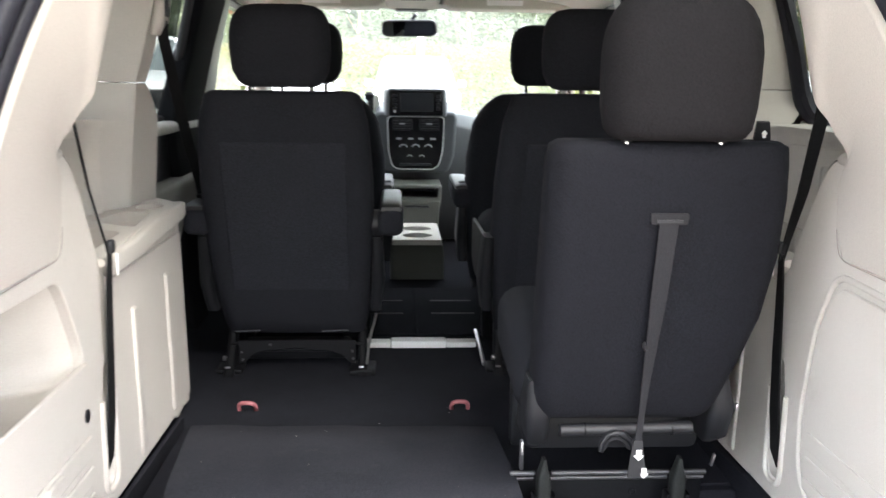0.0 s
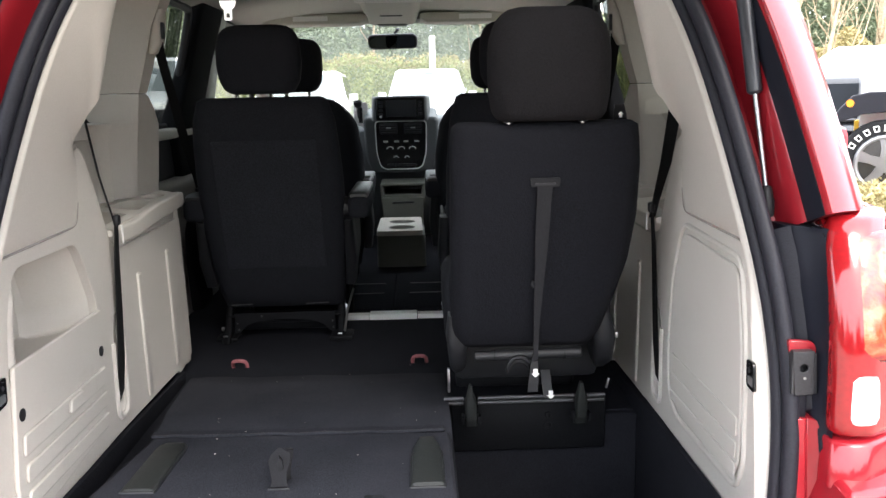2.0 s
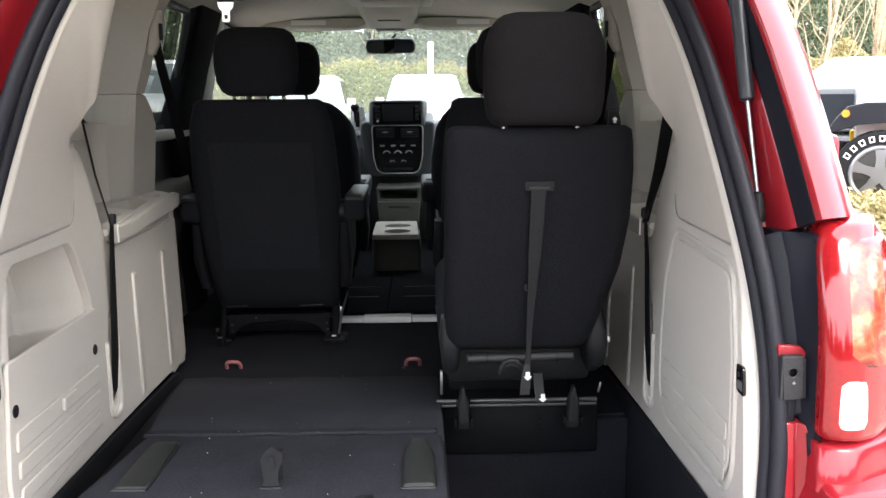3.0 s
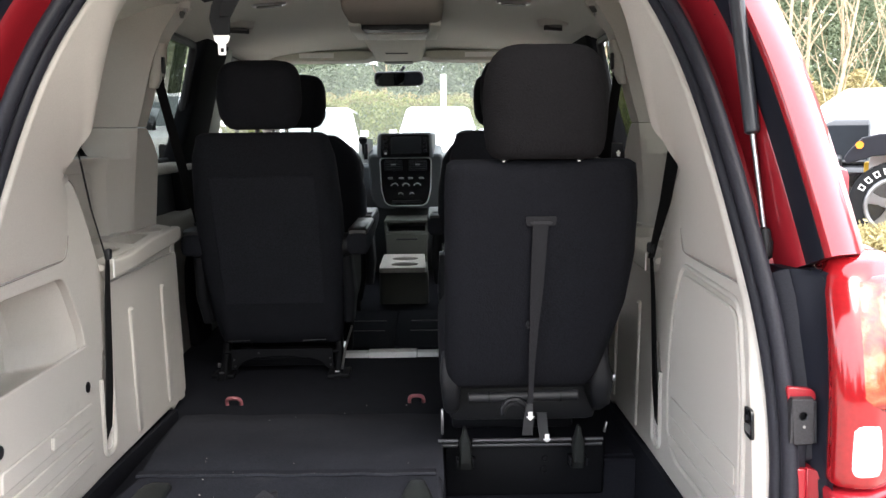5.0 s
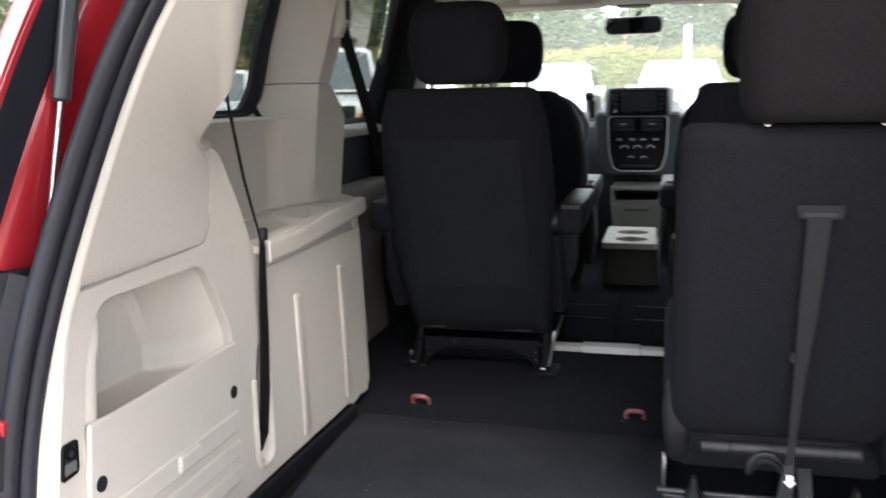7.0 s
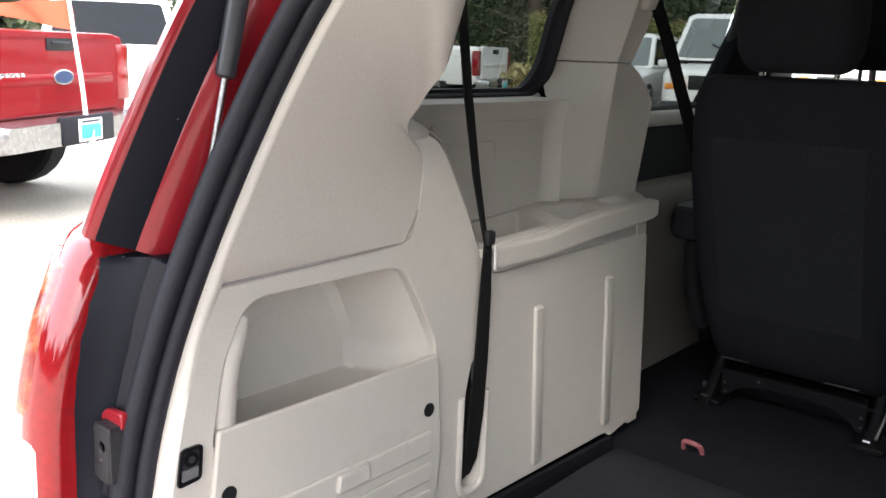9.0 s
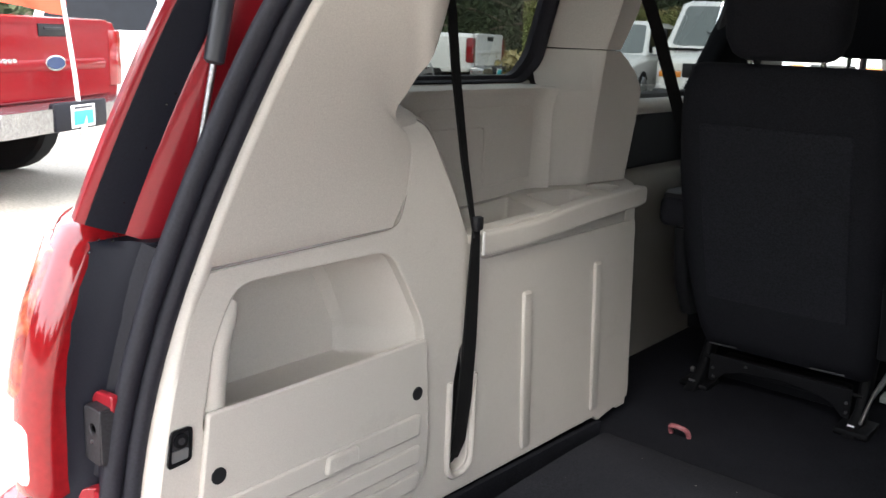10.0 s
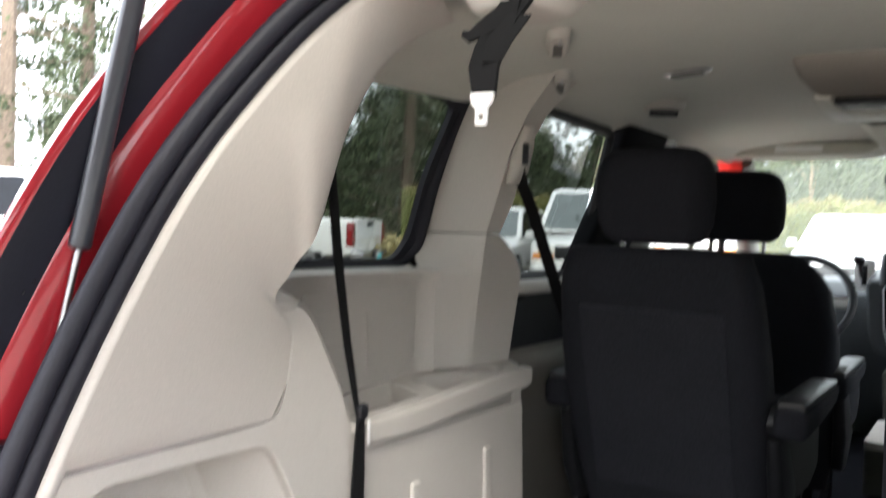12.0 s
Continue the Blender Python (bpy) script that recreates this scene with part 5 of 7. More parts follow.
# pale lint caught in the carpet
rnd = random.Random(3)
vs, fs = [], []
for k in range(40):
    x, y = rnd.uniform(-0.50, 0.12), rnd.uniform(0.0, 1.15)
    z = 0.6412 if y < 0.36 else (0.642 - (y - 0.37) * 0.118 if y < 0.98 else 0.5465)
    r, a = 0.0004 + 0.0011 * rnd.random() ** 3, rnd.uniform(0, 6.28)
    i = len(vs)
    vs += [(x + r * 1.6 * math.cos(a), y + r * 1.6 * math.sin(a), z + 0.001), (x - r * math.sin(a), y + r * math.cos(a), z), (x - r * 1.6 * math.cos(a), y - r * 1.6 * math.sin(a), z + 0.0008), (x, y, z + 0.002)]
    fs += [(i, i + 1, i + 3), (i + 1, i + 2, i + 3), (i, i + 3, i + 2)]
me = bpy.data.meshes.new("lint")
me.from_pydata(vs, [], fs)
me.materials.append(LINT)
tagged(new("lint", me), "pale specks of lint on the load carpet", "lint", kind="stuff")


def floor_handle(x, y):
    pts = [(x - 0.020, y + 0.02, 0.540), (x - 0.020, y + 0.012, 0.558), (x - 0.014, y + 0.004, 0.568), (x, y, 0.571), (x + 0.014, y + 0.004, 0.568), (x + 0.020, y + 0.012, 0.558), (x + 0.020, y + 0.02, 0.540)]
    return solo("latch_handle", tube(smooth_path(pts, 3), 0.0055, 8), PINK_HANDLE, "faded red plastic latch loop in the floor", "latch handle", group="floor latch loops")


floor_handle(-0.467, 1.12)
floor_handle(0.062, 1.12)

tape = thing("sill_tape", (-0.03, 1.68, 0.546), "pale silver protective strip across the floor edge", "floor strip")
part("strip_panel", box(-0.20, -0.115, 1.655, 1.700, 0.5455, 0.562, 0.002), WHITE_TAG, tape)
part("strip_panel", box(-0.113, 0.055, 1.650, 1.700, 0.5455, 0.567, 0.002), WHITE_TAG, tape)
part("strip_panel", box(0.057, 0.150, 1.655, 1.700, 0.5455, 0.562, 0.002), WHITE_TAG, tape)
for x in (-0.203, 0.155):
    solo("seat_strut", tube([(x, 1.46, 0.556), (x + 0.005 * (1 if x < 0 else -1), 1.56, 0.585), (x + 0.008 * (1 if x < 0 else -1), 1.66, 0.600)], 0.006, 8), STEEL, "bare steel seat linkage above the carpet", "linkage", group="seat linkages")

# ---- belts ----
def cargo_belt(s):
    b = thing("seat_belt", (s * 0.60, 0.55, 0.64), "black third-row seat belt hanging down the side trim", "seat belt", group="rear seat belts")
    up = [(s * 0.628, 0.495, 1.63), (s * 0.636, 0.512, 1.45), (s * 0.634, 0.535, 1.30), (s * 0.616, 0.542, 1.17), (s * 0.595, 0.541, 1.085), (s * 0.589, 0.545, 1.05)]
    part("upper_webbing", strip(up, [0.046, 0.046, 0.044, 0.036, 0.022, 0.020], 0.003, (-0.4, 0.92, 0.0) if s < 0 else (0.8, 0.6, 0.0)), WEBBING, b)
    low = [(s * 0.589, 0.545, 1.06), (s * 0.597, 0.555, 0.98), (s * 0.603, 0.560, 0.86), (s * 0.606, 0.556, 0.76), (s * 0.612, 0.553, 0.68), (s * 0.625, 0.552, 0.645)]
    part("lower_webbing", strip(low, [0.018, 0.028, 0.034, 0.038, 0.036, 0.034], 0.003, (0, 1, 0)), WEBBING, b)
    part("belt_stop", box(*sorted((s * 0.580, s * 0.594)), 0.536, 0.556, 1.060, 1.084, 0.005), BLACK_PLASTIC, b, "black belt keeper")
    part("tongue", prism(corner([(0.5535, 1.020), (0.5570, 1.019), (0.5565, 1.058), (0.5525, 1.060)], 0.001), *sorted((s * 0.578, s * 0.581)), "x"), SILVER_SATIN, b, "bright steel tongue")
    return b


cargo_belt(-1)
cargo_belt(1)

roof_belt = thing("roof_belt", (-0.29, 0.43, 1.66), "black centre seat belt hung from the headliner with buckle", "seat belt")
part("retractor_cover", column([(1.616, -0.282, 0.440, 0.090, 0.09, 0.035), (1.622, -0.282, 0.444, 0.112, 0.12, 0.045), (1.640, -0.284, 0.452, 0.132, 0.15, 0.05), (1.675, -0.286, 0.465, 0.150, 0.18, 0.06), (1.70, -0.286, 0.475, 0.160, 0.20, 0.06)]), BEIGE_SOFT, roof_belt)
part("webbing", strip([(-0.262, 0.405, 1.640), (-0.260, 0.384, 1.618), (-0.266, 0.368, 1.595), (-0.277, 0.360, 1.565), (-0.281, 0.352, 1.540), (-0.276, 0.346, 1.505)], [0.044, 0.040, 0.036, 0.040, 0.038, 0.029], 0.006), WEBBING, roof_belt)
part("webbing_fold", strip([(-0.250, 0.374, 1.612), (-0.280, 0.366, 1.594), (-0.312, 0.368, 1.580), (-0.322, 0.372, 1.584)], [0.030, 0.030, 0.014, 0.008], 0.005, (0, 0.3, 1)), WEBBING, roof_belt)
part("webbing_fold", strip([(-0.248, 0.372, 1.600), (-0.262, 0.352, 1.568), (-0.270, 0.350, 1.545)], [0.026, 0.030, 0.022], 0.004, (0.9, 0.4, 0)), WEBBING, roof_belt)
part("tongue", prism(corner([(-0.2915, 1.509), (-0.2605, 1.509), (-0.2635, 1.497), (-0.2690, 1.493), (-0.2690, 1.473), (-0.2830, 1.473), (-0.2830, 1.493), (-0.2885, 1.497)], 0.0025), 0.340, 0.345, "y", [[(-0.2795, 1.478), (-0.2725, 1.478), (-0.2725, 1.486), (-0.2795, 1.486)]]), WHITE_TAG, roof_belt, "pale steel tongue")


def shoulder_belt(s):
    b = thing("shoulder_belt", (s * 0.68, 1.35, 1.0), "black middle-row shoulder belt from the pillar guide", "seat belt", group="middle seat belts")
    part("height_guide", column([(1.452, s * 0.646, 1.112, 0.022, 0.034, 0.010), (1.478, s * 0.634, 1.112, 0.034, 0.054, 0.015), (1.53, s * 0.626, 1.118, 0.034, 0.050, 0.015), (1.572, s * 0.618, 1.124, 0.020, 0.032, 0.009)]), BEIGE_SOFT, b, "beige belt guide")
    part("guide_slot", box(*sorted((s * 0.606, s * 0.614)), 1.088, 1.106, 1.490, 1.535, 0.003), BLACK_PLASTIC, b)
    part("webbing", strip([(s * 0.624, 1.098, 1.482), (s * 0.630, 1.125, 1.455), (s * 0.636, 1.20, 1.385), (s * 0.636, 1.345, 1.20), (s * 0.626, 1.43, 1.08), (s * 0.618, 1.48, 0.95)], [0.024, 0.026, 0.027, 0.028, 0.028, 0.028], 0.002, (-0.85 * s, 0.52, 0.1)), WEBBING, b)
    part("buckle_stalk", column([(0.95, s * 0.618, 1.46, 0.02, 0.04, 0.008), (1.00, s * 0.622, 1.45, 0.03, 0.05, 0.01), (1.05, s * 0.626, 1.435, 0.02, 0.04, 0.008)]), BLACK_PLASTIC, b)
    return b


shoulder_belt(-1)
shoulder_belt(1)


# ---- doors and glass along the sides ----
def side_glass(s):
    at = lambda y, z, o=0.0: (s * (0.80 - 0.22 * max(0, z - 1.22) + o), y, z)
    def pane(name, label, ring, tint):
        w = thing(name, at(sum(p[0] for p in ring) / len(ring), 1.25), label, "window", kind="structure")
        o = corner(ring, 0.03, 3)
        bm = bmesh.new()
        bm.faces.new([bm.verts.new(at(y, z, 0.02)) for y, z in o])
        part("pane", bm, tint, w, shadow=False)
        lp = [at(y, z) for y, z in o]
        part("window_frame", tube(lp + lp[:2], 0.014, 8), BLACK_PLASTIC, w)
    pane("window_3" if s < 0 else "window_4", "tinted sliding door window", [(1.20, 1.235), (1.80, 1.235), (1.80, 1.635), (1.27, 1.645)], GLASS_TINT)
    pane("window_5" if s < 0 else "window_6", "front door window", [(2.26, 1.235), (3.35, 1.18), (3.05, 1.52), (2.85, 1.625), (2.26, 1.635)], GLASS_CLEAR)
    d = thing("sliding_door_left" if s < 0 else "sliding_door_right", (s * 0.80, 1.75, 0.55), "sliding door trim, beige sill over black armrest panel", "door", kind="structure")
    X = lambda a, b: sorted((s * a, s * b))
    part("door_sill", beam([(1.24, s * 0.79, 1.215, 0.09, 0.035, 0.015), (2.15, s * 0.79, 1.215, 0.09, 0.035, 0.015)]), BEIGE, d)
    part("door_upper", prism(corner([(1.34, 1.06), (2.15, 1.06), (2.15, 1.205), (1.46, 1.205), (1.36, 1.17)], 0.03), *X(0.775, 0.80), "x"), BLACK_PLASTIC, d, "black armrest panel", bevel=0.008)
    rows = []
    for y, k in ((1.26, 0.25), (1.33, 0.6), (1.42, 0.95), (1.55, 1.0), (1.95, 1.0), (2.10, 0.6), (2.15, 0.3)):
        rows.append([(s * (0.80 - k * q), y, z) for q, z in ((0.015, 0.53), (0.018, 0.74), (0.030, 0.86), (0.060, 0.97), (0.078, 1.025), (0.080, 1.048), (0.070, 1.062), (0.0, 1.066), (-0.02, 1.06), (-0.02, 0.53))])
    part("door_lower", loft(rows), DOOR_BEIGE, d, "grey-beige moulded armrest panel", smooth=60)
    f = thing("front_door_left" if s < 0 else "front_door_right", (s * 0.80, 2.75, 0.55), "front door trim, grey and black plastic", "door", kind="structure")
    part("door_panel", prism(corner([(2.17, 0.53), (3.4, 0.53), (3.4, 1.16), (2.17, 1.20)], 0.03), *X(0.785, 0.80), "x"), GREY_TRIM, f, bevel=0.006)
    part("door_top", beam([(2.17, s * 0.79, 1.205, 0.08, 0.035, 0.015), (3.4, s * 0.79, 1.16, 0.08, 0.035, 0.015)]), DASH_DARK, f)
    p = thing("pillar_left" if s < 0 else "pillar_right", (s * 0.76, 2.1, 0.55), "dark door pillar between the side windows", "pillar", kind="structure")
    part("pillar_post", column([(0.55, s * 0.785, 1.95, 0.07, 0.20, 0.02), (1.20, s * 0.785, 1.84, 0.07, 0.33, 0.02), (1.45, s * 0.745, 1.965, 0.06, 0.31, 0.02), (1.66, s * 0.695, 2.00, 0.06, 0.34, 0.02)]), PILLAR_BLACK, p)
    part("pillar_trim", column([(0.55, s * 0.79, 2.14, 0.05, 0.16, 0.02), (1.20, s * 0.785, 2.12, 0.06, 0.22, 0.02), (1.45, s * 0.748, 2.20, 0.05, 0.16, 0.02), (1.66, s * 0.70, 2.23, 0.05, 0.12, 0.02)]), DASH_GREY, p, "grey inner pillar trim")
    a = [(s * 0.83, 4.05, 1.16), (s * 0.79, 3.70, 1.38), (s * 0.71, 3.30, 1.58), (s * 0.655, 3.0, 1.67)]
    part("windscreen_pillar", tube(smooth_path(a, 4), [0.05] * 13, 10), DASH_GREY, p)


side_glass(-1)
side_glass(1)

windscreen = thing("windscreen", (0, 3.6, 1.2), "clear curved windscreen", "windscreen", kind="structure")
rows = []
for i in range(7):
    f = i / 6
    y, z, w = 3.10 + 1.02 * f, 1.69 - 0.56 * f, 0.63 + 0.19 * f
    rows.append([(u / 6 * w, y - 0.14 * (1 - f * 0.3) * (abs(u) / 6) ** 2, z) for u in range(-6, 7)])
part("pane", loft(rows, closed=False), GLASS_DUSTY, windscreen, smooth=80, shadow=False)

# ---- dashboard ----
dash = thing("dashboard", (0, 3.4, 0.6), "dark grey dashboard with central control stack", "dashboard", kind="structure")
rows = []
for x, top, yb in ((-0.80, 1.14, 3.25), (-0.55, 1.20, 3.22), (-0.30, 1.215, 3.20), (-0.20, 1.22, 3.17), (0.20, 1.22, 3.17), (0.35, 1.19, 3.24), (0.80, 1.14, 3.28)):
    rows.append([(x, 4.15, 1.10), (x, 3.75, top - 0.01), (x, yb + 0.18, top), (x, yb + 0.06, top - 0.015), (x, yb, top - 0.07), (x, yb + 0.03, 0.95), (x, yb + 0.12, 0.75), (x, yb + 0.3, 0.56), (x, 4.15, 0.56)])
part("dash_body", loft(rows), DASH_MID, dash, bevel=0.01, smooth=60)
stack_tilt = lambda z: 3.02 + (1.32 - z) * -0.02 + max(0, 1.20 - z) * 0.10
part("radio_pod", loft([[(x * k, y, z) for x, y in ((-0.150, 3.06), (-0.142, 3.035), (0.118, 3.035), (0.126, 3.06), (0.14, 3.30), (-0.164, 3.30))] for k, z in ((0.93, 1.322), (1.0, 1.31), (1.03, 1.20))]), DASH_MID, dash, bevel=0.006)
radio = part("radio_face", box(-0.132, 0.108, 3.028, 3.040, 1.205, 1.312, 0.008), PIANO, dash, "gloss black radio")
part("radio_screen", box(-0.082, 0.066, 3.0255, 3.030, 1.222, 1.303, 0.003), SCREEN, radio, "dark display")
for i in range(4):
    part("radio_button", box(-0.118, -0.098, 3.0245, 3.030, 1.228 + i * 0.019, 1.240 + i * 0.019, 0.002), DASH_DARK, radio)
    part("radio_button", box(0.078, 0.096, 3.0245, 3.030, 1.228 + i * 0.019, 1.240 + i * 0.019, 0.002), DASH_DARK, radio)
part("radio_knob", disc((-0.108, 3.020, 1.222), 0.006, 0.014, "y"), SILVER_TRIM, radio, "silver knob")
TILT_STACK = pose(0, 3.03, 1.196) @ pose(0, 0, 0, 14, 0, 0) @ pose(0, -3.03, -1.196)
bez = corner([(-0.140, 1.196), (0.116, 1.196), (0.112, 1.03), (0.095, 0.962), (0.070, 0.945), (-0.094, 0.945), (-0.119, 0.962), (-0.136, 1.03)], 0.022, 3)
part("stack_panel", turned(prism(bez, 3.045, 3.10, "y"), TILT_STACK), PIANO, dash, "gloss black control panel")
stack = part("stack_surround", turned(prism(corner([(-0.20, 1.21), (0.176, 1.21), (0.168, 1.00), (0.14, 0.92), (-0.164, 0.92), (-0.192, 1.00)], 0.03, 3), 3.055, 3.25, "y"), TILT_STACK), DASH_MID, dash, bevel=0.012)
ring = [(x, 3.046, z) for x, z in bez]
part("chrome_ring", turned(tube(ring + ring[:2], 0.0030, 8), TILT_STACK), SILVER_SATIN, dash, "chrome surround")
for x0, x1 in ((-0.118, -0.028), (0.004, 0.094)):
    vent = part("air_vent", turned(box(x0, x1, 3.038, 3.050, 1.13, 1.185, 0.006), TILT_STACK), BLACK_PLASTIC, dash, "black air vent")
    for k in range(4):
        part("vane", turned(box(x0 + 0.006, x1 - 0.006, 3.034, 3.044, 1.139 + k * 0.012, 1.142 + k * 0.012), TILT_STACK), DASH_DARK, vent)
    part("vane_tab", turned(box((x0 + x1) / 2 - 0.012, (x0 + x1) / 2 + 0.012, 3.030, 3.038, 1.162, 1.167, 0.001), TILT_STACK), SILVER_TRIM, vent)
# Each knob carries a silver arc on its upper half only.
for x in (-0.068, -0.012, 0.044):
    knob = part("climate_knob", turned(disc((x, 3.036, 1.052), 0.017, 0.022, "y", 24, 0.019), TILT_STACK), PIANO, dash, "black knob with silver arc over its upper half")
    part("knob_arc", turned(tube([(x + 0.018 * math.cos(a * math.pi / 10), 3.026, 1.052 + 0.018 * math.sin(a * math.pi / 10)) for a in range(1, 10)], 0.0022, 6), TILT_STACK), SILVER_SATIN, knob)
for x in (-0.09, -0.035, 0.012, 0.066):
    part("switch", turned(box(x - 0.012, x + 0.012, 3.038, 3.046, 1.088, 1.096, 0.002), TILT_STACK), SILVER_TRIM, dash)
for x in (-0.040, 0.016):
    small = part("climate_knob", turned(disc((x, 3.040, 1.006), 0.011, 0.012, "y"), TILT_STACK), PIANO, dash, "small black knob")
    part("knob_arc", turned(tube([(x + 0.012 * math.cos(a * math.pi / 10), 3.033, 1.006 + 0.012 * math.sin(a * math.pi / 10)) for a in range(1, 10)], 0.0018, 6), TILT_STACK), SILVER_SATIN, small)
part("button_row", turned(box(-0.085, 0.062, 3.040, 3.047, 0.962, 0.974, 0.002), TILT_STACK), DASH_DARK, dash)
part("lower_cubby", prism(corner([(-0.115, 0.80), (0.10, 0.80), (0.105, 0.90), (-0.12, 0.90)], 0.01), 2.94, 3.20, "y", [corner([(-0.10, 0.845), (0.082, 0.845), (0.086, 0.885), (-0.104, 0.885)], 0.008)]), DASH_GREY, dash, "grey lower console", bevel=0.005)
part("cubby_dark", box(-0.105, 0.085, 3.16, 3.20, 0.84, 0.89), BLACK_PLASTIC, dash)
part("drawer", prism(corner([(-0.108, 0.72), (0.09, 0.72), (0.096, 0.832), (-0.114, 0.832)], 0.01), 2.925, 2.94, "y"), DASH_GREY, dash, "grey drawer front", bevel=0.005)
part("drawer_pull", box(-0.06, 0.045, 2.918, 2.93, 0.802, 0.812, 0.003), DASH_DARK, dash)
part("column_base", box(-0.11, 0.09, 2.94, 3.3, 0.545, 0.80, 0.01), DASH_GREY, dash)
shift = part("shifter_plate", box(-0.250, -0.180, 3.150, 3.165, 1.172, 1.292, 0.012), SILVER_SATIN, dash, "silver shifter bezel")
part("shifter_slot", box(-0.226, -0.206, 3.145, 3.155, 1.19, 1.27, 0.004), BLACK_PLASTIC, shift)
part("shift_lever", tube([(-0.225, 3.15, 1.22), (-0.222, 3.06, 1.262), (-0.220, 3.03, 1.285)], [0.007, 0.007, 0.009], 8), BLACK_PLASTIC, shift)
part("shift_knob", column([(1.268, -0.219, 3.02, 0.020, 0.02, 0.009), (1.278, -0.219, 3.015, 0.036, 0.034, 0.015), (1.295, -0.219, 3.012, 0.042, 0.038, 0.017), (1.306, -0.219, 3.014, 0.030, 0.026, 0.012)]), BLACK_PLASTIC, shift, "black knob")

wheel = thing("steering_wheel", (-0.405, 3.0, 1.1), "black steering wheel behind the driver's seat", "steering wheel")
wm = pose(-0.405, 2.96, 1.13, 62, 0, 0)
part("rim", turned(tube([(0.178 * math.cos(a * math.pi / 16), 0.178 * math.sin(a * math.pi / 16), 0) for a in range(34)], 0.016, 10), wm), BLACK_PLASTIC, wheel)
part("hub", turned(column([(-0.06, 0, 0, 0.13, 0.12, 0.04), (0.0, 0, 0, 0.15, 0.14, 0.05), (0.015, 0, 0, 0.12, 0.11, 0.04)]), wm), BLACK_PLASTIC, wheel)
for a in (0, 180, 270):
    part("spoke", turned(box(0.05, 0.18, -0.018, 0.018, -0.012, 0.002, 0.004), wm @ pose(0, 0, 0, 0, 0, a)), SILVER_TRIM, wheel)

console = thing("floor_console", (-0.02, 2.65, 0.545), "grey floor console with pale cup holder top between the front seats", "console")
part("console_body", column([(0.556, -0.014, 2.71, 0.222, 0.30, 0.02), (0.66, -0.014, 2.71, 0.220, 0.31, 0.02), (0.702, -0.016, 2.705, 0.214, 0.32, 0.02)]), CONSOLE_GREY, console)
cups = [[(-0.012 + 0.062 * math.cos(a * math.pi / 8), yy + 0.045 * math.sin(a * math.pi / 8)) for a in range(16)] for yy in (2.63, 2.76)]
part("cup_top", turned(prism(corner([(-0.125, 2.545), (0.085, 2.545), (0.079, 2.87), (-0.119, 2.87)], 0.02), 0.705, 0.729, "z", cups), pose(0, 2.545, 0.713) @ pose(0, 0, 0, 3, 0, 0) @ pose(0, -2.545, -0.717)), BEIGE, console, "pale beige cup holder tray", bevel=0.006)
part("cup_bottom", box(-0.09, 0.066, 2.57, 2.83, 0.697, 0.705), BLACK_PLASTIC, console)

# Plate added for an unidentified bright red patch high in the windscreen.
tag = thing("red_patch", (-0.69, 2.95, 1.62), "translucent red plate for an unidentified red patch at the windscreen top", "tag")
part("patch_plate", prism(corner([(-0.745, 1.598), (-0.638, 1.598), (-0.634, 1.622), (-0.640, 1.648), (-0.745, 1.646)], 0.014), 2.946, 2.952, "y"), PATCH_RED, tag)

# ---- mirror, overhead consoles, visors, lamps on the headliner ----
mirror = thing("rear_view_mirror", (-0.036, 3.17, 1.56), "black rear-view mirror on the windscreen", "mirror")
part("mirror_shell", turned(beam([(0.0, 0, 0, 0.254, 0.072, 0.026), (0.012, 0, 0, 0.258, 0.075, 0.028), (0.035, 0, 0, 0.21, 0.055, 0.02)]), pose(-0.044, 3.16, 1.591, 12, 0, -14)), BLACK_PLASTIC, mirror)
part("mirror_face", turned(beam([(-0.002, 0, 0, 0.240, 0.060, 0.021), (0.002, 0, 0, 0.240, 0.060, 0.021)]), pose(-0.044, 3.16, 1.591, 12, 0, -14)), MIRROR_GLASS, mirror, "silvered glass")
part("mirror_arm", tube([(-0.034, 3.18, 1.60), (-0.030, 3.185, 1.635), (-0.012, 3.165, 1.655)], 0.008, 8), BLACK_PLASTIC, mirror)

over = thing("overhead_console", (-0.01, 1.85, 1.64), "beige overhead console with dark entertainment screen slot", "overhead console")
part("console_shell", loft([[(x, y, z) for x, z in ((-0.158 * k, 1.745), (-0.158 * k, zb + 0.014), (-0.150 * k, zb + 0.004), (-0.136 * k, zb), (0.136 * k, zb), (0.150 * k, zb + 0.004), (0.158 * k, zb + 0.014), (0.158 * k, 1.745))] for y, zb, k in ((1.34, 1.722, 0.90), (1.37, 1.702, 0.97), (1.45, 1.690, 1.0), (1.66, 1.678, 0.98), (1.86, 1.672, 0.97), (1.90, 1.69, 0.94))]), CONSOLE_PAD, over, bevel=0.006)
face = part("screen_slot", box(-0.112, 0.112, 1.635, 1.745, 1.664, 1.680, 0.004), BLACK_PLASTIC, over, "black folded screen slot")
for e in (-1, 1):
    cheek = [[(e * x, y, z) for x in (xi, xo)] + [(e * xo, y, z + 0.02), (e * xi, y, z + 0.02)] for y, z, xi, xo in ((1.610, 1.672, 0.114, 0.152), (1.66, 1.660, 0.112, 0.150), (1.86, 1.652, 0.098, 0.140), (1.90, 1.664, 0.096, 0.136))]
    part("slot_cheek", loft(cheek), PALE_TRIM, over, "pale beige slot cheek", bevel=0.004)
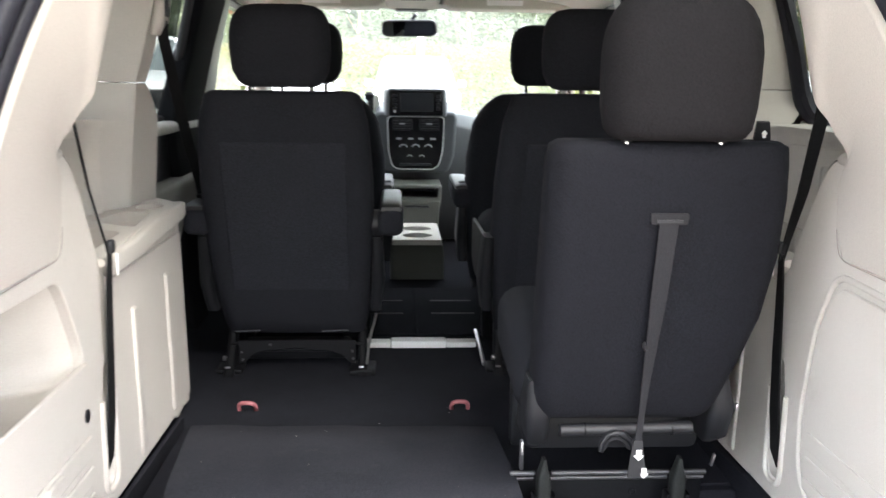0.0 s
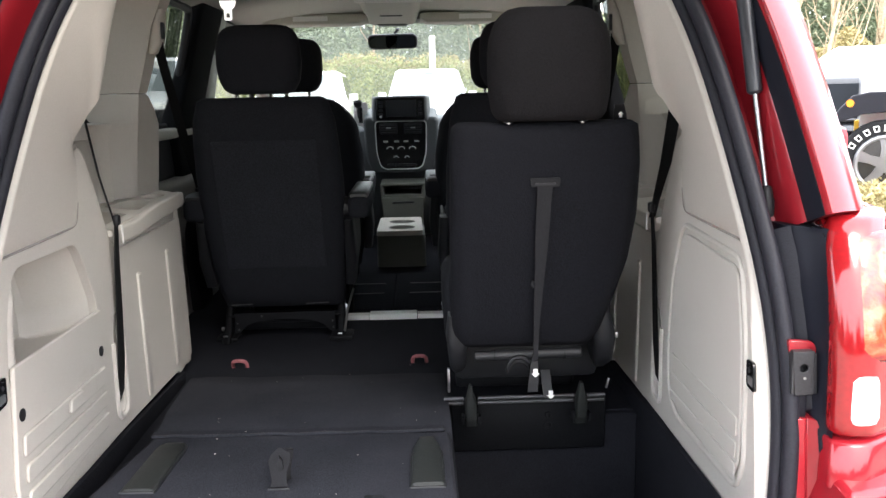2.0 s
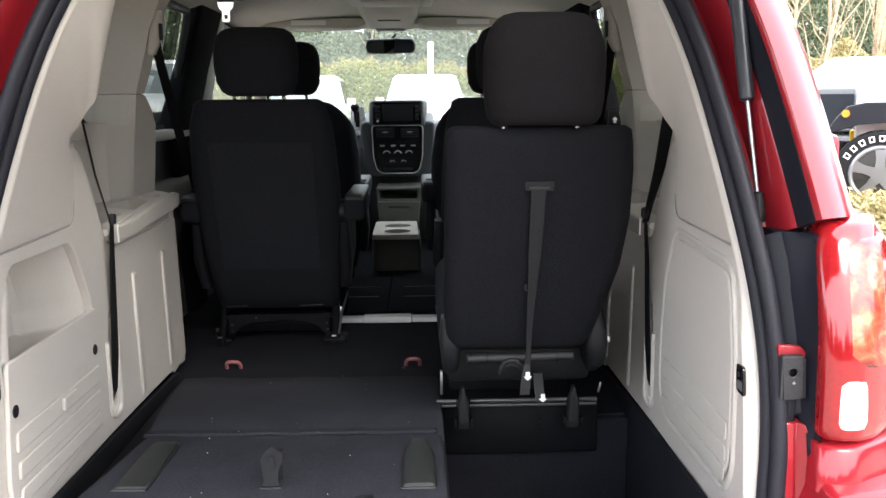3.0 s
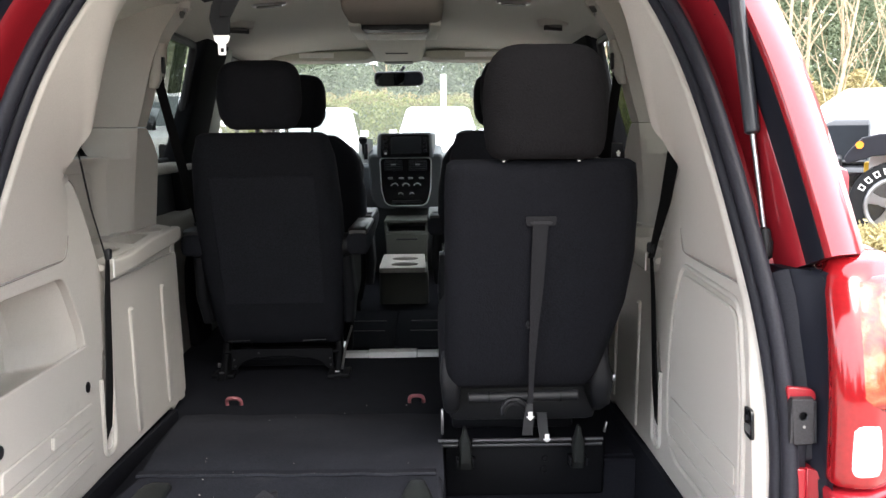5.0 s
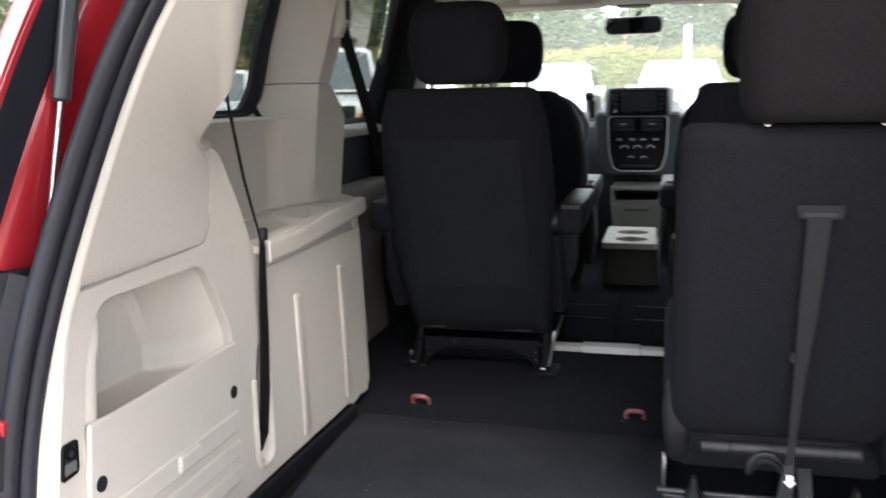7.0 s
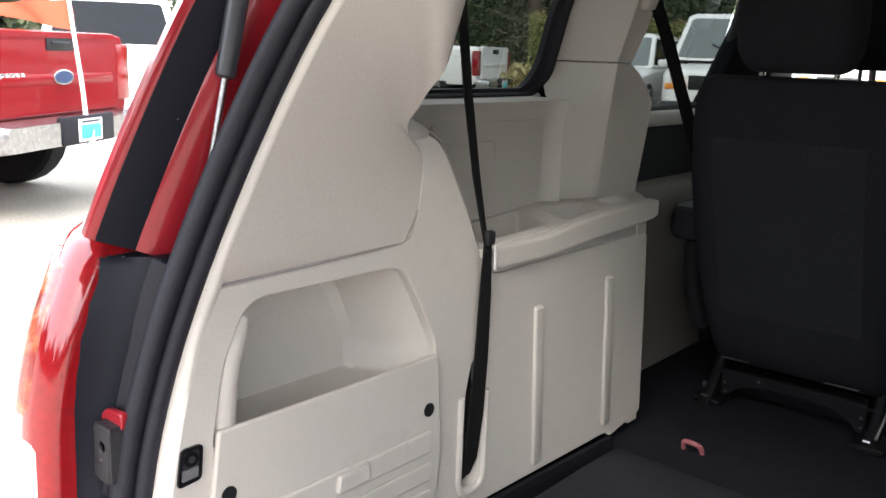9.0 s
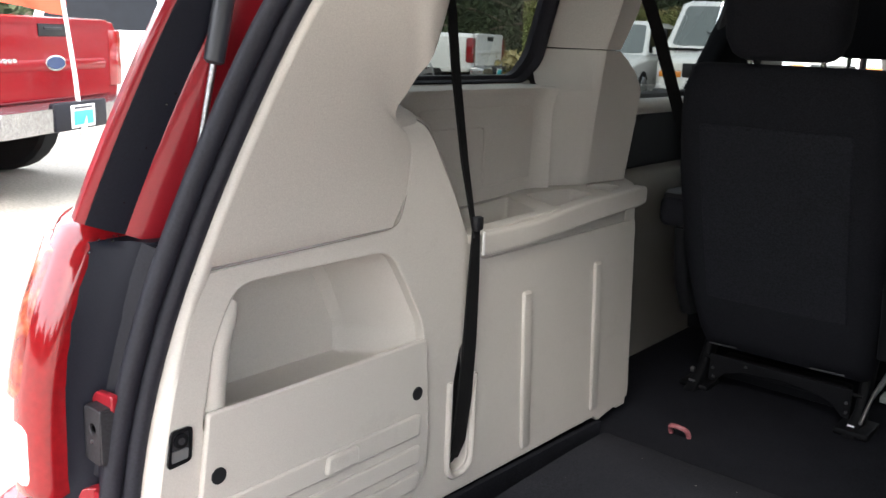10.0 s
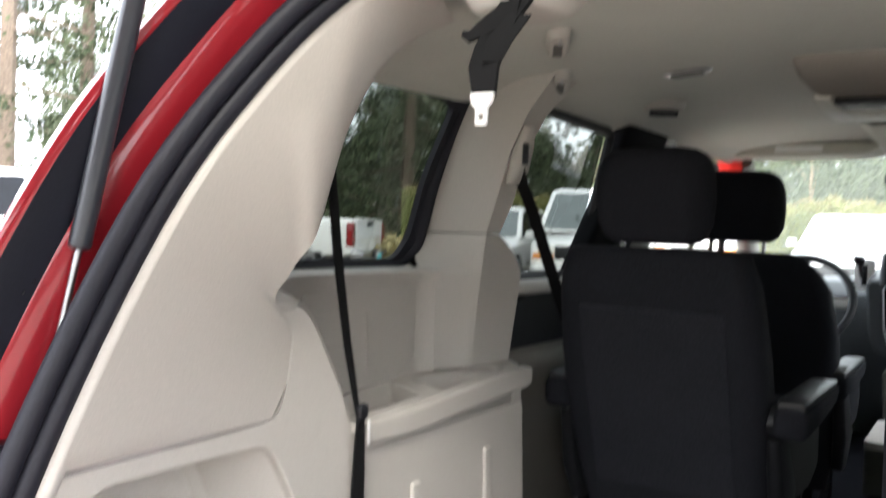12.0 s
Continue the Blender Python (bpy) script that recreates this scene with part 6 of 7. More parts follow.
part("slot_flap", loft([[(x, y, z) for x in (-w, w)] + [(w, y, z + 0.016), (-w, y, z + 0.016)] for y, z, w in ((1.752, 1.660, 0.110), (1.80, 1.656, 0.106), (1.885, 1.654, 0.100), (1.898, 1.662, 0.098))]), PALE_TRIM, over, "pale folded screen back", bevel=0.004)
for x in (-0.07, 0.0, 0.07):
    part("screen_button", box(x - 0.018, x + 0.018, 1.638, 1.65, 1.661, 1.665), DASH_DARK, face)
fore = thing("map_lamp_console", (-0.02, 2.9, 1.66), "beige map lamp console above the mirror", "overhead console")
part("lamp_body", loft([[(x * k - 0.036, y, z) for x, z in ((-0.135, 1.721), (-0.131, min(zb + 0.045, 1.718)), (-0.108, zb + 0.008), (-0.095, zb), (0.095, zb), (0.108, zb + 0.008), (0.131, min(zb + 0.045, 1.718)), (0.135, 1.721))] for y, zb, k in ((2.42, 1.708, 0.96), (2.55, 1.690, 1.0), (2.90, 1.668, 1.0), (2.95, 1.660, 1.0), (3.08, 1.668, 0.97))]), HEADLINER, fore, bevel=0.006)
part("lamp_slot", box(-0.085, 0.015, 2.70, 2.72, 1.676, 1.684), DASH_GREY, fore)
part("lamp_tray", box(-0.105, 0.035, 2.94, 3.04, 1.655, 1.668, 0.006), DASH_GREY, fore)
for s in (-1, 1):
    v = thing("sun_visor", (s * 0.38, 2.98, 1.66), "beige folded sun visor with pale label", "sun visor", group="sun visors")
    pad = [(0.150 if s < 0 else 0.098, 1.700, 1.674), (0.185 if s < 0 else 0.125, 1.704, 1.659), (0.26, 1.705, 1.656), (0.50, 1.702, 1.656), (0.63, 1.694, 1.655), (0.66, 1.688, 1.664)]
    part("visor_pad", loft([[(s * x, 2.842, zt), (s * x, 2.836, zt - 0.006), (s * x, 2.834, zb + 0.010), (s * x, 2.840, zb + 0.002), (s * x, 2.850, zb), (s * x, 3.08, zb + 0.006), (s * x, 3.09, zt)] for x, zt, zb in pad]), HEADLINER, v, bevel=0.003, smooth=60)
    part("visor_label", box(*((-0.492, -0.332) if s < 0 else (0.278, 0.43)), 2.8315, 2.8345, 1.671, 1.693), WHITE_TAG, v, "white visor label")
    # speakers, hooks and reading lamps on the rear headliner
    lamp = thing("reading_lamp", (s * 0.368, 1.375, 1.70), "oval reading lamp in the headliner", "lamp", group="headliner lamps")
    part("lamp_rim", turned(column([(-0.006, 0, 0, 0.10, 0.038, 0.018), (0.0, 0, 0, 0.11, 0.045, 0.02)]), pose(s * 0.368, 1.375, 1.711, 0, s * 3, s * 10)), SILVER_TRIM, lamp, "silver rim")
    part("lamp_lens", turned(column([(-0.009, 0, 0, 0.078, 0.028, 0.013), (0.0, 0, 0, 0.078, 0.028, 0.013)]), pose(s * 0.368, 1.375, 1.711, 0, s * 3, s * 10)), DASH_GREY, lamp, "grey lens")
    spk = thing("air_outlet", (s * 0.50, 1.80, 1.69), "round beige air outlet in the headliner", "air outlet", group="headliner outlets")
    part("outlet_ring", disc((s * 0.535, 1.72, 1.690), 0.050, 0.020, "z", 24, 0.058), BEIGE_SOFT, spk)
    part("outlet_core", disc((s * 0.535, 1.72, 1.684), 0.030, 0.020, "z", 20, 0.034), GREY_TRIM, spk, "dark swivel core")
    part("outlet_vane", turned(box(-0.036, 0.036, -0.007, 0.007, -0.016, 0.0), pose(s * 0.535, 1.72, 1.680, 0, 0, 35)), DASH_DARK, spk)
    for hx, hy, hz in ((0.575, 1.175, 1.674), (0.440, 0.875, 1.686)):
        hook = thing("coat_hook", (s * hx, hy, hz - 0.01), "beige coat hook clip under the headliner", "hook", group="coat hooks")
        hm = pose(s * hx, hy, hz, 0, s * 20, s * 62)
        part("hook_base", turned(column([(-0.016, 0, 0, 0.066, 0.026, 0.012), (-0.008, 0, 0, 0.078, 0.036, 0.017), (0.004, 0, 0, 0.086, 0.042, 0.020)]), hm), BEIGE_SOFT, hook)
        part("hook_slot", turned(box(-0.025, 0.012, -0.008, 0.008, -0.018, -0.015, 0.001), hm), GREY_TRIM, hook)
        part("hook_clip", turned(tube([(0.012, 0, -0.012), (0.022, 0.004, -0.022), (0.032, 0, -0.012)], 0.0025, 6), hm), STEEL, hook, "small steel clip")

# ---- outer body: sides, roof, bonnet, wheels, open tailgate ----
shell = thing("minivan_body", (0, 2.2, 0.1), "red minivan bodywork around the cabin", "minivan")
for s in (-1, 1):
    side = part("body_side", prism([(0.26, 0.35), (0.35, 0.32), (0.50, 0.62), (0.78, 0.74), (1.05, 0.62), (1.18, 0.30), (3.60, 0.30), (3.72, 0.62), (3.98, 0.74), (4.26, 0.62), (4.40, 0.32), (4.72, 0.34), (4.74, 0.70), (4.60, 0.92), (4.10, 1.09), (3.4, 1.17), (0.46, 1.26), (0.46, 0.84), (0.27, 0.78), (0.24, 0.7)], *sorted((s * 0.845, s * 0.93)), "x"), RED_PAINT, shell, bevel=0.02)
    part("quarter_panel", box(*sorted((s * 0.80, s * 0.848)), 0.18, 0.50, 0.78, 1.26, 0.02), RED_PAINT, shell)
    part("roof_rail", beam([(0.45, s * 0.60, 1.745, 0.10, 0.07, 0.03), (0.9, s * 0.66, 1.735, 0.10, 0.08, 0.03), (2.6, s * 0.67, 1.735, 0.10, 0.08, 0.03), (3.05, s * 0.65, 1.725, 0.10, 0.07, 0.03)]), RED_PAINT, shell)
    part("quarter_skin", prism([(1.08, 1.26), (1.30, 1.26), (1.36, 1.66), (1.17, 1.66)], *sorted((s * 0.840, s * 0.846)), "x"), BLACK_PLASTIC, shell)
    for yy in (0.78, 3.98):
        wh = part("road_wheel", disc((s * 0.85, yy, 0.345), 0.34, 0.22, "x", 32), TYRE, shell, "black tyre")
        part("wheel_rim", disc((s * 0.955, yy, 0.345), 0.22, 0.02, "x", 24, 0.20), ALLOY, wh)
part("roof_skin", loft([[(x, y, 1.775 - 0.05 * (abs(x) / 0.66) ** 2.5 - dz) for x in (-0.66, -0.45, -0.2, 0.2, 0.45, 0.66)] for y, dz in ((0.36, 0.04), (0.6, 0.01), (1.5, 0.0), (2.6, 0.005), (3.1, 0.05))], closed=False), RED_PAINT, shell)
part("bonnet", loft([[(x, y, z - 0.05 * (abs(x) / 0.85) ** 2) for x in (-0.86, -0.5, 0, 0.5, 0.86)] for y, z in ((4.12, 1.13), (4.4, 1.04), (4.65, 0.90), (4.74, 0.72))], closed=False), RED_PAINT, shell)
part("front_bumper", box(-0.92, 0.92, 4.66, 4.82, 0.30, 0.72, 0.05), RED_PAINT, shell)
part("rear_bumper", loft([[(x, y, z) for y, z in ((yi, 0.30), (yb + 0.02, 0.30), (yb, 0.38), (yb, zt - 0.08), (yb + 0.03, zt - 0.012), (yi, zt))] for x, yb, zt, yi in ((-0.93, 0.02, 0.78, 0.1), (-0.90, -0.12, 0.742, 0.05), (-0.78, -0.19, 0.745, -0.03), (-0.70, -0.205, 0.745, -0.07), (-0.665, -0.215, 0.62, -0.07), (-0.4, -0.235, 0.60, -0.07), (0.4, -0.235, 0.60, -0.07), (0.665, -0.215, 0.62, -0.07), (0.70, -0.205, 0.745, -0.07), (0.78, -0.19, 0.745, -0.03), (0.90, -0.12, 0.742, 0.05), (0.93, 0.02, 0.78, 0.1))]), RED_PAINT, shell, bevel=0.008)
part("underbody", box(-0.84, 0.84, -0.05, 4.5, 0.17, 0.30, 0.02), BLACK_PLASTIC, shell)

gate = thing("tailgate", (0, 0.3, 1.75), "open red tailgate raised overhead on its struts", "tailgate")
gm = pose(0, 0.34, 1.80, 14, 0, 0)
part("gate_skin", turned(prism(corner([(-0.62, 0.0), (0.62, 0.0), (0.74, -0.7), (0.72, -1.10), (-0.72, -1.10), (-0.74, -0.7)], 0.08), 0.03, 0.09, "z", [corner([(-0.50, -0.06), (0.50, -0.06), (0.60, -0.55), (-0.60, -0.55)], 0.05)]), gm), RED_PAINT, gate, bevel=0.02)
bm = bmesh.new()
bm.faces.new([bm.verts.new((x, y, 0.06)) for x, y in ((-0.50, -0.06), (0.50, -0.06), (0.60, -0.55), (-0.60, -0.55))])
part("gate_glass", turned(bm, gm), GLASS_TINT, gate, shadow=False)
part("gate_trim", turned(prism(corner([(-0.66, -0.60), (0.66, -0.60), (0.66, -1.05), (-0.66, -1.05)], 0.06), 0.0, 0.03, "z"), gm), GREY_TRIM, gate, bevel=0.01)

# ---- outside: ground, vehicles, hedge and trees ----
def ground_z(x, y):
    dx, dy = max(0.0, abs(x) - 1.0), max(0.0, -0.3 - y, y - 4.9)
    r = math.hypot(dx, dy)
    f = min(1.0, max(0.0, (r - 0.6) / 4.0))
    rise = 0.20 if x > -1 else 0.13 + 0.07 * min(1.0, max(0.0, (y - 6.0) / 3.0))
    return rise * f * f * (3 - 2 * f)


def ground_sheet():
    xs = [-400, -150, -60, -30] + [-20 + i for i in range(41)] + [30, 60, 150, 400]
    ys = [-400, -150, -60, -30] + [-15 + i for i in range(46)] + [45, 80, 150, 400]
    vs = [(x, y, ground_z(x, y) + (0.012 * noise.noise((x * 0.4, y * 0.4, 0)) if abs(x) < 25 else 0)) for y in ys for x in xs]
    n = len(xs)
    fs = [(j * n + i, j * n + i + 1, (j + 1) * n + i + 1, (j + 1) * n + i) for j in range(len(ys) - 1) for i in range(n - 1)]
    me = bpy.data.meshes.new("ground")
    me.from_pydata(vs, [], fs)
    me.materials.append(ASPHALT)
    me.polygons.foreach_set("use_smooth", [True] * len(fs))
    return tagged(new("ground", me), "pale worn asphalt of the parking lot", "ground", kind="structure")


ground_sheet()


def facing(x, y, fx, fy):
    """The pose of a vehicle whose nose points along (fx, fy)."""
    return pose(x, y, ground_z(x, y) if abs(x) > 1 else 0.2, 0, 0, math.degrees(math.atan2(-fx, fy)))


def quad_on(a, b, c, d, mx, m0, m1, lift):
    """A window pane set on a face a-b-c-d (a, b below; d, c above)."""
    a, b, c, d = Vector(a), Vector(b), Vector(c), Vector(d)
    nrm = (b - a).cross(d - a).normalized()
    p = lambda u, v: a.lerp(b, u).lerp(d.lerp(c, u), v) + nrm * lift
    bm = bmesh.new()
    ring = corner([(mx, m0), (1 - mx, m0), (1 - mx, m1), (mx, m1)], 0.06, 2)
    lo = [bm.verts.new(p(u, v)) for u, v in ring]
    hi = [bm.verts.new(p(u, v) - nrm * (lift + 0.01)) for u, v in ring]
    bm.faces.new(lo)
    for i in range(len(lo)):
        j = (i + 1) % len(lo)
        bm.faces.new((lo[i], lo[j], hi[j], hi[i]))
    return bm


def wheels(v, m, axles, half, r, wide=0.22):
    for y in axles:
        for s in (-1, 1):
            x = s * (half - wide / 2)
            w = part("wheel", turned(loft([[(x + o, y + rr * math.cos(a * math.pi / 12), r + rr * math.sin(a * math.pi / 12)) for a in range(24)] for o, rr in ((-wide / 2, r * 0.7), (-wide / 2, r * 0.93), (-wide * 0.38, r), (wide * 0.38, r), (wide / 2, r * 0.93), (wide / 2, r * 0.7))]), m), TYRE, v, "black tyre")
            face = x + s * wide / 2
            part("rim_well", turned(disc((face - s * 0.004, y, r), r * 0.64, 0.012, "x", 24), m), CAR_BLACK, w, "dark wheel well")
            part("rim", turned(tube([(face, y + r * 0.62 * math.cos(a * math.pi / 12), r + r * 0.62 * math.sin(a * math.pi / 12)) for a in range(26)], 0.022, 8), m), ALLOY, w, "alloy rim")
            part("hub", turned(disc((face, y, r), r * 0.20, 0.04, "x", 16), m), ALLOY, w)
            for k in range(5):
                part("spoke", turned(loft([[(face + o, y - q, z), (face + o, y + q, z), (face - 0.012 * s, y + q * 1.1, z), (face - 0.012 * s, y - q * 1.1, z)] for z, q, o in ((r + 0.04, 0.045, s * 0.014), (r * 1.35, 0.036, s * 0.012), (r * 1.62, 0.055, s * 0.008))]), m @ pose(0, y, r, 72 * k, 0, 0) @ pose(0, -y, -r)), ALLOY, w)


def vehicle(name, label, m, paint, length, width, body, cab, axles, r, glass=None, group="", lamps=True, clearance=0.25):
    """body: sections (y, bottom, top, half width); cab: (y back low, y front low, z low, y back high, y front high, z high, half low, half high)."""
    v = thing(name, m.translation, label, name.split("_")[-1] if "_" in name else name, group)
    glass = glass or CAR_GLASS
    h = width / 2
    rings = []
    for y, zb, zt, hw in body:
        c = min(0.09, (zt - zb) * 0.3)
        rings.append([(-hw + 0.04, y, zb), (-hw, y, zb + c), (-hw, y, zt - c), (-hw + c * 1.1, y, zt - 0.01), (0, y, zt + 0.015), (hw - c * 1.1, y, zt - 0.01), (hw, y, zt - c), (hw, y, zb + c), (hw - 0.04, y, zb)])
    part("body", turned(loft(rings), m), paint, v, bevel=0.02)
    yb, yf, z0, yb1, yf1, z1, hl, hh = cab
    B = [(-hl, yb, z0), (hl, yb, z0), (hl, yf, z0), (-hl, yf, z0)]
    T = [(-hh, yb1, z1), (hh, yb1, z1), (hh, yf1, z1), (-hh, yf1, z1)]
    top = [(-hh * 0.86, yb1 + 0.06, z1 + 0.05), (hh * 0.86, yb1 + 0.06, z1 + 0.05), (hh * 0.86, yf1 - 0.08, z1 + 0.05), (-hh * 0.86, yf1 - 0.08, z1 + 0.05)]
    part("cab", turned(loft([B, T, top]), m), paint, v, bevel=0.03)
    part("rear_window", turned(quad_on(B[0], B[1], T[1], T[0], 0.07, 0.10, 0.92, 0.006), m), glass, v, "dark rear window")
    part("windscreen", turned(quad_on(B[2], B[3], T[3], T[2], 0.05, 0.06, 0.95, 0.006), m), CAR_GLASS_SKY, v, "windscreen")
    for a, b, c, d in ((B[1], B[2], T[2], T[1]), (B[3], B[0], T[0], T[3])):
        n = 3 if length > 4.6 and yf - yb > 2.6 else 2
        for k in range(n):
            u0, u1 = k / n, (k + 1) / n
            A, Bq, C, D = (Vector(a).lerp(Vector(b), u0), Vector(a).lerp(Vector(b), u1), Vector(d).lerp(Vector(c), u1), Vector(d).lerp(Vector(c), u0))
            part("side_window", turned(quad_on(A, Bq, C, D, 0.05, 0.10, 0.90, 0.006), m), glass, v, "dark side window")
    wheels(v, m, axles, h, r)
    y0, y1 = body[0][0], body[-1][0]
    if lamps:
        for s in (-1, 1):
            hw = body[-1][3]
            zt = body[-1][2]
            part("headlamp", turned(box(*sorted((s * (hw - 0.30), s * (hw - 0.04))), y1 - 0.06, y1 + 0.02, zt - 0.20, zt - 0.05, 0.02), m), LAMP_WHITE, v, "clear headlamp")
            hw, zt = body[0][3], body[0][2]
            part("rear_lamp", turned(box(*sorted((s * (hw - 0.13), s * (hw + 0.005))), y0 - 0.015, y0 + 0.10, zt - 0.42, zt - 0.06, 0.02), m), LAMP_RED, v, "red rear lamp")
            part("door_mirror", turned(box(*sorted((s * (hl + 0.02), s * (hl + 0.20))), yf - 0.35, yf - 0.25, z0 + 0.03, z0 + 0.17, 0.03), m), paint, v)
    return v


def suv_body(L, W, H, nose=0.95):
    h = W / 2
    body = [(0.0, 0.42, H * 0.60, h * 0.90), (0.08, 0.30, H * 0.62, h * 0.97), (0.6, 0.25, H * 0.62, h), (L - 1.5, 0.25, H * 0.62, h), (L - 1.2, 0.25, H * 0.61, h), (L - 0.5, 0.25, H * 0.56, h * 0.97), (L - 0.08, 0.30, H * 0.50, h * 0.90), (L, 0.40, H * 0.44, h * 0.80)]
    cab = (0.06, L - 1.25, H * 0.60, 0.40, L - 2.05, H - 0.05, h * 0.95, h * 0.76)
    return body, cab


def parked_suv(label, x, y, fx, fy, L=4.6, W=1.85, H=1.68, paint=None, group="parked cars", glass=None):
    b, c = suv_body(L, W, H)
    m = facing(x, y, fx, fy) @ pose(0, -L / 2, 0)
    v = vehicle("parked_car", label, m, paint or CAR_WHITE, L, W, b, c, (0.85, L - 0.95), 0.36, glass, group)
    part("grille", turned(box(-0.42, 0.42, L - 0.03, L + 0.015, 0.50, H * 0.44 - 0.02, 0.02), m), BLACK_PLASTIC, v, "black grille")
    part("number_plate", turned(box(-0.16, 0.16, L + 0.012, L + 0.022, 0.42, 0.50, 0.004), m), WHITE_TAG, v)
    return v, m, L, H


# cars ahead, nose towards the minivan
for ang, d, H in ((-6.95, 17.5, 1.66), (0.55, 18.0, 1.68)):
    a = radians(ang)
    px, py = 0.1 + (d + 2.2) * math.sin(a), -1.3 + (d + 2.2) * math.cos(a)
    v, m, L, H = parked_suv("white parked car facing the minivan, windscreen paled for reflected sky", px, py, -math.sin(a) * 0.2, -1, H=H)
    if ang > 0:
        part("windscreen_sticker", turned(box(-0.16, 0.10, L - 1.99, L - 1.97, H - 0.16, H - 0.09), m), material("teal_sticker", (0.05, 0.45, 0.42), 0.5), v, "teal windscreen sticker")
parked_suv("white parked car beyond the sliding door window", -8.75, 15.4, 0.25, -1, H=1.62)
v, m, L, H = parked_suv("tall white parked utility car with amber corner lamps by the hedge", -6.0, 20.5, 0.25, -1, L=4.4, W=1.95, H=2.12)
for s in (-1, 1):
    part("corner_lamp", turned(box(*sorted((s * 0.55, s * 0.93)), L - 0.10, L + 0.02, 0.80, 0.90, 0.015), m), AMBER, v, "amber corner lamp")
parked_suv("white blank-sided delivery car behind the yellow-trimmed off-roader", 5.9, 10.6, -0.9, 0.45, L=4.5, H=1.62, glass=CAR_WHITE)
parked_suv("black parked hatchback beside the off-roader", 4.6, 8.75, -0.9, 0.45, L=3.9, W=1.75, H=1.24, paint=CAR_BLACK)
v, m, L, H = parked_suv("white parked sport utility with dark rear window behind the red truck", -13.0, 6.85, -0.875, 0.485, L=4.8, W=1.95, H=1.80)
part("brake_light", turned(box(-0.12, 0.12, 0.36, 0.42, H - 0.06, H - 0.02, 0.008), m), LAMP_RED, v, "red high brake light")


def panel_van(x, y, fx, fy):
    L, W, H = 5.4, 2.0, 1.92
    m = facing(x, y, fx, fy) @ pose(0, -L, 0)
    h = W / 2
    body = [(0.0, 0.35, 1.15, h * 0.97), (0.1, 0.28, 1.16, h), (3.9, 0.28, 1.16, h), (4.5, 0.28, 1.10, h), (5.2, 0.32, 1.02, h * 0.96), (5.36, 0.36, 0.98, h * 0.90), (5.4, 0.40, 0.92, h * 0.86)]
    v = vehicle("parked_van", "white full-size panel van with black grille and amber corner lamps", m, CAR_WHITE, L, W, body, (0.02, 4.55, 1.14, 0.10, 3.75, H - 0.05, h * 0.97, h * 0.82), (0.95, 4.4), 0.36, lamps=False)
    part("grille", turned(box(-0.55, 0.55, L - 0.03, L + 0.02, 0.70, 0.92, 0.02), m), BLACK_PLASTIC, v, "black grille")
    part("bumper", turned(box(-0.96, 0.96, L - 0.06, L + 0.10, 0.36, 0.52, 0.03), m), DASH_DARK, v, "dark bumper")
    for s in (-1, 1):
        part("headlamp", turned(box(*sorted((s * 0.56, s * 0.84)), L - 0.03, L + 0.02, 0.80, 0.92, 0.015), m), LAMP_WHITE, v, "clear headlamp")
        part("corner_lamp", turned(box(*sorted((s * 0.56, s * 0.90)), L - 0.06, L + 0.02, 0.70, 0.79, 0.015), m), AMBER, v, "amber corner lamp")
        part("door_mirror", turned(box(*sorted((s * 1.0, s * 1.18)), 4.05, 4.15, 1.20, 1.45, 0.03), m), BLACK_PLASTIC, v)
    part("wiper", turned(tube([(-0.1, 4.50, 1.20), (0.35, 4.28, 1.42)], 0.010, 6), m), BLACK_PLASTIC, v)
    return v


panel_van(-5.35, 12.55, 0.32, -0.95)


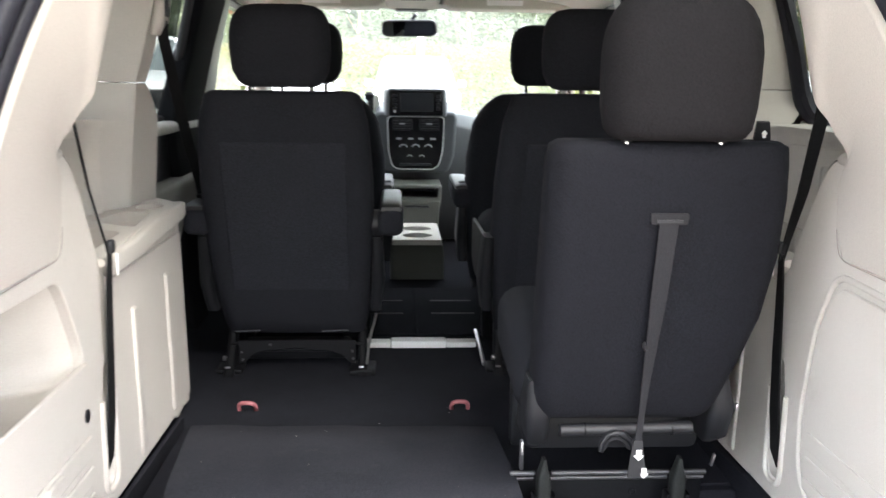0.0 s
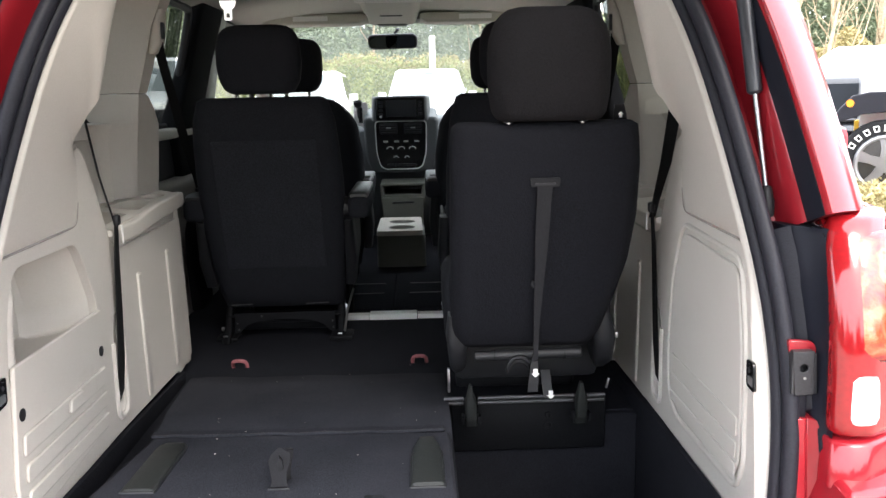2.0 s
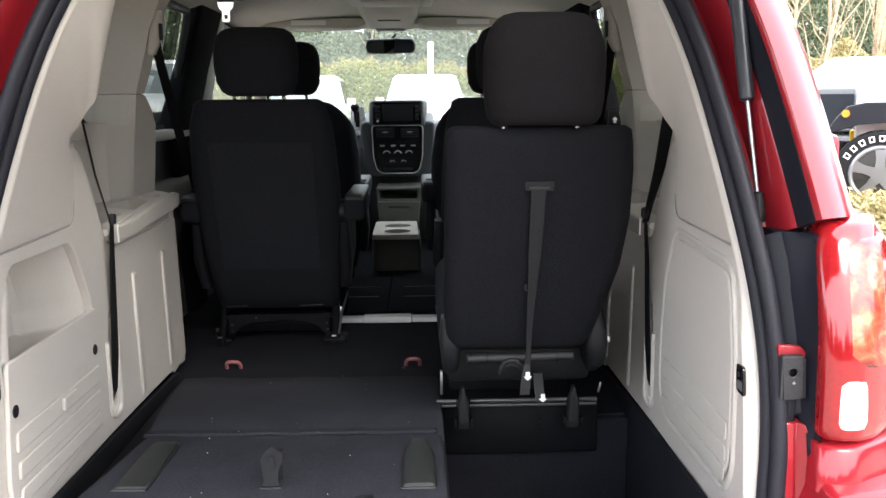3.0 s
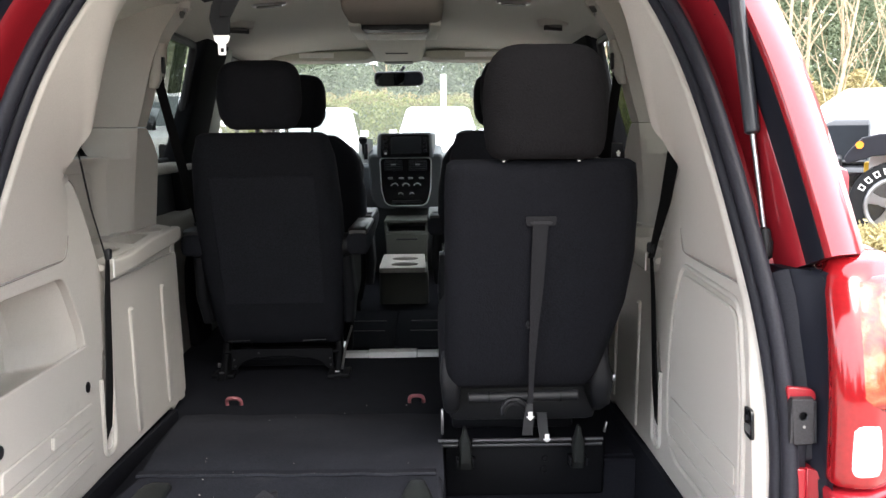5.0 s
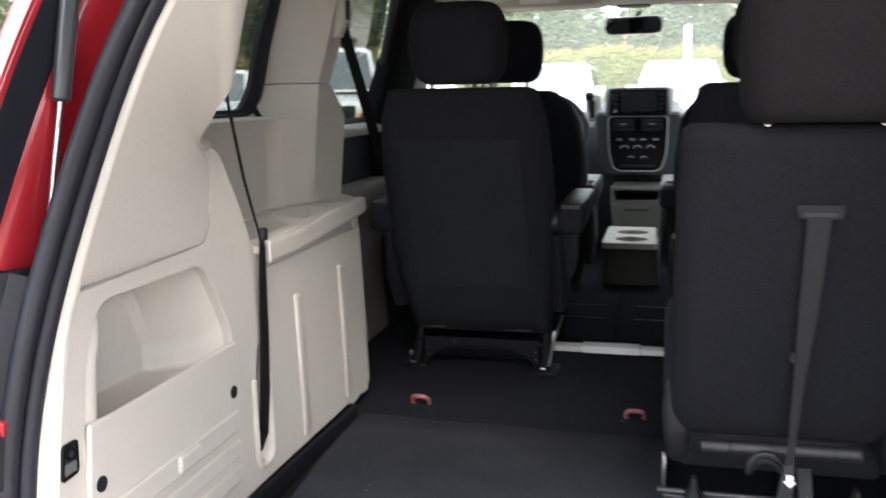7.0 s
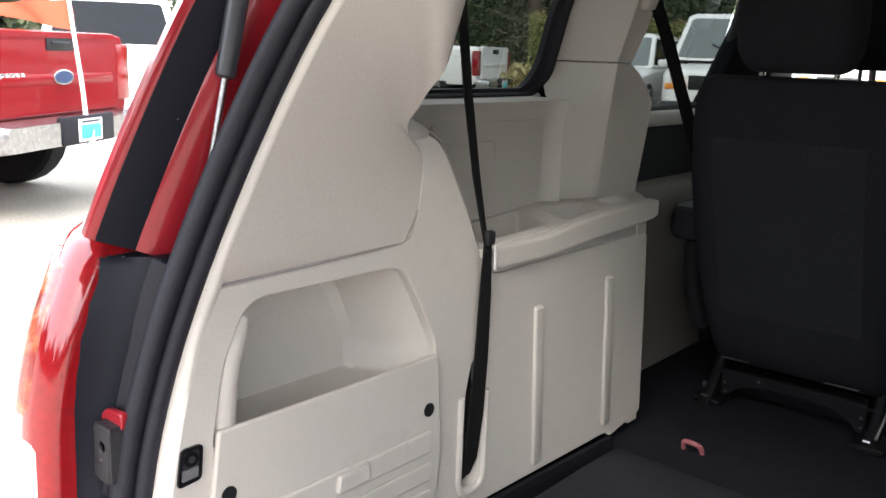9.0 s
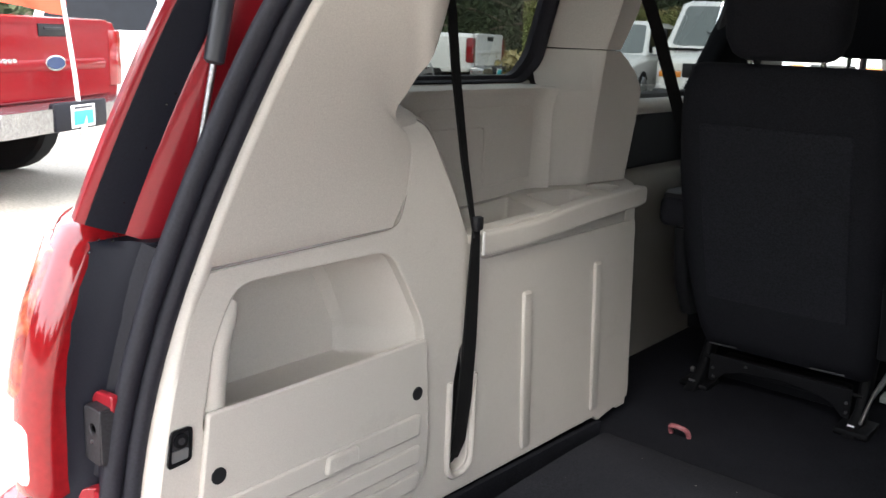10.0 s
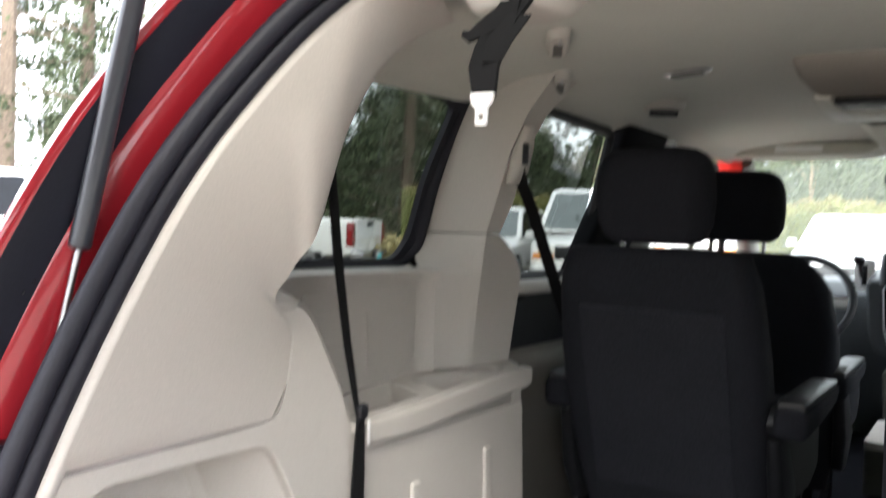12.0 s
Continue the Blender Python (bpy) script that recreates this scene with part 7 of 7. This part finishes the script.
def pickup(name, label, m, paint, detail):
    L, W = 5.6, 2.0
    h = W / 2
    v = thing(name, m.translation, label, "pickup truck", "pickup trucks")
    bed = [(0.02, 0.55, 1.16, h * 0.96), (0.10, 0.50, 1.17, h), (2.0, 0.45, 1.18, h), (4.2, 0.45, 1.14, h), (5.1, 0.45, 1.08, h * 0.97), (5.5, 0.50, 0.98, h * 0.90)]
    rings = [[(-w + 0.03, y, a), (-w, y, a + 0.1), (-w, y, b - 0.06), (-w + 0.05, y, b), (0, y, b), (w - 0.05, y, b), (w, y, b - 0.06), (w, y, a + 0.1), (w - 0.03, y, a)] for y, a, b, w in bed]
    part("body", turned(loft(rings), m), paint, v, bevel=0.015)
    B = [(-0.92, 1.95, 1.14), (0.92, 1.95, 1.14), (0.92, 4.15, 1.14), (-0.92, 4.15, 1.14)]
    T = [(-0.76, 2.10, 1.72), (0.76, 2.10, 1.72), (0.76, 3.55, 1.72), (-0.76, 3.55, 1.72)]
    R = [(-0.66, 2.16, 1.76), (0.66, 2.16, 1.76), (0.66, 3.47, 1.76), (-0.66, 3.47, 1.76)]
    part("cab", turned(loft([B, T, R]), m), paint, v, bevel=0.03)
    part("rear_window", turned(quad_on(B[0], B[1], T[1], T[0], 0.08, 0.12, 0.9, 0.006), m), CAR_GLASS, v, "dark rear window")
    for a, b, c, d in ((B[1], B[2], T[2], T[1]), (B[3], B[0], T[0], T[3])):
        for u0, u1 in ((0.02, 0.48), (0.52, 0.96)):
            A, Bq, C, D = (Vector(a).lerp(Vector(b), u0), Vector(a).lerp(Vector(b), u1), Vector(d).lerp(Vector(c), u1), Vector(d).lerp(Vector(c), u0))
            part("side_window", turned(quad_on(A, Bq, C, D, 0.03, 0.1, 0.9, 0.006), m), CAR_GLASS, v, "dark side window")
    gate = part("tailgate", turned(prism(corner([(-0.78, 0.60), (0.78, 0.60), (0.79, 1.17), (-0.79, 1.17)], 0.03), -0.012, 0.03, "y"), m), paint, v, bevel=0.012)
    part("gate_crease", turned(beam([(-0.022, 0, 0.845, 1.40, 0.05, 0.02), (-0.008, 0, 0.845, 1.46, 0.09, 0.04)]), m), paint, gate)
    part("gate_top", turned(beam([(-0.022, 0, 1.150, 1.50, 0.04, 0.018), (0.03, 0, 1.155, 1.56, 0.05, 0.02)]), m), paint, gate)
    part("gate_handle", turned(box(-0.17, 0.17, -0.020, -0.008, 1.045, 1.13, 0.01), m), BLACK_PLASTIC, gate, "black tailgate handle")
    part("handle_grip", turned(box(-0.11, 0.11, -0.028, -0.016, 1.09, 1.108, 0.004), m), DASH_DARK, gate)
    part("bumper", turned(beam([(-0.20, 0, 0.485, 1.84, 0.16, 0.03), (-0.10, 0, 0.49, 1.96, 0.20, 0.03), (0.02, 0, 0.49, 1.98, 0.20, 0.03)]), m), BUMPER_CHROME, v, "chrome rear bumper")
    part("bumper_pad", turned(box(-0.34, 0.34, -0.215, -0.16, 0.40, 0.60, 0.015), m), GASKET, v, "dark bumper centre")
    plate = part("number_plate", turned(box(-0.155, 0.155, -0.222, -0.212, 0.415, 0.575, 0.004), m), WHITE_TAG, v, "white and teal plate")
    part("plate_bar", turned(box(-0.13, 0.13, -0.2245, -0.2215, 0.435, 0.535, 0.002), m), material("teal_plate", (0.05, 0.45, 0.5), 0.5), plate)
    part("plate_bar", turned(box(-0.12, 0.12, -0.2245, -0.2215, 0.548, 0.565, 0.002), m), material("dark_ink", (0.05, 0.05, 0.06), 0.5), plate)
    for s in (-1, 1):
        part("rear_lamp", turned(box(*sorted((s * 0.80, s * 1.0)), -0.005, 0.14, 0.66, 1.10, 0.02), m), LAMP_RED, v, "red rear lamp")
    if detail:
        oval = [(0.125 * math.cos(a * math.pi / 12), 0.86 + 0.055 * math.sin(a * math.pi / 12)) for a in range(24)]
        badge = part("badge", turned(prism(oval, -0.032, -0.012, "y"), m), CHROME, gate, "chrome oval badge")
        part("badge_field", turned(prism([(x * 0.86, 0.86 + (z - 0.86) * 0.80) for x, z in oval], -0.036, -0.03, "y"), m), material("badge_blue", (0.02, 0.045, 0.12), 0.25), badge, "dark blue field")
        for k in range(5):
            part("script_bar", turned(box(-0.70 + k * 0.055, -0.66 + k * 0.055, -0.022, -0.010, 0.855, 0.895, 0.003), m), CHROME, gate)
    part("exhaust_shield", turned(box(-0.5, 0.5, 0.05, 0.7, 0.35, 0.42, 0.02), m), BLACK_PLASTIC, v)
    wheels(v, m @ pose(0, 0, -0.08 if detail else -0.02), (1.0, 4.6), h - 0.01, 0.45, 0.26)
    return v


fr = (-0.848, -0.53)
pickup("pickup_truck", "bright red pickup truck with chrome bumper and black tailgate handle", pose(-6.04, 2.55, 0.22, 0, 0, math.degrees(math.atan2(-fr[0], fr[1]))), CAR_RED, True)
fw = Vector((-0.94, -0.34)).normalized()
sd = Vector((-fw.y, fw.x))
pc = Vector((-9.68, 12.0)) - sd * 0.9
pickup("pickup_truck", "white pickup truck seen through the quarter window", pose(pc.x, pc.y, 0.28, 0, 0, math.degrees(math.atan2(-fw.x, fw.y))), CAR_WHITE, False)

# flag on a thin white pole clipped to the red truck's bumper
flag = thing("car_flag", (-5.86, 2.66, 0.47), "orange-red pennant on a thin white plastic pole", "flag")
part("pole", tube([(-5.86, 2.66, 0.45), (-5.875, 2.63, 1.0), (-5.91, 2.58, 1.62)], [0.018, 0.016, 0.014], 8), POLE_WHITE, flag)
part("clip", turned(prism(corner([(0.0, 0.0), (0.035, 0.0), (0.03, 0.26), (-0.01, 0.12), (-0.11, 0.06), (-0.11, 0.035)], 0.01), -0.012, 0.012, "y"), pose(-5.86, 2.66, 0.46, 0, 0, 60)), POLE_WHITE, flag, "white window clip")
rows = []
for i in range(9):
    f = i / 8
    rows.append([(-5.91 - 0.20 * f, 2.585 - 0.42 * f + 0.03 * math.sin(f * 9 + k * 0.4), 1.62 - 0.03 * k + (-0.05 + 0.02 * k) * f) for k in range(8)])
part("cloth", loft(rows, closed=False), FLAG_RED, flag, "orange-red cloth")


def off_roader():
    f = Vector((-0.90, 0.43)).normalized()
    s = Vector((f.y, -f.x))
    c = Vector((4.40, 6.70)) - f * 3.15 + s * 0.80
    m = pose(c.x, c.y, 0.21, 0, 0, math.degrees(math.atan2(-f.x, f.y)))
    v = thing("off_roader", m.translation, "white off-road car with dark fenders and white-lettered tyres", "off-roader")
    h, low = 0.78, m
    m = pose(0, 0, 0.07) @ m
    body = [(0.0, 0.55, 1.33, h), (0.06, 0.50, 1.36, h), (2.3, 0.50, 1.36, h), (2.4, 0.55, 1.34, h * 0.95), (3.25, 0.60, 1.27, h * 0.84), (3.38, 0.62, 1.22, h * 0.80)]
    rings = [[(-w, y, a), (-w, y, b - 0.05), (-w + 0.05, y, b), (0, y, b + 0.02), (w - 0.05, y, b), (w, y, b - 0.05), (w, y, a)] for y, a, b, w in body]
    part("body", turned(loft(rings), m), CAR_WHITE, v, bevel=0.015)
    part("cabin", turned(loft([[(-0.76, 0.05, 1.34), (0.76, 0.05, 1.34), (0.76, 2.28, 1.34), (-0.76, 2.28, 1.34)], [(-0.66, 0.12, 1.70), (0.66, 0.12, 1.70), (0.66, 2.0, 1.70), (-0.66, 2.0, 1.70)]]), m), CAR_WHITE, v, "white hard top", bevel=0.03)
    for sx in (-1, 1):
        arch = [(2.62, 0.80), (2.70, 0.93), (2.82, 0.985), (3.30, 0.985), (3.45, 0.95), (3.55, 0.84), (3.60, 0.76), (3.57, 0.71), (3.46, 0.745), (3.36, 0.78), (3.15, 0.80), (2.90, 0.79), (2.78, 0.77), (2.68, 0.74)]
        part("fender", turned(prism(arch, *sorted((sx * 0.62, sx * 0.93)), "x"), m), GASKET, v, "dark grey fender flare", bevel=0.01)
        rear = [(0.05, 0.75), (0.15, 0.93), (0.30, 0.985), (0.85, 0.985), (1.0, 0.93), (1.12, 0.75), (1.04, 0.74), (0.95, 0.88), (0.80, 0.93), (0.35, 0.93), (0.22, 0.88), (0.12, 0.74)]
        part("fender", turned(prism(rear, *sorted((sx * 0.70, sx * 0.93)), "x"), m), GASKET, v, "dark grey fender flare", bevel=0.01)
        part("signal_lamp", turned(disc((sx * 0.935, 3.47, 0.885), 0.035, 0.02, "x", 14), m), AMBER, v, "round amber signal")
        part("inner_fender", turned(box(*sorted((sx * 0.45, sx * 0.60)), 3.22, 3.42, 0.58, 0.72, 0.02), m), material("yellow_inner_paint", (0.75, 0.45, 0.03), 0.4), v, "yellow inner panel")
        part("bonnet_latch", turned(box(*sorted((sx * 0.56, sx * 0.60)), 2.75, 2.80, 1.28, 1.36, 0.008), m), BLACK_PLASTIC, v, "black bonnet latch")
    part("bumper", turned(box(-0.75, 0.75, 3.62, 3.82, 0.62, 0.76, 0.02), m), BLACK_PLASTIC, v, "black bumper")
    wheels(v, low, (0.60, 3.15), 0.93, 0.40, 0.26)
    ink = material("tyre_white_lettering", (0.75, 0.75, 0.72), 0.6)
    for k in range(7):
        for sx in (-1, 1):
            at = low @ pose(0, 3.15, 0.40, 30 + k * 15, 0, 0)
            bar = prism([(0.300, -0.022), (0.300, 0.022), (0.356, 0.026), (0.356, -0.026)], *sorted((sx * 0.929, sx * 0.935)), "x", [[(0.310, -0.012), (0.310, 0.012), (0.346, 0.015), (0.346, -0.015)]])
            part("tyre_mark", turned(bar, at), ink, v, "white outlined bar on the tyre")
    return v


off_roader()

solo("bollard_post", tube([(0.46, 20.6, 0.15), (0.46, 20.6, 2.70), (0.46, 20.6, 2.72)], [0.075, 0.072, 0.06], 12), POLE_WHITE, "white painted wooden post by the hedge", "post")


def leaves(name, label, category, mat, places, size, kind="stuff"):
    """Many small folded leaf clumps as one mesh; places are (x, y, z, scale)."""
    rnd = random.Random(len(places) + int(size * 1000))
    vs, fs = [], []
    for x, y, z, k in places:
        c = Vector((x, y, z))
        a = Vector((rnd.uniform(-1, 1), rnd.uniform(-1, 1), rnd.uniform(-0.8, 0.8))).normalized()
        b = a.cross(Vector((rnd.uniform(-1, 1), rnd.uniform(-1, 1), rnd.uniform(-1, 1)))).normalized()
        w = size * k * rnd.uniform(0.6, 1.4)
        n = a.cross(b) * w * 0.25
        i = len(vs)
        vs += [c - a * w, c + b * w * 0.5 + n, c + a * w, c - b * w * 0.5 + n]
        fs += [(i, i + 1, i + 2), (i, i + 2, i + 3)]
    me = bpy.data.meshes.new(name)
    me.from_pydata([tuple(v) for v in vs], [], fs)
    me.materials.append(mat)
    ob = new(name, me)
    return tagged(ob, label, category, kind=kind) if label else ob


def polar(az, d):
    return 0.1 + d * math.sin(radians(az)), -1.3 + d * math.cos(radians(az))


# clipped hedge along the far edge of the lot
rnd = random.Random(5)
spots = []
for _ in range(90000):
    az = rnd.uniform(-34, 23)
    x, y = polar(az, 25 + rnd.uniform(-0.5, 0.9) + 1.2 * math.sin(az * 0.4))
    top = 2.25 + 0.06 * math.sin(az * 1.3) + 0.05 * math.sin(az * 3.7) + 0.05 * rnd.random()
    spots.append((x, y, 0.15 + (top - 0.15) * rnd.random() ** 0.55, 1.0))
leaves("hedge", "yellow-green clipped hedge at the edge of the lot", "hedge", LEAF_HEDGE, spots, 0.038)
spots = []
for _ in range(16000):
    az = rnd.uniform(-34, 23)
    x, y = polar(az, 25 + rnd.uniform(-0.5, 0.9) + 1.2 * math.sin(az * 0.4))
    spots.append((x, y, 2.08 + 0.05 * math.sin(az * 1.3) + 0.05 * math.sin(az * 3.7) + 0.32 * rnd.random() ** 1.5, 1.0))
leaves("hedge_tips", "dry brownish shoot tips along the hedge top", "hedge", LEAF_TIP, spots, 0.036)
spots = []
for _ in range(40000):
    az = rnd.uniform(19, 42)
    x, y = polar(az, 20 + rnd.uniform(-0.5, 0.9))
    spots.append((x, y, 0.15 + (2.15 + 0.2 * math.sin(az * 2)) * rnd.random() ** 0.55, 1.0))
leaves("dry_hedge", "dry tan hedge beyond the parked cars", "hedge", LEAF_DRY, spots, 0.04)
spots = []
for _ in range(420000):
    az = rnd.uniform(-56, 48)
    d = rnd.uniform(28, 40)
    x, y = polar(az, d)
    lim = 7.5 + 3.0 * math.sin(az * 0.35) + 2.0 * math.sin(az * 0.9 + 1) + 1.5 * noise.noise((az * 0.8, d * 0.2, 0))
    spots.append((x, y, 0.2 + lim * rnd.random() ** 0.8, 1.0 + 0.5 * rnd.random()))
leaves("woodland", "dense grey-green woodland behind the hedge", "woodland", LEAF_WOOD, spots, 0.052)
spots = []
for _ in range(40000):
    az = rnd.uniform(-56, 48)
    x, y = polar(az, rnd.uniform(40, 43))
    spots.append((x, y, 0.2 + (6.5 + 2.5 * math.sin(az * 0.35)) * rnd.random(), 1.0))
leaves("far_woodland", "pale grey-green woods in the distance", "woodland", LEAF_WOOD, spots, 0.30)
spots = []
for _ in range(2600):
    x, y = polar(rnd.uniform(-41, -33), rnd.uniform(17.5, 21))
    spots.append((x, y, 0.2 + 0.9 * rnd.random() ** 1.6, 1.0))
leaves("dry_grass", "tall dry grass at the edge of the lot", "grass", LEAF_DRY, spots, 0.10)
spots = []
for _ in range(3600):
    x, y = 3.66 + rnd.gauss(0, 0.16), 5.45 + rnd.gauss(0, 0.16)
    spots.append((x, y, ground_z(x, y) + 0.45 * rnd.random(), 1.0))
leaves("grass_tuft", "pale dry grass tuft in the lot", "grass", LEAF_DRY, spots, 0.021)


# Added tree ring, mostly out of view, to darken what paint and lenses reflect.
spots = []
for _ in range(70000):
    az = rnd.uniform(52, 296)
    x, y = polar(az, rnd.uniform(30, 37))
    spots.append((x, y, 0.2 + (5.0 + 1.6 * math.sin(az * 0.23) + 1.2 * math.sin(az * 0.61)) * rnd.random() ** 0.9, 1.0 + 0.6 * rnd.random()))
leaves("unseen_tree_belt", "added ring of dark trees, mostly out of view, that darkens reflections", "woodland", LEAF_CONIFER, spots, 0.30)


def conifer(az, d, height, seed):
    r = random.Random(seed)
    x, y = polar(az, d)
    t = thing("conifer_tree", (x, y, 0.15), "tall open conifer with drooping dark boughs", "tree", "conifers")
    part("trunk", tube([(x, y, 0.1), (x + 0.1, y, height * 0.5), (x + 0.05, y, height)], [0.28, 0.17, 0.03], 8), BARK, t)
    pts = []
    for k in range(int(height * 6)):
        z = 1.5 + (height - 1.6) * k / (height * 6)
        reach = (height - z) * 0.24 + 0.5
        a = r.uniform(0, 2 * math.pi)
        tip = Vector((x + reach * math.cos(a), y + reach * math.sin(a), z - 0.25 * reach))
        if k % 3 == 0:
            part("limb", tube([(x, y, z), tuple(Vector((x, y, z)).lerp(tip, 0.6) + Vector((0, 0, 0.1))), tuple(tip)], [0.05, 0.03, 0.008], 5), BARK, t)
        for _ in range(60):
            f = r.random() ** 0.6
            p = Vector((x, y, z)).lerp(tip, f)
            pts.append((p.x + r.gauss(0, 0.16), p.y + r.gauss(0, 0.16), p.z + r.gauss(0, 0.10) - 0.12 * r.random(), 1.0))
    crown = leaves("crown", "", "", LEAF_CONIFER, [(a - x, b - y, c - 0.15, k) for a, b, c, k in pts], 0.10)
    crown.parent = t
    return t


for az, d, h, sd_ in ((-63, 27, 13, 1), (-57.5, 25, 14.5, 2), (-53.5, 29, 15, 3), (-46, 27, 12, 4), (-40, 25, 11, 5), (-34, 29, 12, 6), (-27, 27, 11, 7), (-22, 30, 12, 8)):
    conifer(az, d, h, sd_)


def bare_tree(az, d, height, seed, lean=0.0, trunk=0.05):
    r = random.Random(seed)
    x, y = polar(az, d)
    t = thing("bare_tree", (x, y, 0.15), "leafless sapling with pale thin branches", "tree", "bare trees")
    part("trunk", tube([(x, y, 0.1), (x + lean * 0.4, y, height * 0.4), (x + lean, y, height)], [trunk, trunk * 0.7, 0.012], 7), TWIG, t)
    for k in range(16):
        z = 0.8 + (height - 1.2) * r.random()
        a, reach = r.uniform(0, 2 * math.pi), r.uniform(0.7, 1.7)
        b = Vector((x + lean * (z / height), y, z))
        p1 = b + Vector((reach * 0.45 * math.cos(a), reach * 0.45 * math.sin(a), reach * 0.6))
        p2 = p1 + Vector((reach * 0.3 * math.cos(a + 0.4), reach * 0.3 * math.sin(a + 0.4), reach * 0.9))
        limb = part("limb", tube([b, p1, p2], [0.02, 0.014, 0.005], 5), TWIG, t)
        for q in range(2):
            e = p1.lerp(p2, 0.3 + 0.4 * q)
            part("twig", tube([e, e + Vector((r.uniform(-0.4, 0.4), r.uniform(-0.4, 0.4), r.uniform(0.3, 0.7)))], [0.008, 0.003], 4), TWIG, limb)
    return t


bare_tree(21.8, 19, 6.5, 11, 0.2)
bare_tree(24.0, 18.5, 5.5, 12, 0.9)
bare_tree(20.3, 20, 5.8, 13, -0.4)
bare_tree(27.6, 21, 8.0, 14, 0.1, 0.16)
for k, (az, d, h) in enumerate(((-9.5, 30, 9.0), (-3, 30.5, 8.5), (4.4, 30, 9.2), (11, 30.2, 8.0), (23.0, 20.5, 7.0), (25.5, 20.8, 6.4), (29.5, 20.6, 7.5), (32.0, 20.9, 6.6))):
    bare_tree(az, d, h, 40 + k, 0.5 * math.sin(k * 2.3), 0.055)
